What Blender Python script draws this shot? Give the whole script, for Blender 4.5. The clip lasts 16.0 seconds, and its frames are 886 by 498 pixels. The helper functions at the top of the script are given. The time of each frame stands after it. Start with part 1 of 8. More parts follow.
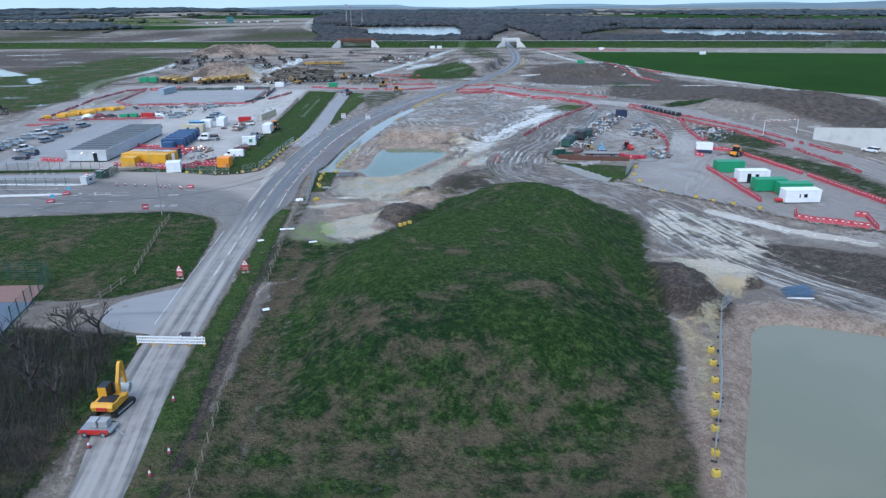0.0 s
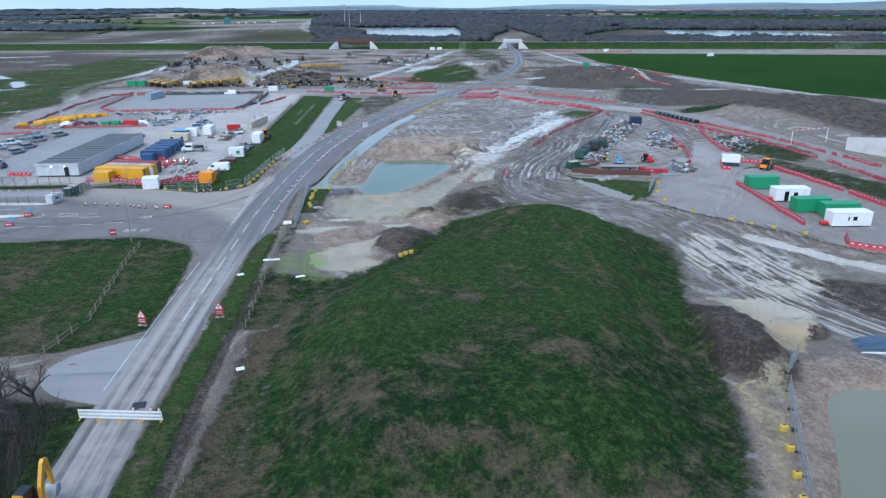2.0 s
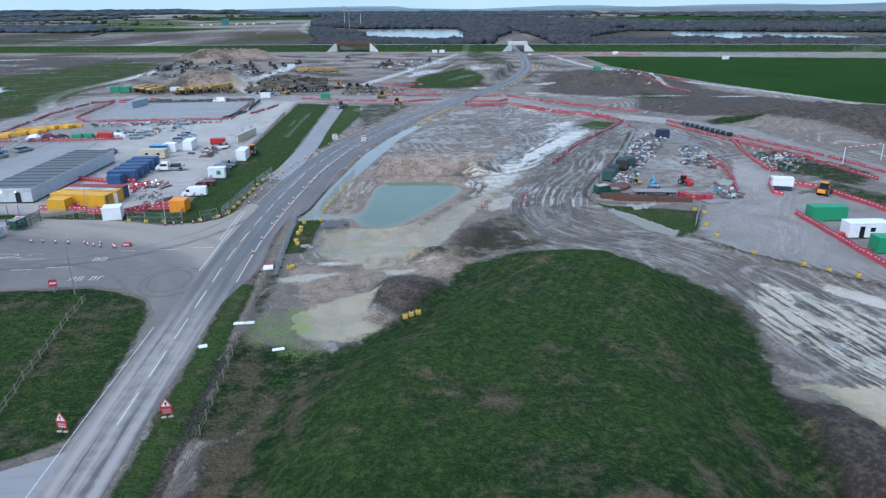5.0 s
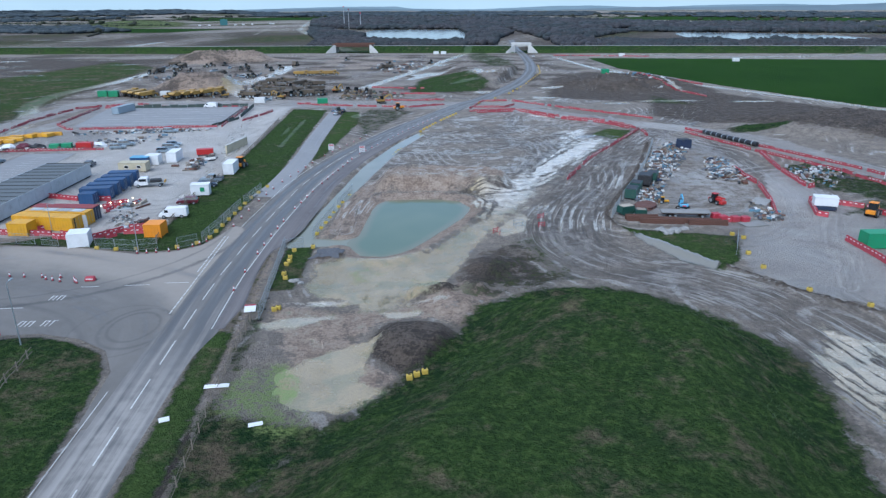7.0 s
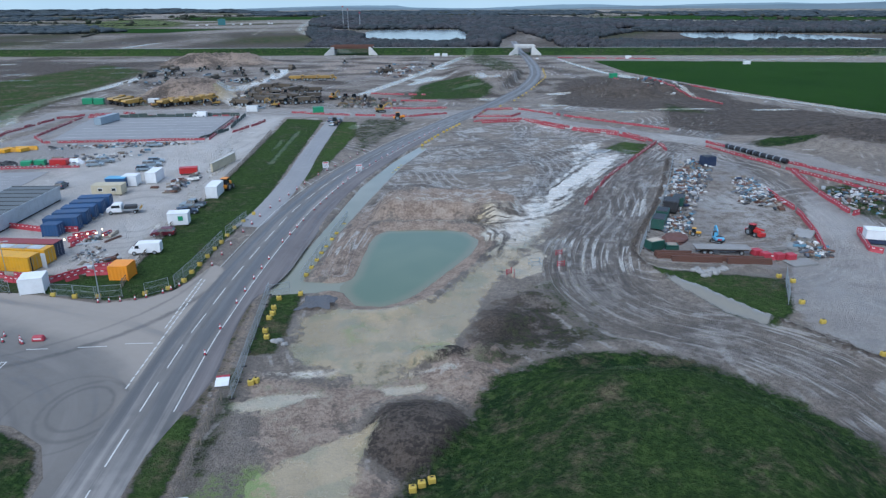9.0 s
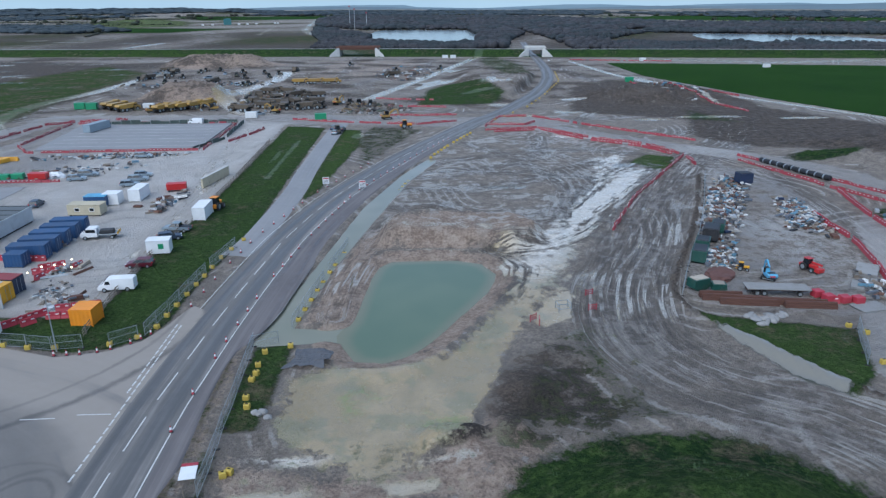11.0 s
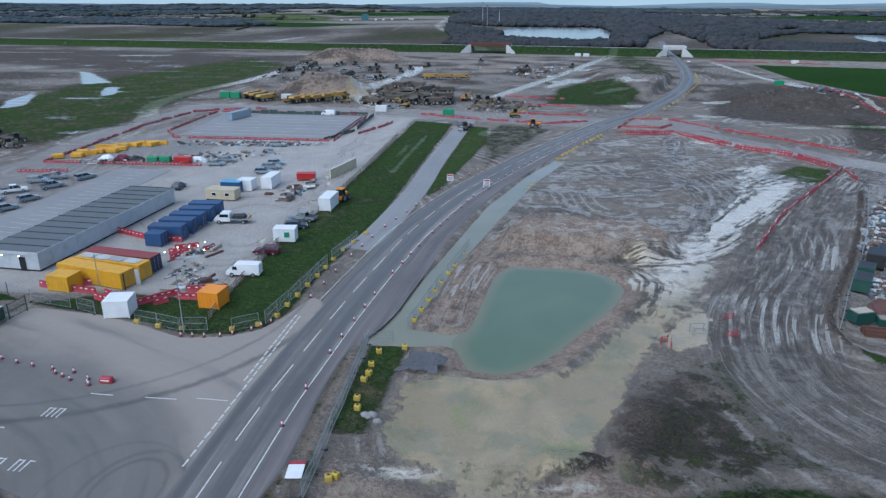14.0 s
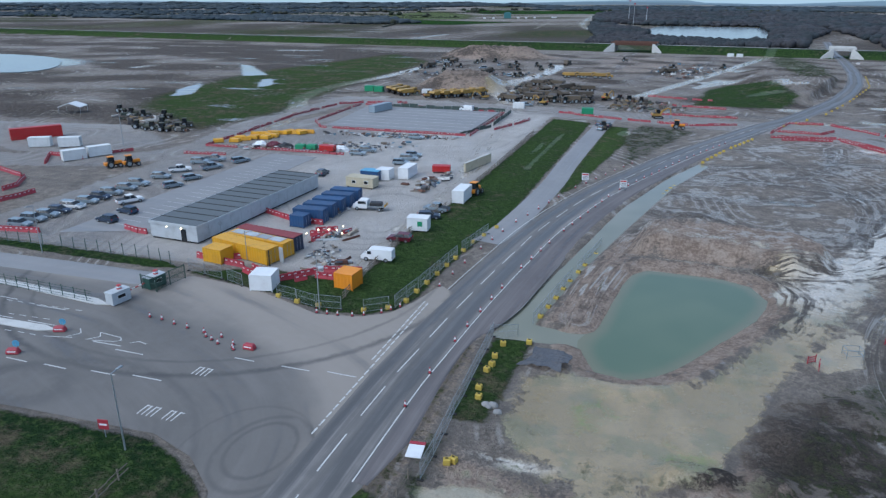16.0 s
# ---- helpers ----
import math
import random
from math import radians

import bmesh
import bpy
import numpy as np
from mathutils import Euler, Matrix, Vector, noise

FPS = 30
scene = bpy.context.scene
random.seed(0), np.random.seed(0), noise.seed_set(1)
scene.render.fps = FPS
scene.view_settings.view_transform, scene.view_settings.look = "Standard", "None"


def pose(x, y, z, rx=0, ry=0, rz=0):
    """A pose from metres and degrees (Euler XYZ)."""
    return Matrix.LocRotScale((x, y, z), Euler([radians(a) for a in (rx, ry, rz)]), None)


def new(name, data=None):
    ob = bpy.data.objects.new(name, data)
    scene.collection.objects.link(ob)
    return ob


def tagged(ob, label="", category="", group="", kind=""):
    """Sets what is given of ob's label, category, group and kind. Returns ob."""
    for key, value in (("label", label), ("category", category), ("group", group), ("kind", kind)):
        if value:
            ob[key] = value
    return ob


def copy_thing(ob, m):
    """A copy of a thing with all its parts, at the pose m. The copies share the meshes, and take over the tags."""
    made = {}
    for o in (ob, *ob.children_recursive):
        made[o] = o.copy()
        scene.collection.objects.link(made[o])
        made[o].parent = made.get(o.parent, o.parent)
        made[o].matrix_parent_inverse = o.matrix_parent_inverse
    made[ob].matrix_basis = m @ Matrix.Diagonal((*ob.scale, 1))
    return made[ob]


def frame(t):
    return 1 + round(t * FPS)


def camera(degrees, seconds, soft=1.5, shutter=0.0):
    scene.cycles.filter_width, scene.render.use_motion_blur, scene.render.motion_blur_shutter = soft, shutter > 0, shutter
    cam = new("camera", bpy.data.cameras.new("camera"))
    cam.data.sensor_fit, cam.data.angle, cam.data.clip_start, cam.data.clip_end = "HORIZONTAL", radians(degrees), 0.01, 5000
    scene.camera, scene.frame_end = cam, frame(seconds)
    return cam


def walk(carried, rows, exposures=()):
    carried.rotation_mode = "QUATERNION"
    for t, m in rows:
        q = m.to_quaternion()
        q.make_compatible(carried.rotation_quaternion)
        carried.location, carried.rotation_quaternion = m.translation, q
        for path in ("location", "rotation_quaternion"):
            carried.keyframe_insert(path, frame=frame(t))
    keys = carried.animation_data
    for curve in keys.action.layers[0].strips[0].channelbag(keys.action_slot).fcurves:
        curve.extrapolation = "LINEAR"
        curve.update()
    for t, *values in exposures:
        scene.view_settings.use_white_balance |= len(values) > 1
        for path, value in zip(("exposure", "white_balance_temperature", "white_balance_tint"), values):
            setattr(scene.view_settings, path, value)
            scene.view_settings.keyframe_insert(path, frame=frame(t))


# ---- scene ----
cam = camera(66.0, 16.0, 1.35)
METRES, EYE, TILT, LEAN, TURN = 92.36, 38.6, 0.0, 0.0, -3.5
ROWS = [
    (0.0, 0.0, 0.0, 0.0, -0.1, -19.89, 0.28),
    (0.5, -0.0028, 0.0442, -0.0008, -0.12, -19.88, 0.29),
    (1.0, -0.0059, 0.0882, -0.001, -0.15, -19.87, 0.3),
    (1.5, -0.009, 0.1317, -0.0016, -0.17, -19.87, 0.29),
    (2.0, -0.0118, 0.172, -0.002, -0.19, -19.85, 0.3),
    (2.5, -0.0149, 0.2143, -0.0026, -0.22, -19.84, 0.3),
    (3.0, -0.0184, 0.2559, -0.0031, -0.22, -19.83, 0.31),
    (3.5, -0.0217, 0.2969, -0.0033, -0.2, -19.82, 0.32),
    (4.0, -0.0249, 0.3381, -0.004, -0.18, -19.78, 0.31),
    (6.5, -0.0415, 0.544, -0.004, -0.15, -19.75, 0.29),
    (7.0, -0.0446, 0.5853, -0.0043, -0.15, -19.74, 0.29),
    (7.5, -0.0476, 0.6272, -0.0038, -0.16, -19.77, 0.3),
    (8.0, -0.0501, 0.6714, 0.0026, -0.16, -19.8, 0.32),
    (8.5, -0.0525, 0.7154, 0.0099, -0.16, -19.83, 0.31),
    (9.0, -0.0547, 0.7594, 0.014, -0.16, -19.85, 0.32),
    (11.5, -0.0681, 0.9557, 0.0184, 0.92, -19.88, 0.16),
    (12.0, -0.0711, 0.9724, 0.0176, 1.62, -19.89, 0.07),
    (12.5, -0.0737, 0.9777, 0.0168, 2.39, -19.91, -0.03),
    (13.0, -0.0758, 0.977, 0.0162, 3.96, -19.93, -0.05),
    (13.5, -0.0781, 0.9751, 0.0149, 7.2, -20.0, -0.09),
    (14.0, -0.0791, 0.9737, 0.0125, 10.92, -20.07, -0.08),
    (14.5, -0.0801, 0.972, 0.0103, 13.82, -20.11, -0.05),
    (15.0, -0.0817, 0.9707, 0.0084, 16.62, -20.15, -0.03),
    (15.5, -0.0823, 0.97, 0.0063, 19.53, -20.17, -0.0),
    (16.0, -0.0827, 0.9694, 0.0056, 22.21, -20.19, 0.02),
]
walk(cam, [(t, pose(0, 0, EYE, TILT, LEAN, TURN) @ pose(METRES * x, METRES * y, METRES * z, 90 + pitch, roll, yaw)) for t, x, y, z, yaw, pitch, roll in ROWS], [(0.0, 1.20, 5660, 8.0), (4.0, 1.18, 5660, 8.0), (9.0, 0.96, 5700, 8.0), (12.5, 0.79, 5700, 8.0), (16.0, 0.77, 5700, 8.0)])

# ---- light ----
world = bpy.data.worlds.new("overcast_dusk")
scene.world = world
world.use_nodes = True
wn = world.node_tree
sky = wn.nodes.new("ShaderNodeTexSky")
sky.sky_type, sky.sun_disc = "NISHITA", False
sky.sun_elevation, sky.sun_rotation = radians(48), radians(215)
sky.air_density, sky.dust_density, sky.ozone_density = 0.8, 0.6, 2.0
veil = wn.nodes.new("ShaderNodeMix")
veil.data_type = "RGBA"
veil.inputs["Factor"].default_value = 0.6
veil.inputs[7].default_value = (2.45, 3.22, 4.35, 1.0)
wn.links.new(sky.outputs["Color"], veil.inputs[6])
wn.links.new(veil.outputs[2], wn.nodes["Background"].inputs["Color"])
wn.nodes["Background"].inputs["Strength"].default_value = 0.105
sun_data = bpy.data.lights.new("sun", "SUN")
sun_data.energy, sun_data.angle, sun_data.color = 1.5, radians(60), (1.0, 0.97, 0.92)
sun_ob = new("sun", sun_data)
sun_ob.matrix_world = pose(0, 0, 200, 42, 0, -35)


# ---- materials ----
class Tree:
    """A short way to write a node material."""

    def __init__(self, name):
        self.mat = bpy.data.materials.new(name)
        self.mat.use_nodes = True
        self.nt = self.mat.node_tree
        self.bsdf = self.nt.nodes["Principled BSDF"]

    def node(self, kind, **values):
        n = self.nt.nodes.new(kind)
        for key, value in values.items():
            self.put(n.inputs[key.replace("_", " ")], value)
        return n

    def put(self, socket, value):
        if isinstance(value, bpy.types.NodeSocket):
            self.nt.links.new(value, socket)
        else:
            socket.default_value = value

    def set(self, **values):
        for key, value in values.items():
            self.put(self.bsdf.inputs[key.replace("_", " ")], value)

    def math(self, op, a, b=0.0, c=0.0, clamp=False):
        n = self.nt.nodes.new("ShaderNodeMath")
        n.operation, n.use_clamp = op, clamp
        for s, v in zip(n.inputs, (a, b, c)):
            self.put(s, v)
        return n.outputs[0]

    def noise(self, vector, scale, detail=4.0, rough=0.6, dist=0.0):
        n = self.node("ShaderNodeTexNoise", Scale=scale, Detail=detail, Roughness=rough, Distortion=dist)
        self.put(n.inputs["Vector"], vector)
        return self.math("MULTIPLY_ADD", n.outputs["Fac"], 2.1, -0.55, clamp=True)

    def mix(self, fac, a, b):
        n = self.nt.nodes.new("ShaderNodeMix")
        n.data_type = "RGBA"
        self.put(n.inputs["Factor"], fac)
        for s, v in ((n.inputs[6], a), (n.inputs[7], b)):
            self.put(s, (*v, 1.0) if isinstance(v, tuple) and len(v) == 3 else v)
        return n.outputs[2]

    def mixf(self, fac, a, b):
        n = self.nt.nodes.new("ShaderNodeMix")
        self.put(n.inputs["Factor"], fac), self.put(n.inputs[2], a), self.put(n.inputs[3], b)
        return n.outputs[0]

    def step(self, value, low, high):
        n = self.nt.nodes.new("ShaderNodeMapRange")
        n.interpolation_type = "SMOOTHSTEP"
        for s, v in zip(n.inputs, (value, low, high, 0.0, 1.0)):
            self.put(s, v)
        return n.outputs[0]

    def place(self):
        return self.nt.nodes.new("ShaderNodeNewGeometry").outputs["Position"]

    def local(self):
        return self.nt.nodes.new("ShaderNodeTexCoord").outputs["Object"]

    def attribute(self, name):
        n = self.nt.nodes.new("ShaderNodeAttribute")
        n.attribute_name = name
        return n

    def bump(self, height, strength, distance):
        n = self.node("ShaderNodeBump", Strength=strength, Distance=distance)
        self.put(n.inputs["Height"], height)
        self.put(self.bsdf.inputs["Normal"], n.outputs[0])


def paint(name, colour, rough=0.5, metal=0.0, dirt=0.25, grime=(0.16, 0.13, 0.1), scale=1.5, vary=0.0):
    """A painted or moulded surface: faded in patches, speckled with mud, a little uneven."""
    m = Tree(name)
    p = m.local()
    big, fine = m.noise(p, scale * 0.5, 3), m.noise(p, scale * 9, 5, 0.7)
    col = m.mix(m.math("MULTIPLY", big, 0.35), colour, tuple(c * 0.72 for c in colour))
    if vary:
        rnd = m.nt.nodes.new("ShaderNodeObjectInfo").outputs["Random"]
        col = m.mix(m.math("MULTIPLY", rnd, vary), col, tuple(min(1, c * 0.45 + 0.02) for c in colour))
    spots = m.step(m.math("ADD", m.math("MULTIPLY", fine, 0.6), m.math("MULTIPLY", big, 0.4)), 0.50, 0.85)
    col = m.mix(m.math("MULTIPLY", spots, dirt * 1.3), col, grime)
    m.set(Base_Color=col, Roughness=m.mixf(fine, rough * 0.8, min(1, rough * 1.25)), Metallic=metal)
    m.bump(fine, 0.15, 0.01)
    return m.mat


MUD, MUD_PALE = (0.150, 0.124, 0.100), (0.350, 0.296, 0.242)
SLURRY = (0.335, 0.258, 0.145)


def ground_material():
    m = Tree("site_ground")
    p = m.place()
    za, zb, zc, flow = m.attribute("zone_a"), m.attribute("zone_b"), m.attribute("zone_c"), m.attribute("flow")
    sa, sb = m.nt.nodes.new("ShaderNodeSeparateColor"), m.nt.nodes.new("ShaderNodeSeparateColor")
    m.put(sa.inputs[0], za.outputs["Color"]), m.put(sb.inputs[0], zb.outputs["Color"])
    grass, soil, pale = sa.outputs
    puddle = za.outputs["Alpha"]
    sc = m.nt.nodes.new("ShaderNodeSeparateColor")
    m.put(sc.inputs[0], zc.outputs["Color"])
    sand, algae_haze, lighten = sc.outputs
    gravel, crop, dead = sb.outputs
    track = zb.outputs["Alpha"]
    huge, big, mid = m.noise(p, 0.02, 3), m.noise(p, 0.09, 4), m.noise(p, 0.45, 5, 0.65)
    fine, micro = m.noise(p, 2.2, 5, 0.7), m.noise(p, 9.0, 4, 0.7)
    edge = m.math("ADD", m.math("MULTIPLY_ADD", mid, 0.62, -0.31), m.math("ADD", m.math("MULTIPLY_ADD", fine, 0.36, -0.18), m.math("MULTIPLY_ADD", big, 0.3, -0.15)))

    def zone(v, hard=0.12):
        return m.step(m.math("ADD", v, edge), 0.5 - hard, 0.5 + hard)

    ribs_any = m.noise(p, 1.3, 4, 0.65)
    # mud with wheel ruts that follow the way of the traffic
    lumps = m.math("ADD", m.math("MULTIPLY", fine, 0.5), m.math("MULTIPLY", mid, 0.5))
    col = m.mix(m.step(lumps, 0.2, 0.8), MUD, MUD_PALE)
    col = m.mix(m.math("MULTIPLY", m.step(big, 0.42, 0.62), 0.55), col, (0.190, 0.162, 0.138))
    fl = m.nt.nodes.new("ShaderNodeVectorMath")
    fl.operation = "MULTIPLY"
    m.put(fl.inputs[0], flow.outputs["Vector"]), m.put(fl.inputs[1], (1.0, 0.10, 1.0))
    ruts = m.noise(fl.outputs[0], 1.0, 4, 0.62, 0.25)
    fl2 = m.nt.nodes.new("ShaderNodeVectorMath")
    fl2.operation = "MULTIPLY"
    m.put(fl2.inputs[0], flow.outputs["Vector"]), m.put(fl2.inputs[1], (5.5, 0.2, 1.0))
    ribs = m.noise(fl2.outputs[0], 1.0, 3, 0.6)
    rut_fac = m.math("MULTIPLY", track, m.step(m.math("MULTIPLY_ADD", ribs, 0.45, ruts), 0.87, 0.99))
    rut_dark = m.math("MULTIPLY", track, m.step(m.math("MULTIPLY_ADD", ribs, 0.4, ruts), 0.72, 0.46))
    rough = m.mixf(fine, 0.55, 0.85)
    col = m.mix(m.math("MULTIPLY", track, 0.5), col, (0.128, 0.108, 0.092))
    # sandy clay of cut banks, drying paler on top
    sn = zone(sand, 0.13)
    clay = m.mix(m.step(lumps, 0.3, 0.7), (0.250, 0.182, 0.138), (0.430, 0.335, 0.262))
    col, rough = m.mix(sn, col, clay), m.mixf(sn, rough, 0.8)
    dry = m.math("MULTIPLY", lighten, m.step(m.math("ADD", m.math("MULTIPLY", big, 0.45), m.math("ADD", m.math("MULTIPLY", mid, 0.4), m.math("MULTIPLY", fine, 0.15))), 0.50, 0.64))
    col = m.mix(m.math("MULTIPLY", dry, 0.75), col, (0.470, 0.425, 0.375))
    rough = m.mixf(dry, rough, 0.28)
    # trodden stone
    g = zone(gravel, 0.2)
    stone = m.mix(m.math("ADD", m.math("MULTIPLY", micro, 0.4), m.math("MULTIPLY", big, 0.6)), (0.235, 0.213, 0.195), (0.455, 0.420, 0.385))
    wet = m.step(m.math("ADD", m.math("MULTIPLY", mid, 0.5), m.math("MULTIPLY", big, 0.5)), 0.50, 0.60)
    stone = m.mix(m.math("MULTIPLY", wet, 0.55), stone, (0.180, 0.162, 0.148))
    stone = m.mix(m.math("MULTIPLY", lighten, m.math("MULTIPLY_ADD", big, 0.6, 0.5)), stone, (0.620, 0.580, 0.535))
    col, rough = m.mix(g, col, stone), m.mixf(g, rough, m.mixf(wet, 0.8, 0.45))
    # old wheel lines curving over soft ground
    level = m.node("ShaderNodeMapping")
    m.put(level.inputs["Vector"], p)
    level.inputs["Scale"].default_value = (1.0, 0.55, 0.0)
    loops = m.math("SINE", m.math("MULTIPLY", m.noise(level.outputs[0], 0.022, 1, 0.4), 120.0))
    worked = m.step(m.noise(p, 0.06, 3), 0.50, 0.64)
    soft_ground = m.math("MULTIPLY", m.mixf(g, 1.0, 0.5), m.mixf(sn, 1.0, 0.1))
    line_pale = m.math("MULTIPLY", m.math("MULTIPLY", worked, soft_ground), m.step(m.math("MULTIPLY_ADD", ribs_any, 0.9, loops), 1.05, 1.45))
    line_dark = m.math("MULTIPLY", m.math("MULTIPLY", worked, soft_ground), m.step(m.math("MULTIPLY_ADD", ribs_any, -0.9, loops), -1.0, -1.4))
    col = m.mix(m.math("MULTIPLY", line_dark, 0.4), col, (0.085, 0.072, 0.062))
    col = m.mix(m.math("MULTIPLY", line_pale, 0.5), col, (0.500, 0.455, 0.405))
    col = m.mix(m.math("MULTIPLY", rut_dark, m.mixf(g, 0.5, 0.22)), col, (0.062, 0.052, 0.045))
    # pale ruts: sky mirrored in wet mud, put into the colour
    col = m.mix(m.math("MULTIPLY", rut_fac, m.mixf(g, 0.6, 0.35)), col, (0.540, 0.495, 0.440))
    rough = m.mixf(m.math("MAXIMUM", rut_fac, m.math("MULTIPLY", line_pale, 0.7)), rough, 0.14)
    # gleam: whitish streaks painted for sky shine in the wettest ruts
    fl3 = m.nt.nodes.new("ShaderNodeVectorMath")
    fl3.operation = "MULTIPLY"
    m.put(fl3.inputs[0], flow.outputs["Vector"]), m.put(fl3.inputs[1], (1.25, 0.045, 1.0))
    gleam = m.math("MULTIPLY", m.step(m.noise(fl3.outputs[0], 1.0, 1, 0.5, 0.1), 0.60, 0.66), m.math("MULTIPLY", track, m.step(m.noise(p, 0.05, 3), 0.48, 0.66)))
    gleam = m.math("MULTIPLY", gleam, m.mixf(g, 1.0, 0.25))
    furrow = m.math("MULTIPLY", m.step(m.noise(fl3.outputs[0], 1.6, 2, 0.5, 0.15), 0.36, 0.30), track)
    col = m.mix(m.math("MULTIPLY", furrow, m.mixf(g, 0.38, 0.12)), col, (0.060, 0.050, 0.043))
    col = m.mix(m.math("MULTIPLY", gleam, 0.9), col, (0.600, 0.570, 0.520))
    rough = m.mixf(gleam, rough, 0.12)
    # tipped earth
    s = zone(soil)
    col = m.mix(s, col, m.mix(m.step(lumps, 0.4, 0.65), (0.052, 0.041, 0.033), (0.134, 0.105, 0.083)))
    rough = m.mixf(s, rough, 0.92)
    # slurry, drying at its rim; white pools have sky shine put into the colour
    w = zone(m.math("ADD", pale, m.math("MULTIPLY", track, m.math("MULTIPLY_ADD", m.math("MULTIPLY_ADD", ribs, 0.4, ruts), 1.6, -1.12))), 0.12)
    sl = m.mix(m.step(big, 0.35, 0.65), SLURRY, (0.262, 0.202, 0.108))
    sl = m.mix(m.math("MULTIPLY", m.step(m.noise(p, 0.17, 3), 0.50, 0.72), 0.55), sl, (0.165, 0.168, 0.095))
    sl = m.mix(m.math("MULTIPLY", lighten, 0.8), sl, (0.640, 0.595, 0.530))
    sl = m.mix(m.math("MULTIPLY", m.step(fine, 0.55, 0.7), 0.45), sl, (0.24, 0.195, 0.145))
    col, rough = m.mix(w, col, sl), m.mixf(w, rough, m.mixf(m.step(mid, 0.4, 0.75), 0.05, 0.30))
    # grass: young blades, old straw, bare patches
    gr = zone(grass, 0.18)
    blade = m.mix(m.math("ADD", m.math("MULTIPLY", fine, 0.5), m.math("MULTIPLY", mid, 0.5)), (0.009, 0.028, 0.009), (0.057, 0.102, 0.028))
    blade = m.mix(m.math("MULTIPLY", m.step(big, 0.40, 0.62), 0.6), blade, (0.016, 0.037, 0.017))
    straw = m.mix(m.math("ADD", m.math("MULTIPLY", micro, 0.6), m.math("MULTIPLY", mid, 0.4)), (0.066, 0.047, 0.035), (0.250, 0.188, 0.138))
    tuss = m.noise(p, 0.75, 4, 0.62)
    # grass combed downhill and towards the road
    comb = m.node("ShaderNodeMapping")
    m.put(comb.inputs["Vector"], p)
    comb.inputs["Rotation"].default_value = (0.0, 0.0, radians(-55))
    comb.inputs["Scale"].default_value = (0.9, 1.0, 0.6)
    streak = m.noise(comb.outputs[0], 1.15, 5, 0.68, 0.3)
    blade = m.mix(m.math("MULTIPLY", m.step(streak, 0.50, 0.30), 0.42), blade, (0.010, 0.027, 0.013))
    blade = m.mix(m.math("MULTIPLY", m.step(streak, 0.54, 0.72), 0.5), blade, (0.094, 0.142, 0.042))
    # hollows between tussocks: their shade put into the blade colour
    blade = m.mix(m.math("MULTIPLY", m.step(tuss, 0.50, 0.28), 0.35), blade, (0.011, 0.029, 0.013))
    # young grass of the sown verges
    blade = m.mix(m.math("MULTIPLY", lighten, m.math("MULTIPLY_ADD", fine, 0.5, 0.35)), blade, (0.095, 0.142, 0.042))
    old = m.math("ADD", m.math("MULTIPLY", m.math("ADD", big, mid), 0.5), m.math("MULTIPLY_ADD", dead, 0.46, -0.10))
    blade = m.mix(m.math("MULTIPLY", m.step(m.math("MULTIPLY_ADD", fine, 0.25, old), 0.62, 1.0), 0.72), blade, straw)
    col, rough = m.mix(gr, col, blade), m.mixf(gr, rough, 0.95)
    # green scum on silt, and haze-paled green painted on the far fields
    scum_haze = zone(algae_haze, 0.3)
    col, rough = m.mix(m.math("MULTIPLY", scum_haze, m.step(m.math("MULTIPLY_ADD", mid, 0.5, m.math("MULTIPLY", fine, 0.5)), 0.32, 0.60)), col, (0.190, 0.240, 0.082)), m.mixf(scum_haze, rough, 0.6)
    # sown field in drilled rows
    cr = m.step(crop, 0.45, 0.55)
    wave = m.node("ShaderNodeTexWave", Scale=0.5, Distortion=1.5, Detail=2.0)
    m.put(wave.inputs["Vector"], p)
    green = m.mix(m.math("MULTIPLY_ADD", wave.outputs["Fac"], 0.3, m.math("MULTIPLY", huge, 0.7)), (0.014, 0.046, 0.007), (0.030, 0.074, 0.012))
    col, rough = m.mix(cr, col, green), m.mixf(cr, rough, 0.95)
    # small-scale light and dark of clods, stalks and stones
    speck = m.noise(p, 4.6, 5, 0.75)
    tone = m.math("ADD", m.math("MULTIPLY", speck, 0.34), m.math("ADD", m.math("MULTIPLY", fine, 0.22), m.math("MULTIPLY_ADD", micro, 0.16, 0.60)))
    sp = m.nt.nodes.new("ShaderNodeVectorMath")
    sp.operation = "SCALE"
    m.put(sp.inputs[0], col), m.put(sp.inputs["Scale"], m.mixf(m.math("MULTIPLY", w, 0.45), tone, 0.94))
    col = sp.outputs[0]
    # standing water
    pu = zone(puddle)
    col, rough = m.mix(pu, col, (0.200, 0.185, 0.150)), m.mixf(pu, rough, 0.04)
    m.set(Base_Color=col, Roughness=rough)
    shine = m.math("MAXIMUM", pu, m.math("MAXIMUM", m.math("MULTIPLY", w, 0.95), m.math("MULTIPLY", rut_fac, 0.7)))
    m.put(m.bsdf.inputs["Specular IOR Level"], m.mixf(shine, m.mixf(m.math("MAXIMUM", gr, cr), 0.32, 0.04), 0.6))
    flat = m.math("SUBTRACT", 1.0, m.math("MULTIPLY_ADD", w, 0.85, pu), clamp=True)
    m.bump(m.math("MULTIPLY", m.math("ADD", m.math("MULTIPLY", fine, 0.7), m.math("MULTIPLY_ADD", micro, 0.3, m.math("ADD", m.math("MULTIPLY", ruts, track), m.math("MULTIPLY", gr, m.math("MULTIPLY", tuss, 1.6))))), flat), 1.0, 0.42)
    return m.mat


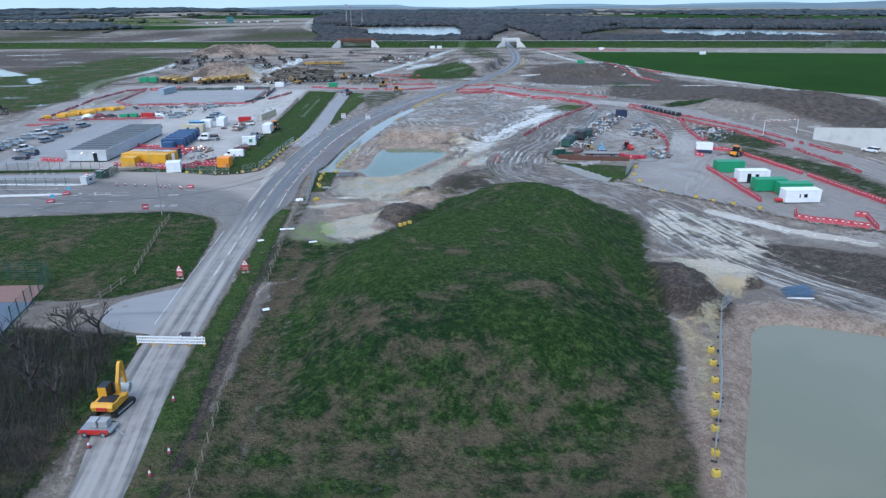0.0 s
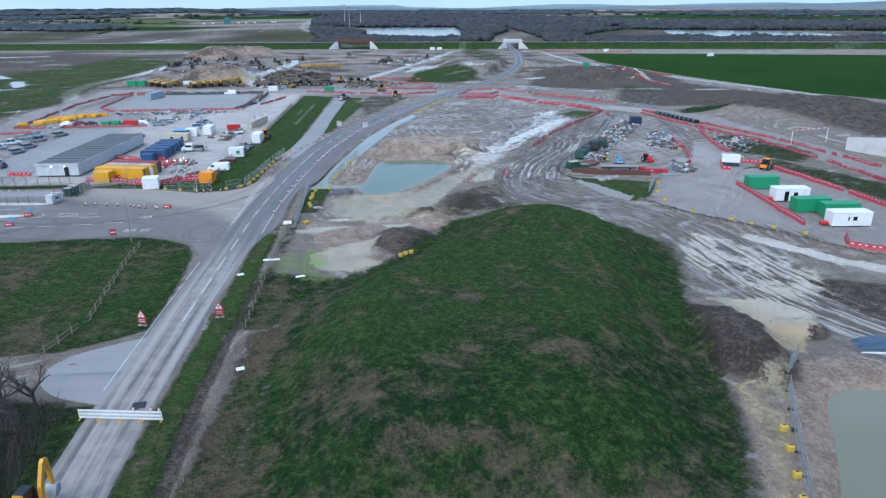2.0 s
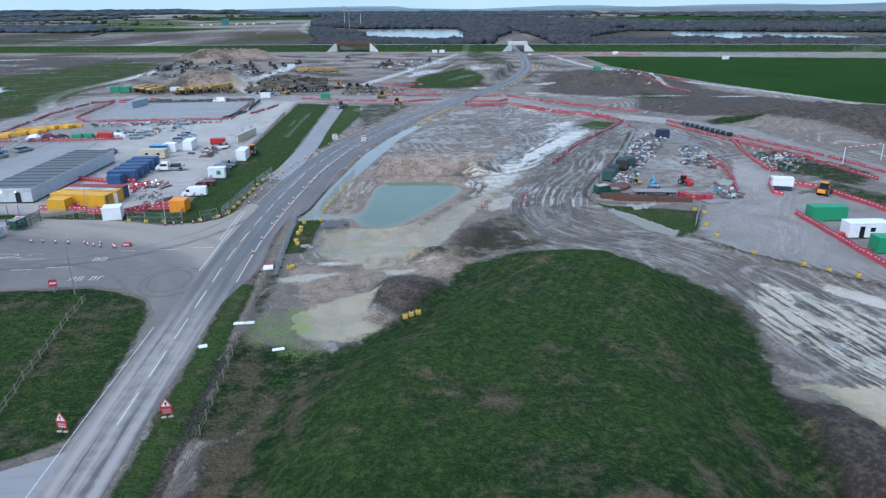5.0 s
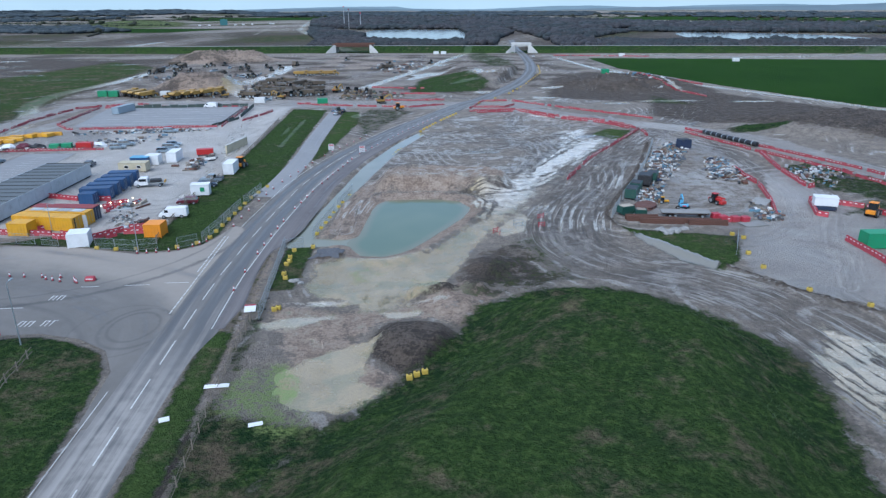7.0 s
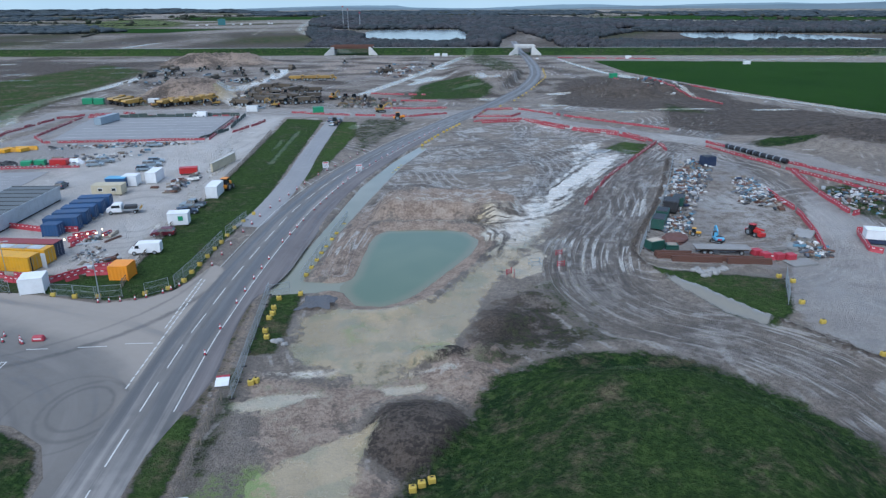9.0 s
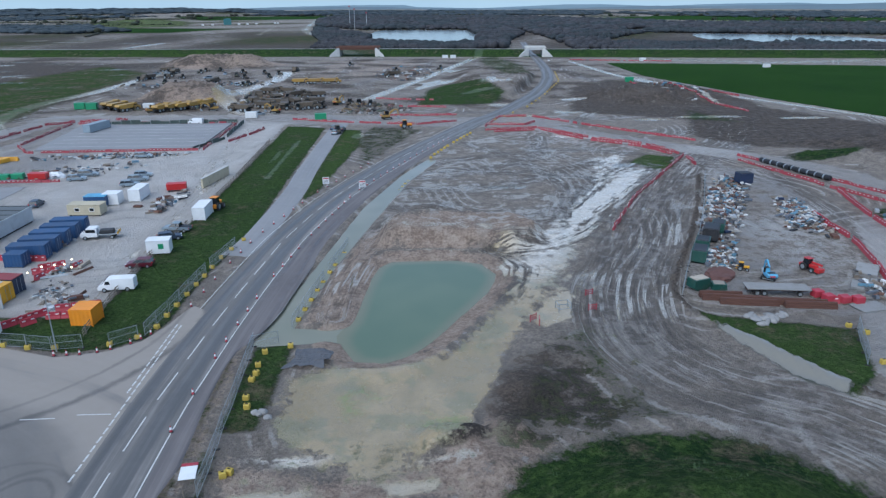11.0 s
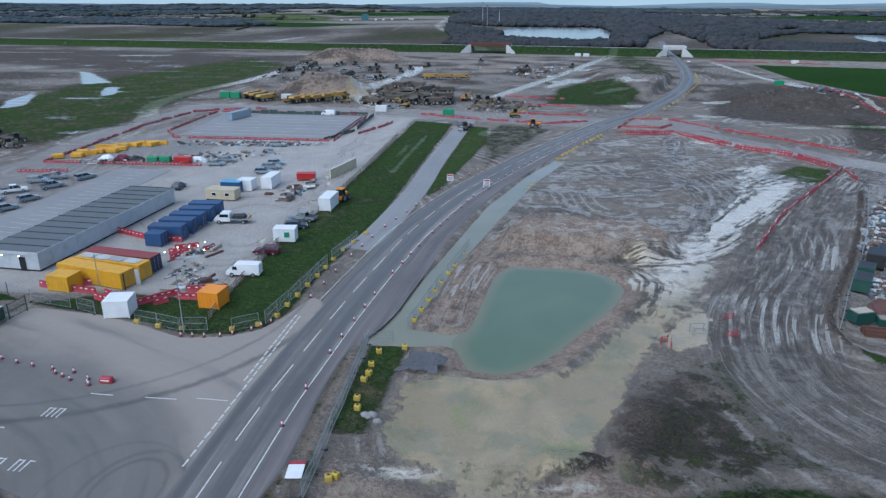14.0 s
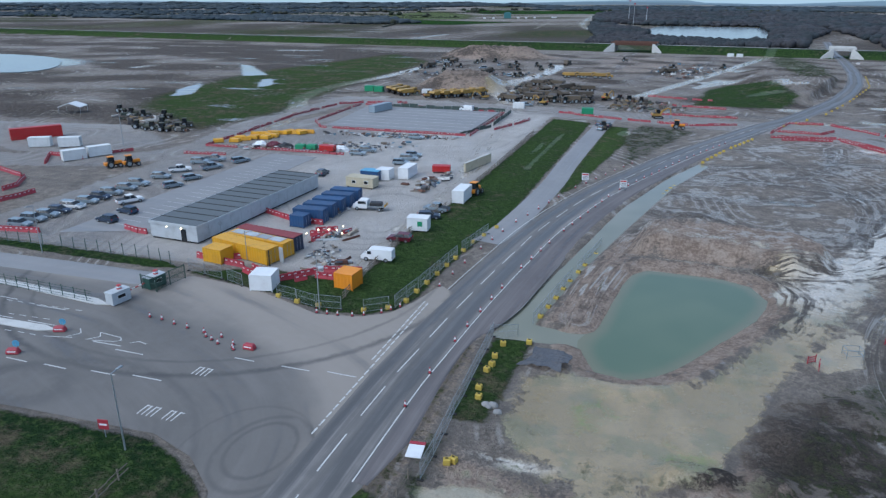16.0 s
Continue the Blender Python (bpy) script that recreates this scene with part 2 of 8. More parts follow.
def asphalt(name, dark, light, mud=0.45, slick_by=0.55, side=0.0, across=1.1, turns=(), bands=()):
    """A carriageway with wheel paths along it, mud carried on to it and patched wear."""
    m = Tree(name)
    p, flow = m.place(), m.attribute("flow")
    fl = m.nt.nodes.new("ShaderNodeVectorMath")
    fl.operation = "MULTIPLY"
    m.put(fl.inputs[0], flow.outputs["Vector"]), m.put(fl.inputs[1], (across, 0.022, 0.0))
    part_xyz = m.nt.nodes.new("ShaderNodeSeparateXYZ")
    m.put(part_xyz.inputs[0], flow.outputs["Vector"])
    paths = m.noise(fl.outputs[0], 1.0, 4, 0.6, 0.2)
    big, mid, grain = m.noise(p, 0.07, 4), m.noise(p, 0.6, 4), m.noise(p, 14.0, 4, 0.7)
    col = m.mix(m.math("ADD", m.math("MULTIPLY", big, 0.6), m.math("MULTIPLY", grain, 0.4)), dark, light)
    worn = m.step(m.math("MULTIPLY_ADD", mid, 0.25, paths), 0.55, 1.0)
    col = m.mix(m.math("MULTIPLY", worn, mud), col, (0.300, 0.280, 0.262))
    # dried mud, thick where site traffic turns
    caked = m.math("MULTIPLY", part_xyz.outputs[2], m.step(m.math("MULTIPLY_ADD", mid, 0.4, paths), 0.25, 0.9))
    col = m.mix(m.math("MULTIPLY", caked, 0.5), col, (0.400, 0.372, 0.345))
    if side:
        swept = m.step(m.math("MULTIPLY_ADD", big, 6.0, part_xyz.outputs[0]), 5.0, -2.0)
        col = m.mix(m.math("MULTIPLY", swept, side), col, (0.345, 0.300, 0.254))
    slick = m.step(m.math("MULTIPLY_ADD", mid, 0.2, paths), 0.52, 0.22)
    for mid_at, half in bands:
        wobble = m.math("MULTIPLY_ADD", big, 0.9, m.math("MULTIPLY_ADD", paths, 0.7, part_xyz.outputs[0]))
        band = m.step(m.math("ABSOLUTE", m.math("SUBTRACT", wobble, mid_at + 0.8)), half, half * 0.45)
        slick = m.math("MAXIMUM", slick, m.math("MULTIPLY", band, m.math("MULTIPLY_ADD", part_xyz.outputs[2], -0.9, 0.9)))
    # dark rubber where wheels have turned: centre, radii, width, strength
    for cx, cy, rx, ry, wide, strong in turns:
        mp = m.node("ShaderNodeMapping")
        m.put(mp.inputs["Vector"], p)
        mp.inputs["Location"].default_value, mp.inputs["Scale"].default_value = (-cx / rx, -cy / ry, 0.0), (1 / rx, 1 / ry, 0.0)
        ln = m.nt.nodes.new("ShaderNodeVectorMath")
        ln.operation = "LENGTH"
        m.put(ln.inputs[0], mp.outputs[0])
        off = m.math("ABSOLUTE", m.math("SUBTRACT", m.math("MULTIPLY_ADD", mid, 0.6 * wide / rx, ln.outputs["Value"]), 1 + 0.3 * wide / rx))
        ring = m.math("MULTIPLY", m.step(off, wide / rx, 0.0), m.math("MULTIPLY_ADD", grain, 0.4, m.math("MULTIPLY", big, 0.8)))
        col = m.mix(m.math("MULTIPLY", ring, strong), col, (0.035, 0.034, 0.035))
    col = m.mix(m.math("MULTIPLY", slick, slick_by), col, tuple(c * 0.55 for c in dark))
    m.set(Base_Color=col, Roughness=m.mixf(slick, m.mixf(mid, 0.6, 0.85), 0.38))
    m.bump(grain, 0.25, 0.01)
    return m.mat


def water_material(name, deep, shallow, rough=0.03, silt=None):
    m = Tree(name)
    p = m.place()
    big, rip = m.noise(p, 0.06, 2), m.noise(p, 1.6, 3)
    col = m.mix(m.step(big, 0.2, 0.8), deep, shallow)
    if silt:
        bed = m.attribute("shelf").outputs["Fac"]
        col = m.mix(m.step(m.math("MULTIPLY_ADD", big, 0.3, bed), 0.95, 0.1), col, silt)
    m.set(Base_Color=col, Roughness=rough, IOR=1.33)
    m.bump(rip, 0.06, 0.03)
    return m.mat


M_GROUND = ground_material()
M_ROAD = asphalt("worn_asphalt", (0.096, 0.090, 0.084), (0.165, 0.155, 0.145), bands=((1.8, 1.25), (-1.7, 0.9)))
M_APRON = asphalt("muddy_asphalt", (0.106, 0.098, 0.089), (0.178, 0.163, 0.147), 0.15, 0.4, 0.6, 0.33, ((-35, 134.4, 3.0, 4.2, 0.35, 0.5), (-34.7, 134.1, 4.2, 5.7, 0.4, 0.45), (-36.4, 133.6, 6.0, 7.4, 0.3, 0.3), (-62, 172, 33, 31, 0.9, 0.8), (-62, 174, 30, 30, 0.5, 0.5), (-58, 118, 21, 25, 1.0, 0.45), (-66, 136, 5, 3.5, 2.5, 0.5)))
M_STRIP = asphalt("old_concrete_road", (0.195, 0.194, 0.196), (0.270, 0.266, 0.265), 0.3)
M_SHOULDER = asphalt("planed_shoulder", (0.095, 0.084, 0.082), (0.150, 0.132, 0.128), 0.25)
M_POND = water_material("pond_water", (0.104, 0.147, 0.098), (0.121, 0.161, 0.106), silt=(0.170, 0.172, 0.118))
M_CHANNEL = water_material("channel_water", (0.190, 0.196, 0.148), (0.225, 0.222, 0.170))
M_BASIN = water_material("basin_water", (0.160, 0.164, 0.120), (0.178, 0.178, 0.132))
M_LAKE = water_material("lake_water", (0.16, 0.19, 0.20), (0.19, 0.22, 0.23), 0.12)
M_LINE = paint("road_line_white", (0.56, 0.56, 0.54), 0.7, dirt=0.75, grime=(0.2, 0.19, 0.18), scale=3)


# ---- shape of the land ----
def spaced(stops):
    """Coordinates whose spacing glides from stop to stop: (position, step)."""
    out = [stops[0][0]]
    while out[-1] < stops[-1][0]:
        out.append(out[-1] + np.interp(out[-1], [s[0] for s in stops], [s[1] for s in stops]))
    return np.array(out)


def inside(px, py, poly):
    """Distance to the edge of a polygon, positive within."""
    best, odd = np.full(px.shape, 1e9), np.zeros(px.shape, bool)
    for (ax, ay), (bx, by) in zip(poly, poly[1:] + poly[:1]):
        dx, dy = bx - ax, by - ay
        k = np.clip(((px - ax) * dx + (py - ay) * dy) / (dx * dx + dy * dy + 1e-9), 0, 1)
        best = np.minimum(best, np.hypot(px - ax - k * dx, py - ay - k * dy))
        odd ^= ((ay > py) != (by > py)) & (px < dx * (py - ay) / (by - ay + 1e-12) + ax)
    return np.where(odd, best, -best)


def along(px, py, line):
    """Distance to the side of a line (signed) and along it."""
    best, lat, run, total = np.full(px.shape, 1e9), np.zeros(px.shape), np.zeros(px.shape), 0.0
    for (ax, ay), (bx, by) in zip(line, line[1:]):
        dx, dy = bx - ax, by - ay
        size = math.hypot(dx, dy)
        k = np.clip(((px - ax) * dx + (py - ay) * dy) / size**2, 0, 1)
        d = np.hypot(px - ax - k * dx, py - ay - k * dy)
        near = d < best
        side = np.sign(dx * (py - ay) - dy * (px - ax))
        best, lat, run = np.where(near, d, best), np.where(near, side * d, lat), np.where(near, total + k * size, run)
        total += size
    return lat, run


def curve(points, step=2.0):
    """A smooth line through a few points."""
    pts = [Vector((*p, 0)) if len(p) == 2 else Vector(p) for p in points]
    pts = [2 * pts[0] - pts[1], *pts, 2 * pts[-1] - pts[-2]]
    out = []
    for a, b, c, d in zip(pts, pts[1:], pts[2:], pts[3:]):
        n = max(1, int((c - b).length / step))
        for i in range(n):
            t = i / n
            out.append(0.5 * (2 * b + (c - a) * t + (2 * a - 5 * b + 4 * c - d) * t * t + (3 * b - a - 3 * c + d) * t**3))
    return [(p.x, p.y) for p in out] + [(pts[-2].x, pts[-2].y)]


def smooth(v):
    v = np.clip(v, 0, 1)
    return v * v * (3 - 2 * v)


def waves(px, py, size, seed=0):
    """Cheap uneven swell, about -1 to 1."""
    out, rng = np.zeros(np.shape(px)), np.random.RandomState(seed)
    for k in range(7):
        a, f, ph = rng.uniform(0, 6.28), rng.uniform(0.6, 1.9) / size * 6.28, rng.uniform(0, 6.28)
        out = out + np.sin(f * (px * math.cos(a) + py * math.sin(a)) + ph + 1.3 * np.sin(f * 0.5 * (py * math.cos(a) - px * math.sin(a)) + ph))
    return out / 4.0


MOUND = curve([(-14, 56), (-16, 76), (-17, 92), (-13, 105), (-2, 118), (5, 128), (9, 138), (20, 141), (31, 140), (38, 134), (43.5, 123), (42.5, 112), (36.5, 92), (33.5, 76), (30, 64), (25, 56), (14, 53.5), (0, 53.5), (-14, 56)], 4)[:-1]
POND = curve([(-4, 192.6), (6.7, 192.6), (11, 190.5), (12.9, 186), (10.5, 178.5), (5.2, 169.2), (0.8, 162), (-4, 158.2), (-7.6, 159), (-9.6, 162.6), (-10, 166), (-8.6, 170), (-7.4, 181), (-5.8, 190), (-4, 192.6)], 3)[:-1]
CHANNEL = [(-21, 163.6), (-19.6, 172), (-16.2, 190), (-10.2, 225), (-2, 254), (5.2, 272), (7.2, 269), (-0.6, 246), (-7.4, 216), (-13.2, 189), (-15.6, 173), (-16.4, 168.4), (-9.5, 167.8), (-9.5, 164.2), (-14, 163.8)]
BASIN = curve([(43.4, 75.8), (46, 77.4), (49.5, 77.4), (60, 73.2), (75, 66), (76, 42), (60, 30), (40, 26), (24, 34), (27.5, 45), (32, 54), (38.2, 65.5), (41.5, 72), (43.4, 75.8)], 4)[:-1]
MAIN = curve([(-25, 20), (-25.8, 46), (-27.6, 64), (-28.4, 78), (-28.6, 97), (-28.6, 113), (-28.5, 145), (-28, 156), (-26.9, 171.5), (-25, 190), (-22.4, 209), (-15.8, 236), (-2.2, 273), (11, 303), (24.2, 331), (34, 348), (47, 377), (62, 415), (77, 468), (88, 527), (97, 601), (101, 640), (104, 680), (112, 740), (125, 840)], 3)
STRIP = curve([(-30.5, 196), (-28.6, 206), (-26.6, 236), (-26.4, 260), (-25.2, 300), (-24, 330)], 4)
HAUL = curve([(120, 330), (96, 285), (78, 267), (54.5, 228), (37, 191), (30, 174), (28.5, 161), (33, 151), (42, 144.5), (47.5, 137), (50, 128), (51.5, 116), (54, 102), (59, 90), (66, 80), (80, 68), (120, 50)], 3)
HEAPS = [  # x, y, radius along x, along y, height
    (38.8, 86.5, 6.0, 11.5, 2.6), (48.8, 89.3, 3.6, 3.4, 1.0), (0.2, 127.0, 6.2, 6.8, 1.6), (-129, 578, 46, 26, 7.0), (-97, 402, 24, 24, 7.0), (2.8, 221.5, 6, 3, 0.9),
    (52, 460, 32, 90, 4.5), (110, 395, 38, 30, 4.5), (150, 262, 52, 40, 4.0), (24, 141.5, 12, 5, 0.8), (13, 152, 6, 5, 1.1), (3.2, 142.6, 4.5, 2.4, 1.4), (9, 143.5, 3, 3, 1.0), (18, 158, 4, 4, 0.8), (-12.5, 157.5, 3.2, 1.4, 0.6), (5.5, 139, 4, 4, 0.8), (170, 205, 30, 26, 3),
]
YARD_BANK = curve([(70.8, 246.5), (58.8, 218.6), (49.8, 199.6), (42.8, 186.6), (37.6, 175), (38.6, 168), (42, 161), (46, 152.4), (50, 146.5), (52, 142), (58, 134), (66, 124.5), (75, 113.5), (86, 107)], 3)
BERM = [(-7, 199), (-2.7, 198.3), (8.7, 197), (17.7, 194.5), (23, 198), (25.5, 205), (22, 212), (10, 215), (-2, 217.5), (-7, 212)]
BANK_X, BANK_Y = [-3000, -1200, -350, -50, 100, 330, 900, 3000], [1050, 790, 692, 668, 648, 612, 500, 150]


def land(px, py):
    h = 0.10 * waves(px, py, 9, 1) + 0.05 * waves(px, py, 3.1, 2)
    rough = np.clip((py - 30) / 40, 0, 1)
    h = h * rough
    md = inside(px, py, MOUND)
    top = 5.6 + 0.5 * waves(px, py, 45, 3)
    h = h + top * smooth(md / 15.0) + (0.16 * waves(px, py, 5, 5) + 0.13 * waves(px, py, 2.6, 6)) * smooth((md + 2) / 6)
    h = h - 0.9 * smooth((60 - py) / 10) * smooth((px + 19) / 5) * smooth((26 - px) / 6)
    for cx, cy, rx, ry, hh in HEAPS:
        r = np.hypot((px - cx) / rx, (py - cy) / ry) + 0.10 * waves(px, py, max(rx, ry) * 0.6, 7)
        h = h + hh * smooth((1.05 - r) * 1.35) * (1 + 0.12 * waves(px, py, 4, 9))
    h = h + 2.7 * smooth(inside(px, py, BERM) / 3.8) * (1 + 0.1 * waves(px, py, 5, 8))
    lat, _ = along(px, py, YARD_BANK)
    h = h + 0.7 * np.exp(-((lat / 0.9) ** 2)) * (1 + 0.3 * waves(px, py, 4, 13))
    # road and hard ground lie flat
    lat, _ = along(px, py, MAIN)
    flat = smooth((9.5 - np.abs(lat)) / 2.5)
    for poly in (APRON, YARD, LANES):
        flat = np.maximum(flat, smooth((inside(px, py, poly) + 1.5) / 2.0))
    lat, _ = along(px, py, STRIP)
    flat = np.maximum(flat, smooth((5.5 - np.abs(lat)) / 2))
    h = h * (1 - flat) - 0.03 * flat
    for poly, level, slope in ((POND, -0.55, 2.4), (CHANNEL, -0.55, 1.3), (BASIN, -1.2, 3.0)):
        d = inside(px, py, poly)
        sink = smooth((d + 0.58 * slope) / (1.6 * slope))
        h = h * (1 - sink) + (level - 0.75) * sink
    # low rim round the pond
    d = inside(px, py, POND)
    h = h + 0.45 * np.exp(-(((d + 3.2) / 1.3) ** 2)) * smooth((md < 0) * 1.0) * smooth((py - 150) / 4) * smooth((px + 14) / 3)
    # the railway bank and the two openings through it
    by = np.interp(px, BANK_X, BANK_Y)
    bank = 5.0 * smooth((15.5 - np.abs(py - by)) / 10.5)
    for cx, half in ((-38, 15.5), (102, 6.5)):
        bank = bank * (1 - smooth((half + 1.2 - np.abs(px - cx)) / 1.0))
    h = h * (1 - smooth((py - by + 40) / 25) * 0.6) + bank
    # distant country
    far = smooth((np.hypot(px, py) - 1500) / 2300)
    h = h + far * (1.5 + 3 * waves(px, py, 1900, 11) + 2 * waves(px, py, 700, 12))
    # long wooded ridge in the north-west
    away, bearing = np.hypot(px, py), np.arctan2(px, py)
    h = h + 17 * np.exp(-(((away - 3300) / 560) ** 2)) * smooth((-0.12 - bearing) / 0.16) * (0.85 + 0.22 * waves(px, py, 900, 14))
    return h


APRON = [(-130, 133), (-77, 131.5), (-60, 132.6), (-46, 133.2), (-40.5, 131.4), (-36, 128), (-33.5, 123), (-32.6, 112), (-28, 112), (-27, 165), (-27, 172), (-31.6, 176), (-33.2, 169.5), (-35, 165.2), (-38.3, 162.8), (-44, 161.6), (-52, 164.6), (-58, 166.4), (-68, 167.4), (-74, 162), (-130, 160)]
LANES = [(-140, 156), (-73, 156), (-71, 167.4), (-74, 168.4), (-140, 168.4)]
YARD = [(-124, 172), (-70, 171.8), (-60, 174), (-44.5, 173), (-44.6, 195), (-43.4, 216), (-43, 250), (-43.4, 333), (-60, 336), (-118, 338), (-128, 250), (-124, 200)]


# ---- ground ----
def link_mesh(name, verts, faces, material, smooth_faces=False):
    me = bpy.data.meshes.new(name)
    me.from_pydata(np.asarray(verts).tolist() if isinstance(verts, np.ndarray) else verts, [], faces.tolist() if isinstance(faces, np.ndarray) else faces)
    me.materials.append(material)
    if smooth_faces:
        me.shade_smooth()
    return new(name, me)


GRID = []
SITE_TRACKS = [curve(p, 4) for p in (
    [(72, 264), (50, 234), (33, 208), (24, 199), (14, 196)], [(-3, 223), (12, 217), (24, 214), (34, 223), (46, 245), (60, 262)], [(-12, 171), (-10.5, 185), (-8, 197), (-4, 212), (6, 223)], [(4, 264), (22, 272), (44, 280), (64, 272)], [(10, 298), (24, 280), (30, 262), (36, 240), (30, 214)],
    [(-3, 238), (14, 237), (30, 246), (50, 264)], [(13, 195), (17, 187), (13.5, 177)], [(2, 250), (18, 256), (34, 270), (40, 300)], [(60, 250), (44, 246), (26, 252), (8, 256)], [(-60, 352), (-20, 360), (30, 352)], [(110, 300), (122, 330), (118, 370), (104, 420)], [(86, 300), (110, 320), (150, 340)], [(-46, 180), (-47, 206), (-47, 235), (-51, 262), (-54, 300), (-50, 330)], [(-120, 342), (-60, 341), (-20, 338), (24, 331), (46, 322), (64, 298), (82, 278)], [(-84, 180), (-86, 215), (-84, 245), (-70, 270), (-56, 276)], [(56, 160), (66, 165), (76, 178), (82, 200), (86, 222), (88, 250)], [(62, 140), (68, 150), (76, 164), (84, 178), (92, 200)], [(-40, 420), (-20, 470), (10, 540), (20, 620)], [(-60, 440), (-40, 500), (-38, 600), (-38, 660)], [(60, 330), (90, 380), (100, 440), (98, 560)], [(52, 330), (100, 345), (140, 372), (136, 430)],
)]


def sheet():
    xs = spaced([(-4300, 300), (-1500, 90), (-500, 16), (-220, 3.5), (-125, 0.9), (110, 0.9), (210, 3.5), (500, 14), (1500, 90), (4300, 300)])
    ys = spaced([(-900, 120), (-60, 14), (34, 0.8), (285, 0.9), (420, 2.6), (600, 4.0), (700, 4.0), (900, 16), (1600, 60), (4700, 130)])
    px, py = (a.ravel() for a in np.meshgrid(xs, ys))
    pz = land(px, py)
    nx, ny = len(xs), len(ys)
    GRID.extend([xs, ys, pz.reshape(ny, nx)])
    i = (np.arange(ny - 1)[:, None] * nx + np.arange(nx - 1)[None]).ravel()
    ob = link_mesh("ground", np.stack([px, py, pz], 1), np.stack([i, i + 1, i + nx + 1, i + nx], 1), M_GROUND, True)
    me = ob.data

    def region(poly, soft=2.0):
        return np.clip(0.5 + inside(px, py, poly) / (2 * soft), 0, 1)

    def near(line, half, soft=2.0):
        return np.clip(0.5 + (half - np.abs(along(px, py, line)[0])) / (2 * soft), 0, 1)

    def blob(x, y, rx, ry, soft=0.35):
        return np.clip(0.5 + (1 - np.hypot((px - x) / rx, (py - y) / ry)) / (2 * soft), 0, 1)

    def any_of(*masks):
        return np.maximum.reduce(masks)

    by = np.interp(px, BANK_X, BANK_Y)
    beyond = smooth((py - by + 14) / 6)
    on_bank = smooth((20 - np.abs(py - by)) / 5)
    behind = smooth((40 - py) / 10)
    west = smooth((-128 - px - 0.02 * py) / 14) * smooth((py - 255) / 20) * smooth((by - py) / 20)
    verge = [(-52, 165.6), (-44, 162.6), (-38, 163.8), (-34.6, 166.2), (-33.4, 171), (-33.2, 182), (-32, 195), (-30.4, 206), (-30, 236), (-28.6, 322), (-42, 326), (-42.6, 250), (-43.4, 216), (-44.4, 195), (-44, 173), (-60, 173.4), (-70, 168.6)]
    grass = any_of(
        region(MOUND, 2.5), region([(-17, 40), (-16, 60), (-14, 74), (30, 66), (27.5, 56), (24, 40)], 2) * 0.8, region(verge, 0.8), on_bank, behind, region([(-130, 168.8), (-76, 168.4), (-72, 169.5), (-76, 171.4), (-130, 171.2)], 0.6), region([(-21, 44), (-19.4, 70), (-18.5, 94), (-14, 96), (-15, 70), (-15, 44)], 1.0) * 0.9, region([(-198, 302), (-145, 269), (-138, 308), (-151, 394), (-156, 524), (-207, 584), (-232, 428), (-215, 333)], 8) * 0.85,
        region([(-160, 127), (-77, 130.6), (-60, 131.8), (-46, 132.4), (-40.8, 130.6), (-36.6, 127.4), (-34.3, 122.6), (-32.9, 110), (-32.4, 95.5), (-36, 92.4), (-41, 90), (-160, 84)], 0.8),
        region([(-24.2, 229), (-24, 254), (-22, 318), (-16, 316), (-15, 290), (-19.5, 252), (-21.5, 236)], 1.2),
        region([(-25.2, 40), (-25.3, 132), (-22.2, 132), (-22, 100), (-22.2, 76), (-21, 60), (-20.6, 40)], 0.7),
        region([(-20.3, 145), (-16.6, 145), (-15.6, 163), (-20.3, 163)], 1.0), region([(-25, 118), (-21.4, 118), (-21.4, 162), (-24, 160)], 0.8) * 0.46, region([(38, 169), (57, 163), (52, 151), (47, 147.5), (43.5, 151), (40, 162)], 1.0),
        region([(4, 374), (10, 425), (20, 448), (38, 436), (44, 398), (36, 376)], 4), region([(50, 452), (70, 461), (82, 555), (72, 650), (52, 620), (46, 500)], 6) * 0.55, region([(-18, 304), (-12.5, 324), (5, 316), (-4, 288), (-13, 258)], 2) * 0.5,
        region([(-21.5, 94), (-16, 94), (-13, 103), (-8, 110), (-14, 112), (-21.5, 114)], 1.6) * 0.85, region([(-21.5, 112), (-19, 112), (-18.6, 142), (-21.5, 142)], 1) * 0.5, region([(98, 330), (110, 355), (120, 320)], 4) * 0.6, region([(4, 138), (10, 150), (16, 166), (24, 168), (26, 150), (30, 144), (10, 138)], 3) * 0.42, region([(-16, 138), (-10, 134), (4, 137), (2, 143), (-14, 146)], 2) * 0.3,
        region([(82, 173), (96, 186), (108, 158), (106, 128), (98, 122), (97, 150), (90, 174)], 2) * 0.62, region([(88, 196), (93, 215), (105, 220), (112, 190), (100, 178)], 2) * 0.62,
        region([(62, 252), (68, 256), (73, 268), (66, 272), (58, 262)], 1.5) * 0.85, blob(112, 262, 10, 5) * 0.9, region([(-31.5, 40), (-31.2, 78), (-37, 79), (-60, 84), (-70, 40)], 1.0) * 0.8,
        beyond * (0.42 + 0.32 * waves(px, py, 330, 21)), region([(-650, 1571), (-740, 1884), (-742, 2226), (-480, 1754), (-402, 1433), (-525, 1396)], 30), region([(-153, 1277), (-145, 1336), (-96, 1028), (-54, 860), (-72, 837)], 12), region([(-45, 690), (-30, 780), (60, 800), (40, 700)], 20) * 0.7,
    )
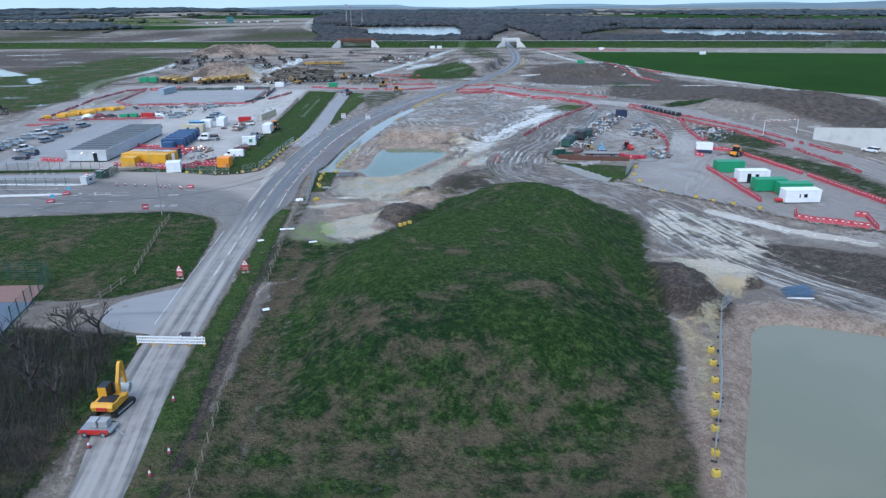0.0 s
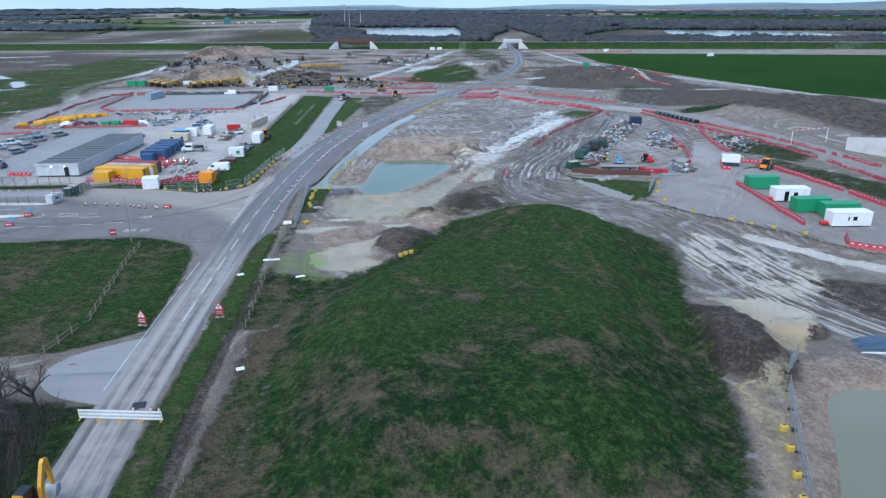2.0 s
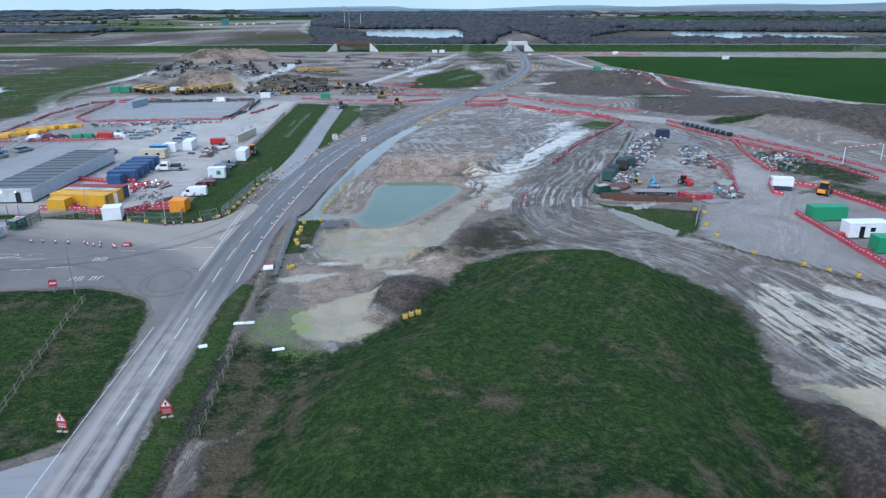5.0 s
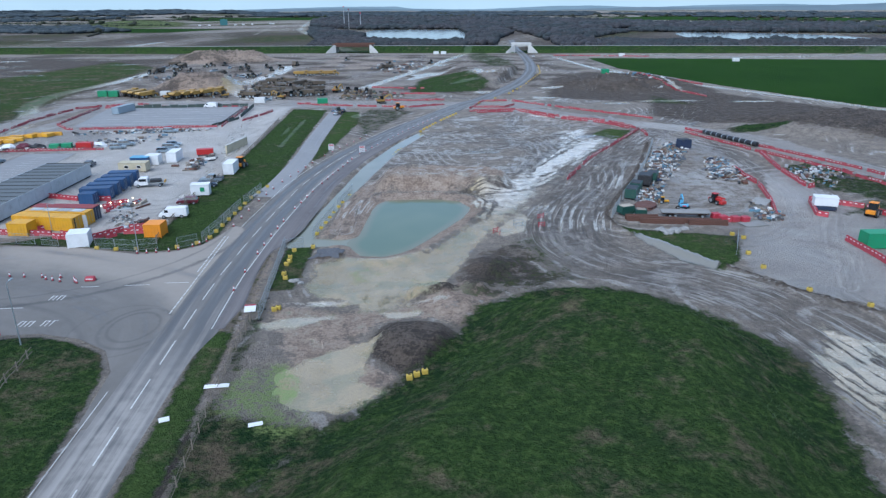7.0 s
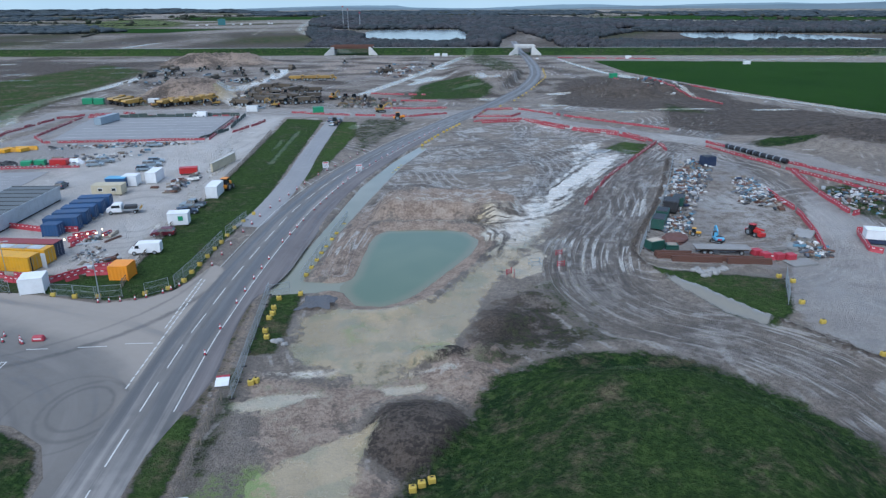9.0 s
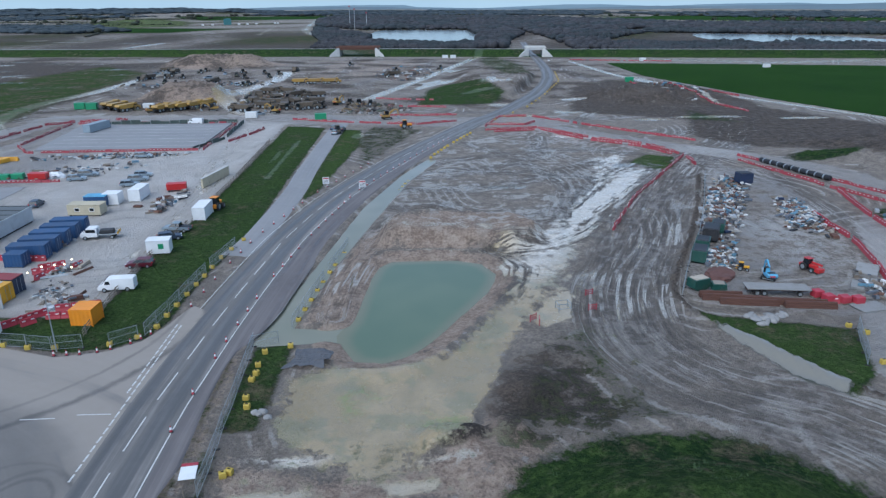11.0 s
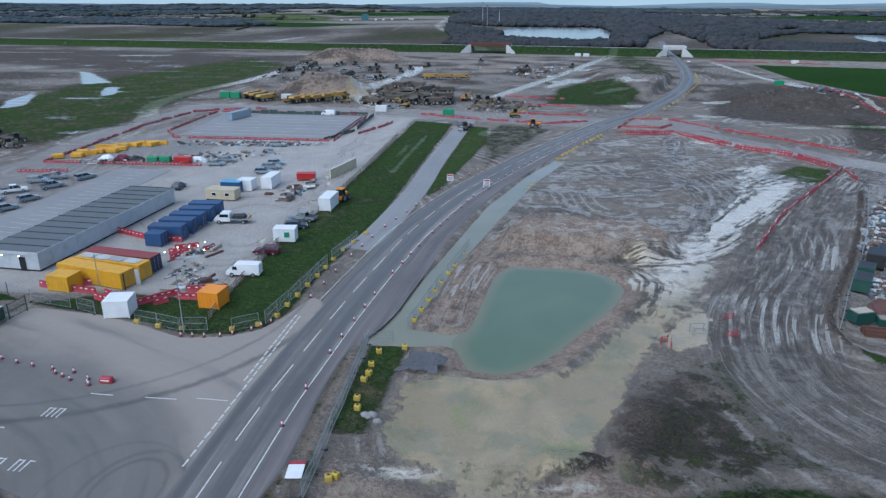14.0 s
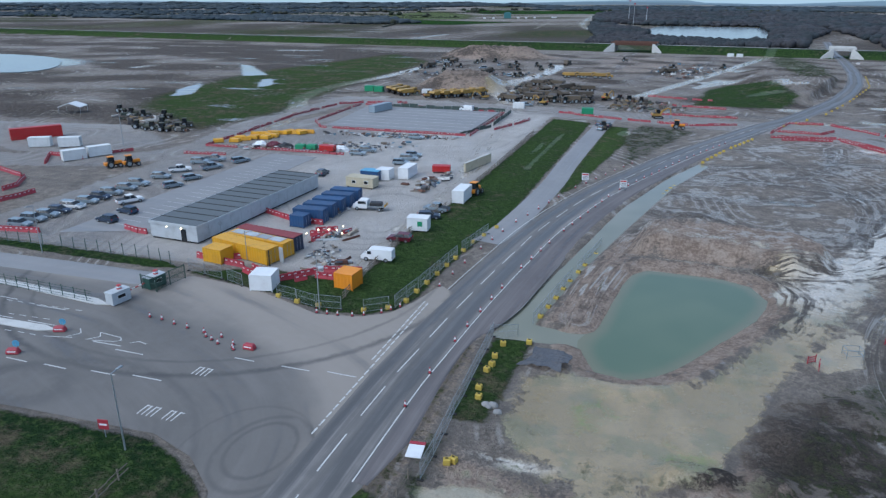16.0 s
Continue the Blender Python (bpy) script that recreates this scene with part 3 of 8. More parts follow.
    # the ring of worn ground between the mound and the fence
    soil = any_of(
        *(blob(x, y, rx * 0.95, ry * 0.95) for x, y, rx, ry, _ in HEAPS[:3]), blob(3.2, 142.6, 4.2, 2.2) * 0.8, region([(-20.2, 40), (-14.5, 40), (-15.5, 70), (-17, 90), (-19.8, 96)], 1.0) * 0.6, near(YARD_BANK, 0.7, 0.5) * 0.72, blob(-12.5, 157.5, 3.0, 1.3) * 0.8, np.clip(0.42 + 0.3 * waves(px, py, 38, 41), 0, 0.8) * smooth((py - 350) / 15) * smooth((640 - py) / 20) * smooth((px + 175) / 20) * smooth((150 - px) / 20), blob(-97, 405, 21, 25) * 0.5, blob(-129, 578, 44, 26) * 0.45,
        region([(56, 106), (65, 104), (80, 96), (100, 84), (90, 64), (70, 76), (61.5, 88), (57, 99)], 2), region([(100, 330), (120, 352), (146, 352), (172, 298), (182, 232), (146, 194), (136, 238), (112, 268), (88, 296)], 6) * 0.9,
        region([(-22.4, 40), (-22.6, 76), (-22.2, 110), (-21.2, 112), (-20.8, 76), (-19.6, 58), (-19, 40)], 0.6), region([(6.2, 147.9), (8.7, 154.1), (12.8, 160.1), (19.1, 164), (21, 156), (21.4, 149.4), (21.6, 144.7), (12.4, 143.5), (8.8, 139.4), (6.6, 141.8)], 2.6) * 0.66, blob(-38.3, 111, 1.3, 7) * 0.85, region([(6, 138), (20, 142), (24, 148), (10, 146)], 2) * 0.55,
        west * np.clip(0.55 + 0.3 * waves(px, py, 90, 22), 0, 1), region([(-302, 537), (-232, 551), (-227, 488), (-261, 481)], 8), region([(60, 350), (100, 326), (146, 345), (152, 410), (112, 470), (78, 430)], 6) * 0.72, region([(-230, 470), (-160, 420), (-150, 520), (-180, 600), (-300, 640), (-500, 650), (-400, 520)], 20) * 0.8,
        behind * 0.2, beyond * np.clip(0.68 + 0.4 * waves(px, py, 260, 23), 0, 1) * smooth((1500 - py) / 500), region([(-30, 40), (-31.5, 60), (-34, 78), (-60, 80), (-60, 40)], 2) * 0.75,
    )
    pale = any_of(
        region([(44.6, 118), (51, 129), (59, 121), (63, 108), (57, 97), (49, 99.5), (43.5, 110)], 2.2) * 0.68,
        region([(16, 166.6), (20, 168), (23.2, 173.6), (22, 177), (18, 174), (15, 171)], 1.6) * 0.9, blob(33, 410, 8, 4), blob(52, 300, 8, 4) * 0.6,
        region([(-15, 155), (-10, 157.5), (-4, 154.8), (3.5, 160), (11.5, 173), (15, 182), (20, 186), (21, 178), (17, 172), (13, 163), (8, 154), (6, 147), (2, 140), (-9, 138.6), (-15, 143)], 2.0) * 0.8, region([(14, 182), (19, 196), (27, 206), (36, 220), (46, 236), (36, 208), (27, 190), (22, 178), (18, 174)], 3) * 0.66,
        region([(-10, 126), (-3.4, 129.4), (-5, 124), (-6, 119), (-3, 116.5), (-7, 112.6), (-13.5, 114), (-15.5, 121)], 1.3), region([(-19, 140.5), (-12, 138.5), (-1, 137.2), (3, 138.5), (2, 140), (-12, 141)], 0.8) * 0.6,
        region([(48, 266), (68, 266), (59, 253), (46, 231), (28, 203), (17, 186), (14.5, 187), (24, 205), (33, 221), (42, 240)], 2.2) * 0.50, region([(14, 200), (24, 203), (28, 197), (21, 184), (14, 178), (13, 190)], 2) * 0.6,
        region([(40, 100), (51, 98.5), (53.5, 93), (46, 83.5), (42, 84.6), (44.4, 91), (43, 97)], 1.2), region([(33, 77), (38, 80), (42.5, 80), (40, 74), (34, 62), (30, 54), (28.5, 58), (32.5, 70)], 1.4) * 0.56,
        region([(60, 127), (69, 113.5), (80, 104), (79, 101), (67, 110.5), (58, 124)], 0.9) * 0.95, region([(-67, 354), (-85, 394), (-85, 432), (-76, 478), (-79, 528), (-68, 528), (-68, 476), (-76, 430), (-76, 396), (-58, 354)], 2.5),
        region([(-22, 391), (-15, 393), (11, 475), (65, 657), (58, 657), (6, 478)], 1.5), region([(-36, 250), (-34.6, 250), (-33.6, 300), (-35, 300)], 0.8), blob(14, 455, 9, 5), blob(44, 428, 9, 4), blob(40, 372, 7, 4),
        blob(110, 335, 16, 3) * 0.8, blob(145, 330, 10, 2.6) * 0.8, blob(88, 330, 8, 2.2) * 0.9, blob(30, 520, 10, 8) * 0.8, west * (0.16 + 0.28 * waves(px, py * 2.5, 120, 24)), region([(-312, 580), (-276, 592), (-275, 600), (-312, 590)], 2), region([(-366, 486), (-352, 516), (-338, 544), (-350, 524)], 3), region([(-316, 425), (-312, 432), (-316, 472), (-322, 470)], 2), region([(-440, 925), (-360, 966), (-362, 976), (-442, 938)], 4), blob(130, 425, 3, 70) * 0.7,
        near(curve([(118, 590), (121, 497), (134, 422), (160, 360), (180, 308), (188, 252)], 8), 2.6, 1.5) * 0.85,
        near(curve([(-120, 255), (-128, 290), (-139, 320), (-151, 346), (-157, 387), (-150, 447), (-151, 530)], 8), 4.2, 2) * 0.8, region([(-47.9, 205), (-48.7, 234), (-55.5, 260), (-57, 300), (-48, 300), (-43.6, 266), (-43.8, 234), (-44.4, 209)], 1.5) * 0.42, region([(-50, 236), (-55, 264), (-50, 268), (-46.5, 252), (-45.6, 230)], 1.2) * 0.75, region([(26, 315), (39.5, 323), (50, 346), (34.6, 341)], 2) * 0.8, blob(72, 386, 6, 3), blob(62, 350, 7, 3) * 0.8, blob(-16.5, 306, 2, 5) * 0.9, region([(3, 432), (16, 472), (31, 459), (18, 450), (6, 428)], 1.5), region([(34, 434), (46, 443), (42, 420)], 1.5), blob(55, 500, 4, 10) * 0.8, blob(-37.5, 276, 0.9, 10) * 0.7,
        near(curve([(-43.7, 676), (-71, 825), (-108, 994), (-152, 1195), (-180, 1450), (-219, 1908)], 30), 9, 5) * 0.62, near([(-196, 1048), (-242, 1466)], 5, 4) * 0.6, near([(-407, 897), (-341, 912)], 5, 3), near([(-269, 780), (-262, 871)], 4, 3), near([(154, 590), (205, 596), (251, 563), (319, 572), (409, 602)], 7, 4) * 0.7,
    )
    puddle = any_of(
        region([(39, 166.2), (42, 163.4), (45, 156.2), (48.6, 150.4), (46.4, 147.6), (43.2, 152), (40, 160.5)], 0.8), region([(-205, 330), (-220, 354), (-226, 381), (-214, 362), (-203, 342)], 1.5), region([(-270, 476), (-254, 464), (-214, 420), (-225, 411)], 2), region([(-187, 367), (-206, 400), (-199, 403), (-187, 378)], 1.5),
        blob(-420, 425, 60, 45), west * np.clip(-0.1 + 0.55 * waves(px, py * 3, 70, 25), 0, 0.8),
        beyond * np.clip(-0.45 + 0.8 * waves(px, py * 4, 150, 26), 0, 0.7) * smooth((1000 - py) / 100) * smooth((-60 - px) / 60), blob(60, 258, 9, 3) * 0.5, blob(22, 238, 6, 2) * 0.55, blob(65, 230, 3, 2) * 0.5,
    )
    gravel = any_of(
        region(YARD, 1.2), region([(53, 154), (61, 168), (73, 181), (84, 206), (92, 214), (88, 178), (97, 151), (96, 124), (86, 110.5), (75, 115), (70, 125), (63, 132.5), (56, 139.5), (52, 146)], 1.2),
        region([(77, 258), (90, 253), (84, 216), (80, 203), (72, 179), (66.5, 170), (58, 166), (40, 172), (38.8, 176), (53, 205)], 1.2) * 0.52, near(curve([(22, 330), (45, 318), (62, 298), (80, 279), (96, 262), (106, 235), (112, 200), (114, 160), (116, 120)], 6), 6, 1.5),
        near(curve([(-128, 346), (-60, 342), (-20, 338), (24, 330), (48, 330)], 8), 11, 3) * 0.95, near(curve([(-240, 212), (-160, 220), (-128, 240), (-134, 290), (-130, 340)], 6), 7, 2) * 0.9, region([(-220, 236), (-150, 224), (-140, 250), (-170, 270), (-220, 262)], 3),
        region([(-44.2, 173), (-44.2, 330), (-56, 330), (-56, 173)], 2),
    )
    def ring(poly, width):
        d = inside(px, py, poly)
        return np.clip(0.5 + (width + d) / 2.0, 0, 1)

    sand = any_of(
        ring(POND, 3.4) * 0.75, ring(BASIN, 4.2), blob(8, 204, 19, 8) * 0.8, blob(-129, 578, 46, 28), blob(-97, 402, 25, 26), region([(-15.4, 169), (-9.6, 169), (-7, 192), (-3, 200), (-9, 206), (-13, 188)], 1.2) * 0.8, region([(-26, 118), (-21, 118), (-21, 162), (-24.4, 160)], 0.8) * 0.55,
        region([(28, 50), (33, 62), (37, 72), (41, 80), (44, 84), (41, 84), (35, 76), (30, 64), (25, 52)], 1.2) * 0.75, region([(-70, 480), (10, 480), (20, 610), (-60, 620)], 15) * 0.5,
    )
    silt = region([(-20, 141), (-15, 124), (-13, 113), (-7, 112), (-4, 116), (2, 121), (8, 130), (14, 141), (8, 149), (2, 141), (-10, 138)], 2.5)
    pool = region([(-12.1, 155.9), (-6.9, 156.7), (-0.5, 157), (4.6, 159.2), (10.5, 159.4), (8.5, 152.4), (6.4, 148.9), (5.1, 144.3), (1.5, 144), (-1.2, 141.1), (-2.7, 137.3), (-6, 136.9), (-8.9, 140.3), (-11.1, 143.7)], 1.0)
    flats = region([(-5.7, 131.3), (-7.9, 128.1), (-9.8, 124.3), (-10.5, 120.7), (-12.6, 114.5), (-5.9, 114), (-5.2, 120.3), (-4.9, 125.9), (-3.8, 128.9)], 1.6)
    strips = np.maximum(region([(-20.8, 133.6), (-16.8, 135.5), (-10.1, 135.9), (-9.7, 134.7), (-14.4, 132.5), (-18, 132.2)], 0.7), region([(-4.1, 135.8), (-2.7, 136.6), (1.9, 136.3), (1.2, 134.9), (-2.7, 134.4), (-4, 134.8)], 0.5))
    terrace = np.maximum(near([(-7, 197.6), (8.7, 195.6), (17.5, 193)], 1.1, 0.6) * 0.5, near([(-4, 204), (9, 202.4), (20, 200)], 1.6, 0.7) * 0.47)
    white = any_of(region([(61.6, 255.8), (52.8, 251.4), (45.5, 238.4), (36.9, 225.6), (32, 219.3), (28.6, 206.6), (31.6, 206.5), (38.1, 219.1), (48.5, 230.8)], 1.6) * 0.92, region([(46.3, 264.6), (60.9, 275.3), (58.6, 265.5), (46.9, 258.2)], 2) * 0.7, region([(19.6, 176.4), (24.3, 179.1), (20.9, 168.5), (16.6, 165.6), (15.4, 168.7)], 0.9) * 0.9, region([(20.8, 203.8), (29.5, 213.2), (32.3, 203.3), (26.1, 190), (20.6, 181.3), (15.2, 173.8), (12.1, 168.8), (10.7, 172.2), (14.8, 181.5), (19.8, 192.7)], 2.5) * 0.62)
    silt = silt * (1 - blob(0.2, 127, 6.4, 7.0, 0.2))
    sand = np.maximum(sand, 0.72 * silt)
    # first two regions are far fields, their haze put in as lighter green
    algae_haze = any_of(0.75 * region([(660, 1686), (861, 1820), (892, 1609), (835, 1332), (750, 1356), (656, 1520)], 30), 0.45 * region([(-650, 1571), (-740, 1884), (-742, 2226), (-480, 1754), (-402, 1433), (-525, 1396)], 30), 0.8 * region([(-17.3, 123.4), (-14.1, 123.6), (-13.1, 120.9), (-13.5, 116.9), (-14.5, 114.6), (-17.4, 114.8), (-18, 119.5)], 1.5),blob(-16.3, 117.6, 3.9, 4.8), blob(-6, 150, 2.4, 3.4, 0.9) * 0.4, blob(2, 145, 3.4, 2.2, 0.9) * 0.42, blob(-13, 112, 3, 3) * 0.6)
    pale = any_of(pale, 0.36 * silt, 0.95 * pool, 0.46 * flats, 0.72 * strips, white, terrace, 0.8 * region([(-49, 176), (-45.4, 176), (-44.4, 215), (-44, 262), (-47, 268), (-49.5, 230)], 1.4), 0.7 * region([(-57, 262), (-47, 268), (-45, 300), (-47, 326), (-58, 326), (-56, 296)], 2))
    # lightens the ground colour; over white and strips it paints the pools' sky shine
    lighten = any_of(0.12 * silt, 0.06 * pool, 0.4 * strips, white * (1 - 0.85 * smooth((186 - py) / 8)), 0.45 * region(verge, 1.5), 0.75 * region([(-25.2, 40), (-25.3, 132), (-22.4, 132), (-22.2, 76), (-21.4, 40)], 1.0), 0.3 * region([(-14, 80), (-8, 100), (4, 118), (14, 134), (34, 130), (38, 112), (30, 84), (10, 78)], 6), 0.8 * region([(-24.2, 229), (-24, 254), (-22, 318), (-16, 316), (-15, 290), (-19.5, 252), (-21.5, 236)], 2), 0.55 * region([(-20.3, 145), (-16.6, 145), (-15.6, 163), (-20.3, 163)], 1.5), 0.6 * region([(38, 169), (57, 163), (52, 151), (47, 147.5), (43.5, 151), (40, 162)], 1.5), 0.3 * region([(-160, 127), (-77, 130.6), (-36, 127), (-33, 96), (-41, 90), (-160, 84)], 3), terrace, region([(-67, 350), (-85, 394), (-85, 432), (-76, 478), (-79, 528), (-68, 528), (-68, 476), (-76, 430), (-74, 396), (-56, 350)], 3), blob(4, 139, 4, 0.9) * 0.9, blob(-13, 139.8, 4, 0.8), region([(44, 268), (72, 268), (62, 252), (49, 230), (31, 202), (20, 184), (12, 186), (24, 210), (40, 240)], 3), blob(74, 196, 12, 18) * 0.5, blob(60, 258, 10, 5), region([(-10, 205), (-9, 225), (2, 262), (16, 300), (44, 314), (70, 284), (74, 268), (58, 258), (36, 228), (26, 200)], 5), 0.25 * smooth((py - 340) / 20) * (1 - beyond), 0.4 * near(HAUL, 9, 3), west * 0.45, 0.2 * region([(55, 152), (62, 167), (74, 180), (86, 205), (88, 178), (78, 160), (72, 128), (60, 138)], 4), 0.8 * region(YARD, 3) * smooth((px + 96) / 12), 0.75 * region([(100, 90), (60, 112), (54, 130), (70, 120), (110, 100)], 4), 0.5 * region([(44, 118), (52, 130), (64, 118), (64, 104), (57, 97), (46, 99)], 4))
    lighten = lighten * (1 - any_of(blob(-97, 402, 28, 30), blob(-129, 578, 55, 36)))
    grass, soil, pale = (a * (1 - 0.5 * smooth((gravel - 0.45) / 0.2)) if a is not grass else a for a in (grass, soil, pale))
    crop = np.maximum(region([(139, 572), (222, 555), (372, 520), (900, 395), (640, 180), (206, 280), (182, 312), (158, 382), (136, 482)], 2), region([(-900, 1250), (-350, 1150), (-280, 1300), (-800, 1500)], 20))
    crop = any_of(crop, region([(420, 1900), (900, 1500), (1300, 1700), (800, 2200)], 30), region([(-500, 1900), (-200, 2000), (-250, 2400), (-700, 2300)], 30))
    dead = np.clip(0.22 + smooth((63 - py) / 8) * 0.5 * (0.85 + 0.6 * waves(px * 0.25, py, 4.5, 27)) + 0.4 * west + 0.35 * beyond + 0.4 * behind, 0, 1) * (1 - 0.35 * region(verge, 2)) * (1 - 0.85 * on_bank) * (1 - 0.3 * region([(-198, 302), (-145, 269), (-138, 308), (-151, 394), (-156, 524), (-207, 584), (-232, 428), (-215, 333)], 8))
    dead = np.maximum(dead, 0.42 * region([(-160, 127), (-60, 131), (-36, 127), (-33, 95), (-41, 90), (-160, 84)], 3))
    dead = np.maximum(dead, 0.8 * region([(-21.5, 40), (-14, 40), (-14.5, 90), (-12, 100), (-19.5, 112), (-20.5, 90)], 2))
    for x, y, rx, ry in ((5, 63.8, 7, 1.3), (14, 58.6, 5.5, 2.2), (17, 70, 2.5, 3.2), (5, 75, 3, 2), (0, 59.5, 5, 1.6), (13, 75, 2.4, 2.0), (8, 90, 1.8, 2.2), (22, 80, 1.6, 4), (-4, 72, 2.2, 2.4), (1, 96, 3, 1.4), (-6, 90, 1.6, 4), (-13, 66, 2, 6), (-11, 96, 1.6, 8), (26, 98, 1.6, 5), (13, 100, 2, 1.4), (-4, 57, 8, 2), (16, 74, 2, 3), (-13, 84, 1.2, 6), (30, 88, 1.2, 6)):
        dead = np.maximum(dead, 0.82 * blob(x, y, rx, ry, 1.2))
    lat, run = along(px, py, HAUL)
    reach = np.abs(lat)
    track = np.clip(0.5 + (7.5 - reach) / 4, 0, 1) * (1 - 0.4 * smooth((166 - py) / 12) * smooth((py - 118) / 8))
    tag = np.zeros_like(px)
    for k, line in enumerate(SITE_TRACKS):
        la, ru = along(px, py, line)
        d = np.abs(la) + 4.5
        closer = d < reach
        lat, run, tag = np.where(closer, la, lat), np.where(closer, ru + 37 * k, run), np.where(closer, k + 1.0, tag)
        track = np.where(closer, np.maximum(0.85 * np.clip(0.5 + (3.0 - np.abs(la)) / 2.4, 0, 1), track * (reach < 9)), track)
        reach = np.minimum(reach, d)
    track = track * (1 - 0.4 * np.clip(gravel, 0, 1)) * (1 - region(MOUND, 1))
    flow = np.stack([lat, run, tag * 3.0], 1)
    for name, columns in (("zone_a", (grass, soil, pale, puddle)), ("zone_b", (gravel, crop, dead, track)), ("zone_c", (sand, algae_haze, lighten, lighten))):
        at = me.attributes.new(name, "FLOAT_COLOR", "POINT")
        at.data.foreach_set("color", np.stack(columns, 1).astype(np.float32).ravel())
    at = me.attributes.new("flow", "FLOAT_VECTOR", "POINT")
    at.data.foreach_set("vector", flow.astype(np.float32).ravel())
    return tagged(ob, "churned grey mud, grass and wet slurry of an earthworks site", "ground", kind="structure")


ground = sheet()


def ribbon(name, line, left, right, z, material, label, category="road", cols=8, fade=None):
    """A strip of paving along a line, a hand's breadth thick, with its own lengthwise coordinates."""
    n = len(line)
    verts, flow = [], []
    run = 0.0
    for k, (x, y) in enumerate(line):
        a, b = line[max(0, k - 1)], line[min(n - 1, k + 1)]
        d = Vector((b[0] - a[0], b[1] - a[1])).normalized()
        if k:
            run += math.hypot(x - line[k - 1][0], y - line[k - 1][1])
        lo, hi = (left(y), right(y)) if callable(left) else (left, right)
        for c in range(cols + 1):
            o = lo + (hi - lo) * c / cols
            drop = 0.12 if c in (0, cols) else 0.0
            verts.append((x + d.y * o, y - d.x * o, z - drop))
            flow.append((o, run, float(smooth((138 - y) / 26)) * (0.5 + 0.5 * (abs(o) < 2.6))))
    w = cols + 1
    faces = [(k * w + c, k * w + c + 1, (k + 1) * w + c + 1, (k + 1) * w + c) for k in range(n - 1) for c in range(cols)]
    ob = link_mesh(name, verts, faces, material)
    at = ob.data.attributes.new("flow", "FLOAT_VECTOR", "POINT")
    at.data.foreach_set("vector", np.array(flow, np.float32).ravel())
    return tagged(ob, label, category, kind="structure")


def slab(name, poly, z, thick, material, label, category, flow_line=None, shore=None):
    bm = bmesh.new()
    top = [bm.verts.new((x, y, z)) for x, y in poly]
    low = [bm.verts.new((x, y, z - thick)) for x, y in poly]
    f = bm.faces.new(top)
    if f.normal.z < 0 or sum((b[0] - a[0]) * (b[1] + a[1]) for a, b in zip(poly, poly[1:] + poly[:1])) > 0:
        f.normal_flip()
    for i in range(len(poly)):
        j = (i + 1) % len(poly)
        bm.faces.new((top[i], low[i], low[j], top[j]))
    bmesh.ops.triangulate(bm, faces=[f])
    if flow_line:
        for k in range(-130, -26, 2):
            bmesh.ops.bisect_plane(bm, geom=bm.verts[:] + bm.edges[:] + bm.faces[:], plane_co=(k, 0, 0), plane_no=(1, 0, 0))
        for k in range(112, 178, 2):
            bmesh.ops.bisect_plane(bm, geom=bm.verts[:] + bm.edges[:] + bm.faces[:], plane_co=(0, k, 0), plane_no=(0, 1, 0))
    bmesh.ops.recalc_face_normals(bm, faces=bm.faces)
    if shore:
        xs_, ys_ = [p[0] for p in poly], [p[1] for p in poly]
        for k in np.arange(min(xs_), max(xs_), 1.5):
            bmesh.ops.bisect_plane(bm, geom=bm.verts[:] + bm.edges[:] + bm.faces[:], plane_co=(k, 0, 0), plane_no=(1, 0, 0))
        for k in np.arange(min(ys_), max(ys_), 1.5):
            bmesh.ops.bisect_plane(bm, geom=bm.verts[:] + bm.edges[:] + bm.faces[:], plane_co=(0, k, 0), plane_no=(0, 1, 0))
    me = bpy.data.meshes.new(name)
    bm.to_mesh(me)
    bm.free()
    me.materials.append(material)
    ob = new(name, me)
    if shore:
        co = np.array([v.co[:] for v in me.vertices])
        me.attributes.new("shelf", "FLOAT", "POINT").data.foreach_set("value", np.clip(inside(co[:, 0], co[:, 1], shore) / 2.6, 0, 1).astype(np.float32))
    at = me.attributes.new("flow", "FLOAT_VECTOR", "POINT")
    co = np.array([v.co[:] for v in me.vertices])
    way = along(co[:, 0], co[:, 1], flow_line) if flow_line else (co[:, 1] * 0.5, co[:, 0] * 0.4)
    at.data.foreach_set("vector", np.stack([way[0], way[1], co[:, 2] * 0], 1).astype(np.float32).ravel())
    return tagged(ob, label, category, kind="structure")


main_road = ribbon("road", MAIN, lambda y: -3.7 + 1.1 * float(smooth((62 - y) / 16)), lambda y: float(np.interp(y, [46, 70, 100, 125, 140, 158, 163, 168, 173, 190, 225, 254, 272, 300, 330, 345], [2.2, 2.8, 2.9, 3.2, 6.4, 5.2, 5.6, 7.2, 8.0, 8.3, 7.8, 6.8, 6.4, 5.6, 4.6, 4.0])), 0.06, M_ROAD, "worn grey asphalt road with pale mud tracked along it")
planed = ribbon("road_shoulder", [p for p in MAIN if 131 < p[1] < 305], lambda y: 3.55, lambda y: float(np.interp(y, [131, 140, 158, 163, 168, 173, 190, 225, 254, 272, 305], [4.6, 6.2, 5.1, 5.5, 7.1, 7.9, 8.2, 7.7, 6.7, 6.3, 5.4])), 0.064, M_SHOULDER, "planed purplish-brown road shoulder awaiting new surfacing")
TURN_IN = curve([(-29.5, 118), (-29.8, 128), (-32, 137), (-38, 145), (-48, 151), (-60, 156), (-75, 160), (-130, 162)], 3)
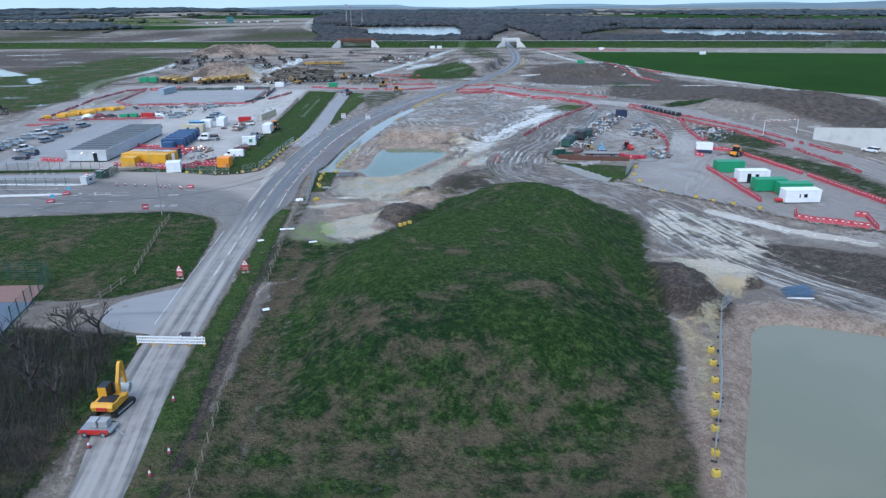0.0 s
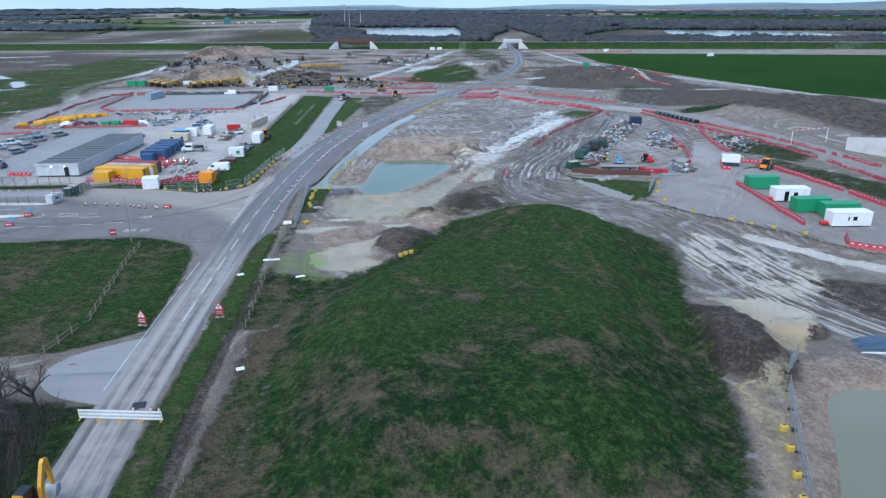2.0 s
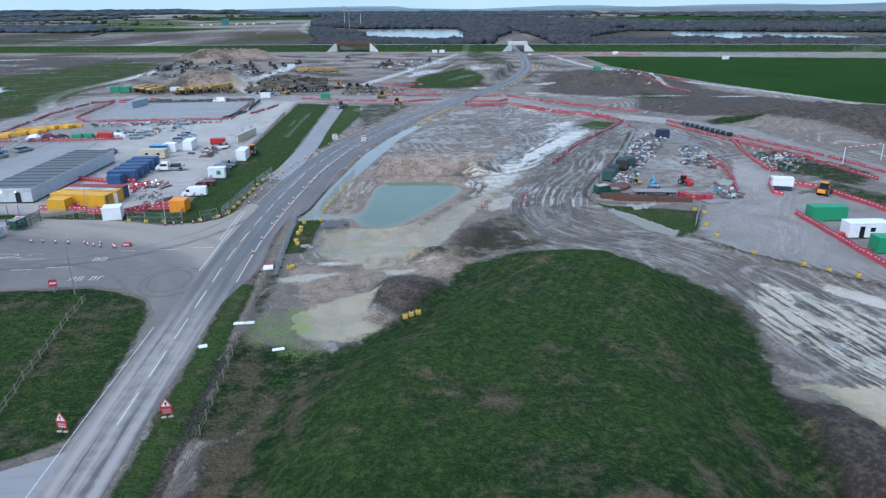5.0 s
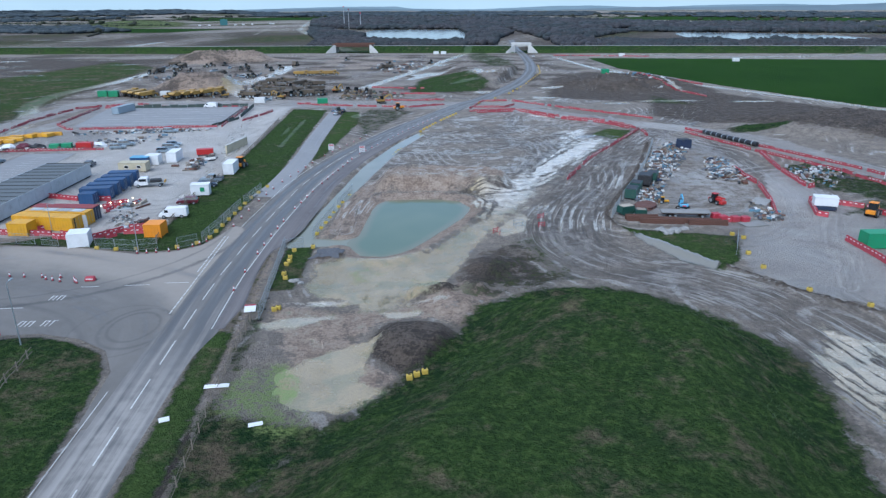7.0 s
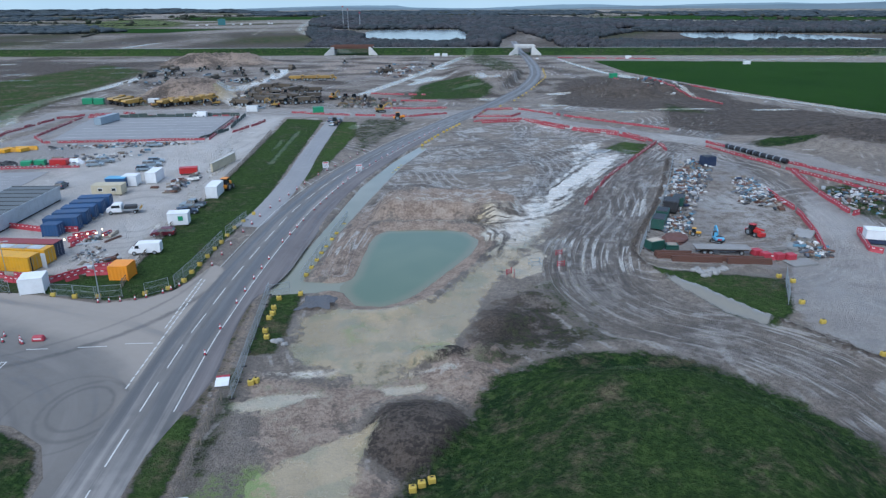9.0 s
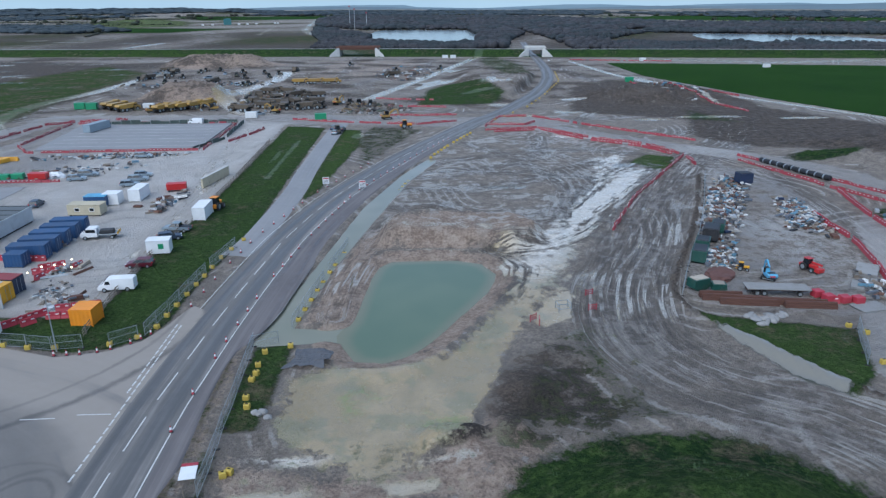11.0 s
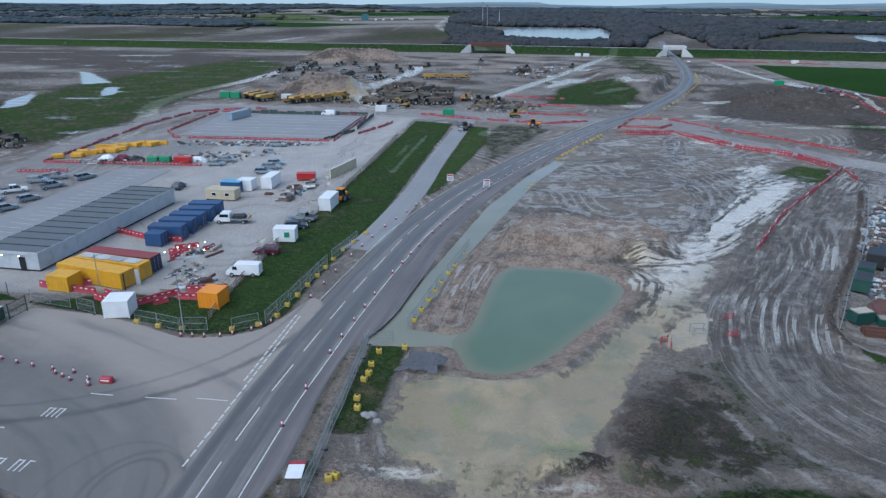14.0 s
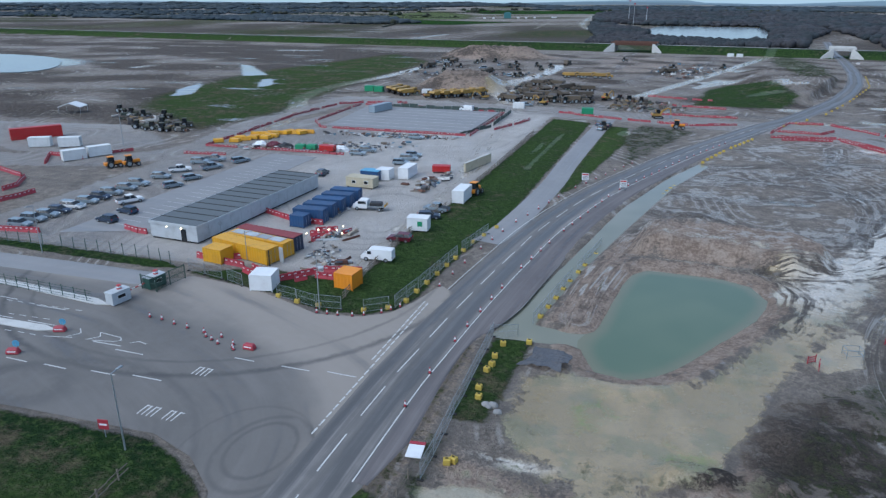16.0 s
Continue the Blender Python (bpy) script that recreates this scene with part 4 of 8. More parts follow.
apron = slab("road_junction", APRON, 0.045, 0.3, M_APRON, "wide pale muddy asphalt mouth of a site access road", "road", TURN_IN)
strip = ribbon("concrete_road", STRIP, -2.9, 2.9, 0.04, M_STRIP, "disused pale grey concrete slip road between grass verges")
layby = slab("pavement_layby", curve([(-31.6, 93.2), (-38.8, 88.8), (-40, 84), (-37, 80.2), (-31.4, 78)], 1.5), 0.04, 0.3, M_STRIP, "pale grey concrete layby beside the road", "pavement")


def water(name, poly, z, grow, material, label, shore=None):
    c = Vector((sum(p[0] for p in poly), sum(p[1] for p in poly))) / len(poly)
    out = []
    n = len(poly)
    area = sum(a[0] * b[1] - b[0] * a[1] for a, b in zip(poly, poly[1:] + poly[:1]))
    for i in range(n):
        a, b = Vector(poly[i - 1]), Vector(poly[(i + 1) % n])
        d = (b - a).normalized()
        side = Vector((d.y, -d.x)) * (grow if area > 0 else -grow)
        out.append((poly[i][0] + side.x, poly[i][1] + side.y))
    return slab(name, out, z, 0.05, material, label, "water", None, shore)


water("water_pond", POND, -0.42, 0.5, M_POND, "still green-grey water of a settlement pond", POND)
water("water_channel", CHANNEL, -0.425, 0.25, M_CHANNEL, "pale silty water in a roadside drainage channel")
water("water_basin", BASIN, -0.95, 0.6, M_BASIN, "large smooth olive-grey balancing pond")


# ---- markings ----
dash_me = bpy.data.meshes.new("road_marking")
dash_me.from_pydata([(-0.07, -2.9, 0), (0.07, -2.9, 0), (0.07, 2.9, 0), (-0.07, 2.9, 0)], [], [(0, 1, 2, 3)])
dash_me.materials.append(M_LINE)
give_me = bpy.data.meshes.new("road_marking")
give_me.from_pydata([(-0.1, -0.55, 0), (0.1, -0.55, 0), (0.1, 0.55, 0), (-0.1, 0.55, 0)], [], [(0, 1, 2, 3)])
give_me.materials.append(M_LINE)


def mark(me, x, y, z, turn, parent, sx=1.0, sy=1.0):
    ob = new("road_marking", me)
    ob.matrix_world = pose(x, y, z, 0, 0, turn) @ Matrix.Diagonal((sx, sy, 1, 1))
    ob.parent = parent
    return ob


first = [k for k, p in enumerate(MAIN) if p[1] > 97][0]
acc = 0.0
for k in range(first, len(MAIN) - 1):
    a, b = Vector(MAIN[k]), Vector(MAIN[k + 1])
    if b.y > 330:
        break
    seg = (b - a).length
    while acc <= seg:
        q = a.lerp(b, acc / seg)
        turn = math.degrees(math.atan2(b.y - a.y, b.x - a.x)) - 90
        mark(dash_me, q.x, q.y, 0.066, turn, main_road)
        acc += 9.0
    acc -= seg
for k in range(22):
    mark(give_me, -31.7 + 0.018 * k, 138.5 + 1.45 * k, 0.066, -2, main_road)
    if k > 9:
        mark(give_me, -32.3 + 0.018 * k, 138.9 + 1.45 * k, 0.066, -2, main_road)


def edge_line(offset, low, high, width=0.13):
    pts = [p for p in MAIN if low <= p[1] <= high]
    ob = ribbon("edge_line", pts, offset - width / 2, offset + width / 2, 0.066, M_LINE, "white painted edge line of the road", "road marking", 2)
    for v in ob.data.vertices:
        v.co.z = 0.066
    return ob


edge_line(3.55, 132, 335), edge_line(-3.6, 172, 335), edge_line(-3.6, 80, 122, 0.1)
for x, y, l in ((-59.3, 140.6, 3.2), (-53.9, 141.3, 3.8), (-65.5, 140, 3.2), (-71, 139.8, 3.2), (-78, 139.6, 3.2), (-46.1, 148.2, 2.6), (-39.5, 148.3, 3.5), (-34, 148.8, 3.5), (-84, 147.9, 6), (-76, 148, 5), (-64, 146.2, 4), (-60, 145.4, 4), (-88, 152.6, 5), (-79, 152, 5), (-97, 152.8, 5)):
    mark(dash_me, x, y, 0.052, 90 + random.uniform(-2, 2), apron, 1.1, l / 5.8)


def painted(points, width=0.9):
    """A white line along a few points of the junction."""
    for a, b in zip(points, points[1:]):
        dx, dy = b[0] - a[0], b[1] - a[1]
        mark(dash_me, (a[0] + b[0]) / 2, (a[1] + b[1]) / 2, 0.054, math.degrees(math.atan2(dy, dx)) - 90, apron, width, math.hypot(dx, dy) / 5.8)


for x, y in [(-86.4 + 1.95 * k, 152.0 + 0.08 * k) for k in range(7)] + [(-82.3 + 1.9 * k, 148.8 + 0.1 * k) for k in range(4)] + [(-78.5, 145.1), (-76.5, 145.2), (-74.6, 145.2)]:
    painted([(x - 0.5, y), (x + 0.5, y)])
painted([(-73, 145.3), (-69.3, 146.1)]), painted([(-70.2, 146), (-69.2, 147.4), (-70.3, 148.4)])
painted([(-67.3, 146.2), (-66.2, 147.4), (-67, 148.3), (-63.6, 148), (-63, 147.4), (-63.7, 146.9), (-66.4, 146.3)]), painted([(-61.5, 147.2), (-60.8, 147.9), (-59.4, 147.6)])


for cx, cy, n in ((-50.0, 136.2, 4), (-47.0, 136.2, 3), (-49.8, 144.4, 4)):
    for k in range(n):
        mark(give_me, cx + 0.55 * k, cy, 0.052, 0, apron, 0.8, 1.5)
        if k % 2 == 0:
            mark(give_me, cx + 0.55 * k + 0.25, cy + 0.7, 0.053, 90, apron, 0.7, 0.45)


# ---- far country ----
def clumps(name, spots, material, label, category, seed=3):
    """Many small uneven crowns in one mesh; spots: x, y, z, radius, height."""
    rng = np.random.RandomState(seed)
    phi = (1 + 5**0.5) / 2
    ico = np.array([(-1, phi, 0), (1, phi, 0), (-1, -phi, 0), (1, -phi, 0), (0, -1, phi), (0, 1, phi), (0, -1, -phi), (0, 1, -phi), (phi, 0, -1), (phi, 0, 1), (-phi, 0, -1), (-phi, 0, 1)]) / 1.9
    tri = np.array([(0, 11, 5), (0, 5, 1), (0, 1, 7), (0, 7, 10), (0, 10, 11), (1, 5, 9), (5, 11, 4), (11, 10, 2), (10, 7, 6), (7, 1, 8), (3, 9, 4), (3, 4, 2), (3, 2, 6), (3, 6, 8), (3, 8, 9), (4, 9, 5), (2, 4, 11), (6, 2, 10), (8, 6, 7), (9, 8, 1)])
    s = np.asarray(spots)
    n = len(s)
    v = ico[None] * rng.uniform(0.65, 1.25, (n, 12, 1))
    v = v * np.stack([s[:, 3], s[:, 3], s[:, 4] * 0.5], 1)[:, None] + np.stack([s[:, 0], s[:, 1], s[:, 2] + s[:, 4] * 0.45], 1)[:, None]
    f = tri[None] + (np.arange(n) * 12)[:, None, None]
    me = bpy.data.meshes.new(name)
    me.vertices.add(n * 12), me.loops.add(n * 60), me.polygons.add(n * 20)
    me.vertices.foreach_set("co", v.astype(np.float32).ravel())
    me.loops.foreach_set("vertex_index", f.astype(np.int32).ravel())
    me.polygons.foreach_set("loop_start", np.arange(0, n * 60, 3, dtype=np.int32))
    me.update(calc_edges=True)
    me.shade_smooth()
    me.materials.append(material)
    return tagged(new(name, me), label, category, kind="stuff")


def leafy(name, dark, light, straw):
    m = Tree(name)
    p = m.place()
    rnd = m.nt.nodes.new("ShaderNodeNewGeometry").outputs["Random Per Island"]
    big = m.noise(p, 0.01, 3)
    col = m.mix(rnd, dark, light)
    m.set(Base_Color=m.mix(m.step(big, 0.42, 0.62), col, straw), Roughness=0.95)
    return m.mat


# winter twigs, with a cool cast of distance haze put into the colour
M_WOOD_FAR = leafy("winter_woodland", (0.026, 0.028, 0.033), (0.048, 0.047, 0.051), (0.026, 0.034, 0.038))
M_HEDGE = leafy("hedgerow_twigs", (0.016, 0.020, 0.013), (0.044, 0.044, 0.030), (0.022, 0.032, 0.016))


def scatter(poly, count, seed, low=4, high=9):
    rng = np.random.RandomState(seed)
    q = np.array(poly)
    out = []
    while len(out) < count:
        x, y = rng.uniform(q[:, 0].min(), q[:, 0].max(), 2000), rng.uniform(q[:, 1].min(), q[:, 1].max(), 2000)
        keep = inside(x, y, poly) > 0
        out += list(zip(x[keep], y[keep]))
    xy = np.array(out[:count])
    h = rng.uniform(low, high, count)
    return np.stack([xy[:, 0], xy[:, 1], land(xy[:, 0], xy[:, 1]) - 0.4, h * rng.uniform(0.45, 0.8, count), h], 1)


LAKES = [
    ("water_lake", curve([(-45, 850), (10, 800), (66, 800), (96, 1000), (98, 1165), (30, 1185), (-34, 1195), (-48, 1000), (-45, 850)], 20)[:-1]),
    ("water_lake", curve([(330, 800), (400, 770), (470, 752), (520, 790), (512, 925), (450, 975), (388, 1010), (350, 930), (330, 800)], 20)[:-1]),
    ("water_lake", curve([(575, 770), (700, 700), (900, 690), (900, 860), (750, 880), (625, 905), (588, 890), (575, 770)], 20)[:-1]),
    ("water_lake", curve([(-480, 350), (-400, 372), (-352, 385), (-362, 420), (-420, 470), (-500, 470), (-480, 350)], 12)[:-1]),
]
for name, poly in LAKES:
    level = max(float(land(np.array([p[0]]), np.array([p[1]]))[0]) for p in poly) + 0.4
    slab(name, poly, level, 0.6, M_LAKE, "bright still lake beyond the fields", "water")
# farthest woods: blue of the distance haze put into their base colour
M_WOOD_HAZE = leafy("far_wood_haze", (0.026, 0.040, 0.051), (0.034, 0.049, 0.060), (0.034, 0.046, 0.050))
woods = np.concatenate([
    scatter([(-88, 752), (-20, 735), (62, 722), (66, 775), (0, 800), (-84, 830)], 2400, 1, 4.5, 7.5), scatter([(-140, 1250), (-42, 960), (-45, 830), (-85, 830), (-112, 980)], 1300, 11, 5, 8),
    scatter([(62, 735), (92, 735), (112, 860), (150, 1000), (160, 1250), (100, 1250), (98, 1000), (72, 810)], 2600, 12, 5, 8.5), scatter([(150, 700), (200, 690), (215, 860), (330, 1050), (180, 1150), (168, 900)], 1500, 13, 4.5, 8),
    scatter([(195, 675), (300, 655), (480, 612), (900, 540), (900, 640), (570, 728), (470, 740), (330, 770), (215, 800)], 7000, 2, 4.2, 7.0), scatter([(-150, 1340), (-60, 1215), (100, 1200), (170, 1190), (300, 1110), (420, 1250), (520, 1500), (300, 2100), (-180, 2300), (-210, 1900)], 9000, 3, 6, 9.5),
    scatter([(330, 1060), (400, 1030), (560, 960), (640, 930), (1000, 880), (1400, 900), (1300, 1250), (800, 1300), (520, 1450), (420, 1250)], 8000, 4, 6, 9),
])
woods[:, 4] *= np.clip(0.82 + 0.34 * waves(woods[:, 0], woods[:, 1] * 2, 70, 15), 0.4, 1.2)
woods[:, 3] = woods[:, 4] * np.where(woods[:, 1] > 1000, 1.0, 0.55)
clumps("woodland", woods, M_WOOD_FAR, "leafless brown winter woodland across the plain", "woodland")
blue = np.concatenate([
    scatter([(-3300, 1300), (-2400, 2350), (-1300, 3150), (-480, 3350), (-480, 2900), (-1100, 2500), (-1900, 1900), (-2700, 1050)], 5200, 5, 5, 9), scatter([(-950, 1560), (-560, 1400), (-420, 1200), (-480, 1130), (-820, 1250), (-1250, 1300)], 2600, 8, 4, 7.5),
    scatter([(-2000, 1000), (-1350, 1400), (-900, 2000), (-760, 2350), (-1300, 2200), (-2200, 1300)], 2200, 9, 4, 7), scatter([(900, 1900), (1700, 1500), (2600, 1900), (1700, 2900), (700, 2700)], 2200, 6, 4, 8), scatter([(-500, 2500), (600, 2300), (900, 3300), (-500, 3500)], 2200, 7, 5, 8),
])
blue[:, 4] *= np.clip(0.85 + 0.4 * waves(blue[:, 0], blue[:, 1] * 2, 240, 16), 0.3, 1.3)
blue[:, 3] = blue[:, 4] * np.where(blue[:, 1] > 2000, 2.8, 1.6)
clumps("hazy_far_wood", blue, M_WOOD_HAZE, "far woods tinted blue for haze along the low ridge", "woodland", 4)
hedges = []
rng = np.random.RandomState(12)
for _ in range(46):
    x, y = rng.uniform(-1500, 1500), rng.uniform(760, 2600)
    if -260 < x < 640 and y < 1500:
        continue
    a = rng.choice([0.1, 0.25, 1.5, 1.8, -0.2]) + rng.uniform(-0.1, 0.1)
    n = int(rng.uniform(25, 60))
    s = np.arange(n) * 6.0
    hx, hy = x + s * math.cos(a) + rng.uniform(-1, 1, n), y + s * math.sin(a) + rng.uniform(-1, 1, n)
    hh = np.where(rng.uniform(0, 1, n) > 0.9, rng.uniform(6, 10, n), rng.uniform(1.8, 3.4, n))
    hedges.append(np.stack([hx, hy, land(hx, hy) - 0.3, hh * 0.75 + 1, hh], 1))
clumps("hedgerow", np.concatenate(hedges), M_HEDGE, "dark bare hedgerows between distant fields", "hedge", 5)


def far_hills():
    """Low ridges closing the plain, haze painted in as blue, a nearer and a farther one, their crests given by bearing.
    """
    # farther ridge is paler: more haze put into its base colour
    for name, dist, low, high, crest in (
        ("hill_haze", 4500, (0.100, 0.145, 0.175), (0.135, 0.180, 0.205), ((-70, 26), (-52, 20), (-40, 24), (-30, 16), (-16, 7), (-9, 14), (-4, 18), (1, 9), (6, 4), (14, 7), (19, 18), (22, 14), (27, 20), (31, 24), (37, 40), (45, 46), (70, 30))),
        ("hill_haze_pale", 4640, (0.150, 0.215, 0.250), (0.175, 0.240, 0.272), ((-70, 8), (-20, 8), (-12, 12), (-7, 22), (-3, 27), (0, 26), (1.2, 12), (6, 6), (12, 24), (15, 27), (19, 14), (24, 27), (28, 30), (33, 22), (70, 30))),
    ):
        m = Tree(name)
        p = m.place()
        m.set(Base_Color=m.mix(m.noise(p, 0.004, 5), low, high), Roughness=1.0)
        verts, faces = [], []
        n = 280
        for k in range(n + 1):
            a = -70 + 140 * k / n
            x, y = dist * math.sin(radians(a)), dist * math.cos(radians(a))
            h = float(np.interp(a, [c[0] for c in crest], [c[1] for c in crest])) + 1.2 * float(waves(np.array([x]), np.array([y]), 260, 36)[0])
            verts += [(x * 0.94, y * 0.94, -12), (x, y, max(2, h)), (x * 1.03, y * 1.03, -12)]
            if k:
                i = 3 * k
                faces += [(i - 3, i, i + 1, i - 2), (i - 2, i + 1, i + 2, i - 1)]
        tagged(link_mesh("backdrop_hills", verts, faces, m.mat, True), "low hills along the horizon, haze put into their blue-grey colour", "hills", kind="structure")


far_hills()


def horizon_glow():
    """An added glowing ring, far, even and pale blue, all round in place of the low sky."""
    m = Tree("low_sky_glow")
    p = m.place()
    # the ring gives off its own light, which lakes and puddles mirror
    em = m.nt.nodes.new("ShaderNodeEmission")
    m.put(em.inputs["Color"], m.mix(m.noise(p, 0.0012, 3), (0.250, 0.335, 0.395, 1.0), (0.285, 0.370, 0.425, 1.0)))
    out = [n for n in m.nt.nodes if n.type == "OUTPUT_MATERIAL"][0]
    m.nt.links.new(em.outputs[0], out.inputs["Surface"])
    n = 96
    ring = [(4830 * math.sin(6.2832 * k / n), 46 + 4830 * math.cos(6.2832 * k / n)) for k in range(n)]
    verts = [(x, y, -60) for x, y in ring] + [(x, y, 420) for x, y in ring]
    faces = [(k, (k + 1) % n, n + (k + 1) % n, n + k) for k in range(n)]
    tagged(link_mesh("backdrop_glow", verts, faces, m.mat, True), "added pale blue glowing ring in place of the low sky", "sky", kind="structure")


horizon_glow()


# ---- tools for things ----
def bx(bm, x, y, z, sx, sy, sz, bevel=0.0, rz=0.0, tx=1.0, ty=1.0):
    """A box standing on z, its top narrowed by tx, ty, its edges chamfered."""
    c, s = math.cos(radians(rz)), math.sin(radians(rz))
    vs = []
    for k, (kx, ky) in ((0, (1, 1)), (1, (tx, ty))):
        for ax, ay in ((-1, -1), (1, -1), (1, 1), (-1, 1)):
            px, py = ax * sx / 2 * kx, ay * sy / 2 * ky
            vs.append(bm.verts.new((x + px * c - py * s, y + px * s + py * c, z + k * sz)))
    fs = [bm.faces.new([vs[i] for i in f]) for f in ((3, 2, 1, 0), (4, 5, 6, 7), (0, 1, 5, 4), (1, 2, 6, 5), (2, 3, 7, 6), (3, 0, 4, 7))]
    if bevel:
        edges = list({e for f in fs for e in f.edges})
        bmesh.ops.bevel(bm, geom=edges, offset=bevel, segments=1, affect="EDGES")
    return bm


def rod(bm, a, b, r, n=6, r2=None):
    """A round bar from a to b."""
    a, b = Vector(a), Vector(b)
    d = (b - a).normalized()
    u = d.orthogonal().normalized()
    w = d.cross(u)
    rings = []
    for p, q in ((a, r), (b, r if r2 is None else r2)):
        rings.append([bm.verts.new(p + (u * math.cos(6.2832 * i / n) + w * math.sin(6.2832 * i / n)) * q) for i in range(n)])
    for i in range(n):
        j = (i + 1) % n
        bm.faces.new((rings[0][i], rings[0][j], rings[1][j], rings[1][i]))
    bm.faces.new(rings[0][::-1]), bm.faces.new(rings[1])
    return bm


def prism(bm, outline, y0, y1, squeeze=None):
    """A side outline in x and z drawn out across y; squeeze(z) narrows it."""
    k = squeeze or (lambda z: 1.0)
    mid, half = (y0 + y1) / 2, (y1 - y0) / 2
    a = [bm.verts.new((x, mid - half * k(z), z)) for x, z in outline]
    b = [bm.verts.new((x, mid + half * k(z), z)) for x, z in outline]
    n = len(outline)
    bm.faces.new(a), bm.faces.new(b[::-1])
    for i in range(n):
        j = (i + 1) % n
        bm.faces.new((a[j], a[i], b[i], b[j]))
    bmesh.ops.recalc_face_normals(bm, faces=bm.faces)
    return bm


def thing(name, label, category, group=""):
    return tagged(new(name), label, category, group)


def part(name, bm, material, parent, label="", smooth_faces=False):
    me = bpy.data.meshes.new(name)
    bm.to_mesh(me)
    bm.free()
    me.materials.append(material)
    if smooth_faces:
        me.shade_smooth()
    ob = new(name, me)
    ob.parent = parent
    return tagged(ob, label)


def nb():
    return bmesh.new()


def height(x, y):
    """The ground under a point."""
    xs, ys, pz = GRID
    i, j = min(len(xs) - 2, max(0, int(np.searchsorted(xs, x)) - 1)), min(len(ys) - 2, max(0, int(np.searchsorted(ys, y)) - 1))
    u, v = (x - xs[i]) / (xs[i + 1] - xs[i]), (y - ys[j]) / (ys[j + 1] - ys[j])
    return float((pz[j, i] * (1 - u) + pz[j, i + 1] * u) * (1 - v) + (pz[j + 1, i] * (1 - u) + pz[j + 1, i + 1] * u) * v)


def on(x, y, rz=0.0, dz=0.0):
    return pose(x, y, height(x, y) + dz, 0, 0, rz)


def spread(proto, spots, dz=0.0):
    """The first spot takes the thing itself, the others its copies."""
    for i, (x, y, rz, *rest) in enumerate(spots):
        m = on(x, y, rz, dz if not rest else rest[0])
        if i == 0:
            proto.matrix_basis = m
        else:
            copy_thing(proto, m)


YELLOW, ORANGE, RED = (0.66, 0.335, 0.014), (0.78, 0.27, 0.015), (0.40, 0.032, 0.052)
M_YELLOW = paint("yellow_paint", YELLOW, 0.45, dirt=0.35)
M_PLANT = paint("plant_yellow", (0.42, 0.25, 0.05), 0.45, dirt=0.7, grime=(0.20, 0.15, 0.10), vary=0.5)
M_PLANT_DULL = paint("plant_muddy", (0.105, 0.080, 0.052), 0.6, dirt=0.8, grime=(0.14, 0.11, 0.085), vary=0.8)
M_ORANGE = paint("orange_paint", ORANGE, 0.45, dirt=0.2)
M_RED = paint("red_plastic", RED, 0.5, dirt=0.3, grime=(0.28, 0.12, 0.10), vary=0.35)
M_RED_PAINT = paint("red_paint", (0.45, 0.02, 0.02), 0.4, dirt=0.25)
M_WHITE = paint("white_paint", (0.74, 0.75, 0.75), 0.45, dirt=0.2, grime=(0.45, 0.42, 0.38))
M_CABIN = paint("cabin_white", (0.68, 0.69, 0.68), 0.55, dirt=0.35, grime=(0.40, 0.38, 0.34))
M_GREY = paint("pale_grey_panel", (0.47, 0.495, 0.51), 0.55, dirt=0.3)
M_ROOF = paint("dark_felt_roof", (0.115, 0.130, 0.138), 0.85, dirt=0.5, grime=(0.12, 0.13, 0.13), scale=0.8)
M_ROOF_RIB = paint("roof_rib", (0.035, 0.040, 0.044), 0.8)
M_BLUE = paint("blue_container_paint", (0.022, 0.075, 0.185), 0.5, dirt=0.25, vary=0.5)
M_NAVY = paint("dark_blue_paint", (0.016, 0.030, 0.070), 0.45, dirt=0.3)
M_SKYBLUE = paint("sky_blue_paint", (0.11, 0.36, 0.55), 0.45, dirt=0.3)
M_GREEN = paint("green_container_paint", (0.022, 0.255, 0.115), 0.5, dirt=0.25)
M_DKGREEN = paint("dark_green_paint", (0.010, 0.060, 0.045), 0.5, dirt=0.35)
M_BEIGE = paint("beige_panel", (0.50, 0.44, 0.31), 0.6, dirt=0.35)
M_MAROON = paint("maroon_paint", (0.10, 0.008, 0.020), 0.3, dirt=0.15)
M_SILVER = paint("silver_paint", (0.30, 0.37, 0.42), 0.30, 0.2, dirt=0.2, vary=0.5)
M_CARBLUE = paint("dark_car_paint", (0.035, 0.060, 0.105), 0.3, 0.2, dirt=0.2, vary=0.6)
M_GLASS = paint("dark_window_glass", (0.012, 0.016, 0.020), 0.08, dirt=0.05)
M_RUBBER = paint("black_rubber", (0.018, 0.018, 0.018), 0.8, dirt=0.6, grime=(0.09, 0.07, 0.06))
M_STEEL = paint("galvanised_steel", (0.36, 0.40, 0.42), 0.45, 0.6, dirt=0.3)
M_RUST = paint("rusty_steel", (0.11, 0.050, 0.034), 0.8, dirt=0.4, grime=(0.06, 0.035, 0.03))
M_TIMBER = paint("weathered_timber", (0.21, 0.175, 0.135), 0.85, dirt=0.4)
M_CONCRETE = paint("pale_concrete", (0.54, 0.535, 0.51), 0.85, dirt=0.4, grime=(0.26, 0.25, 0.23), scale=0.6)
M_BLACK = paint("black_sheeting", (0.014, 0.015, 0.018), 0.5, dirt=0.3)
M_TARP = paint("wrapped_goods", (0.50, 0.53, 0.55), 0.4, dirt=0.5, vary=1.0)
M_CARD = paint("pallet_goods", (0.42, 0.36, 0.29), 0.8, dirt=0.4, vary=0.9)
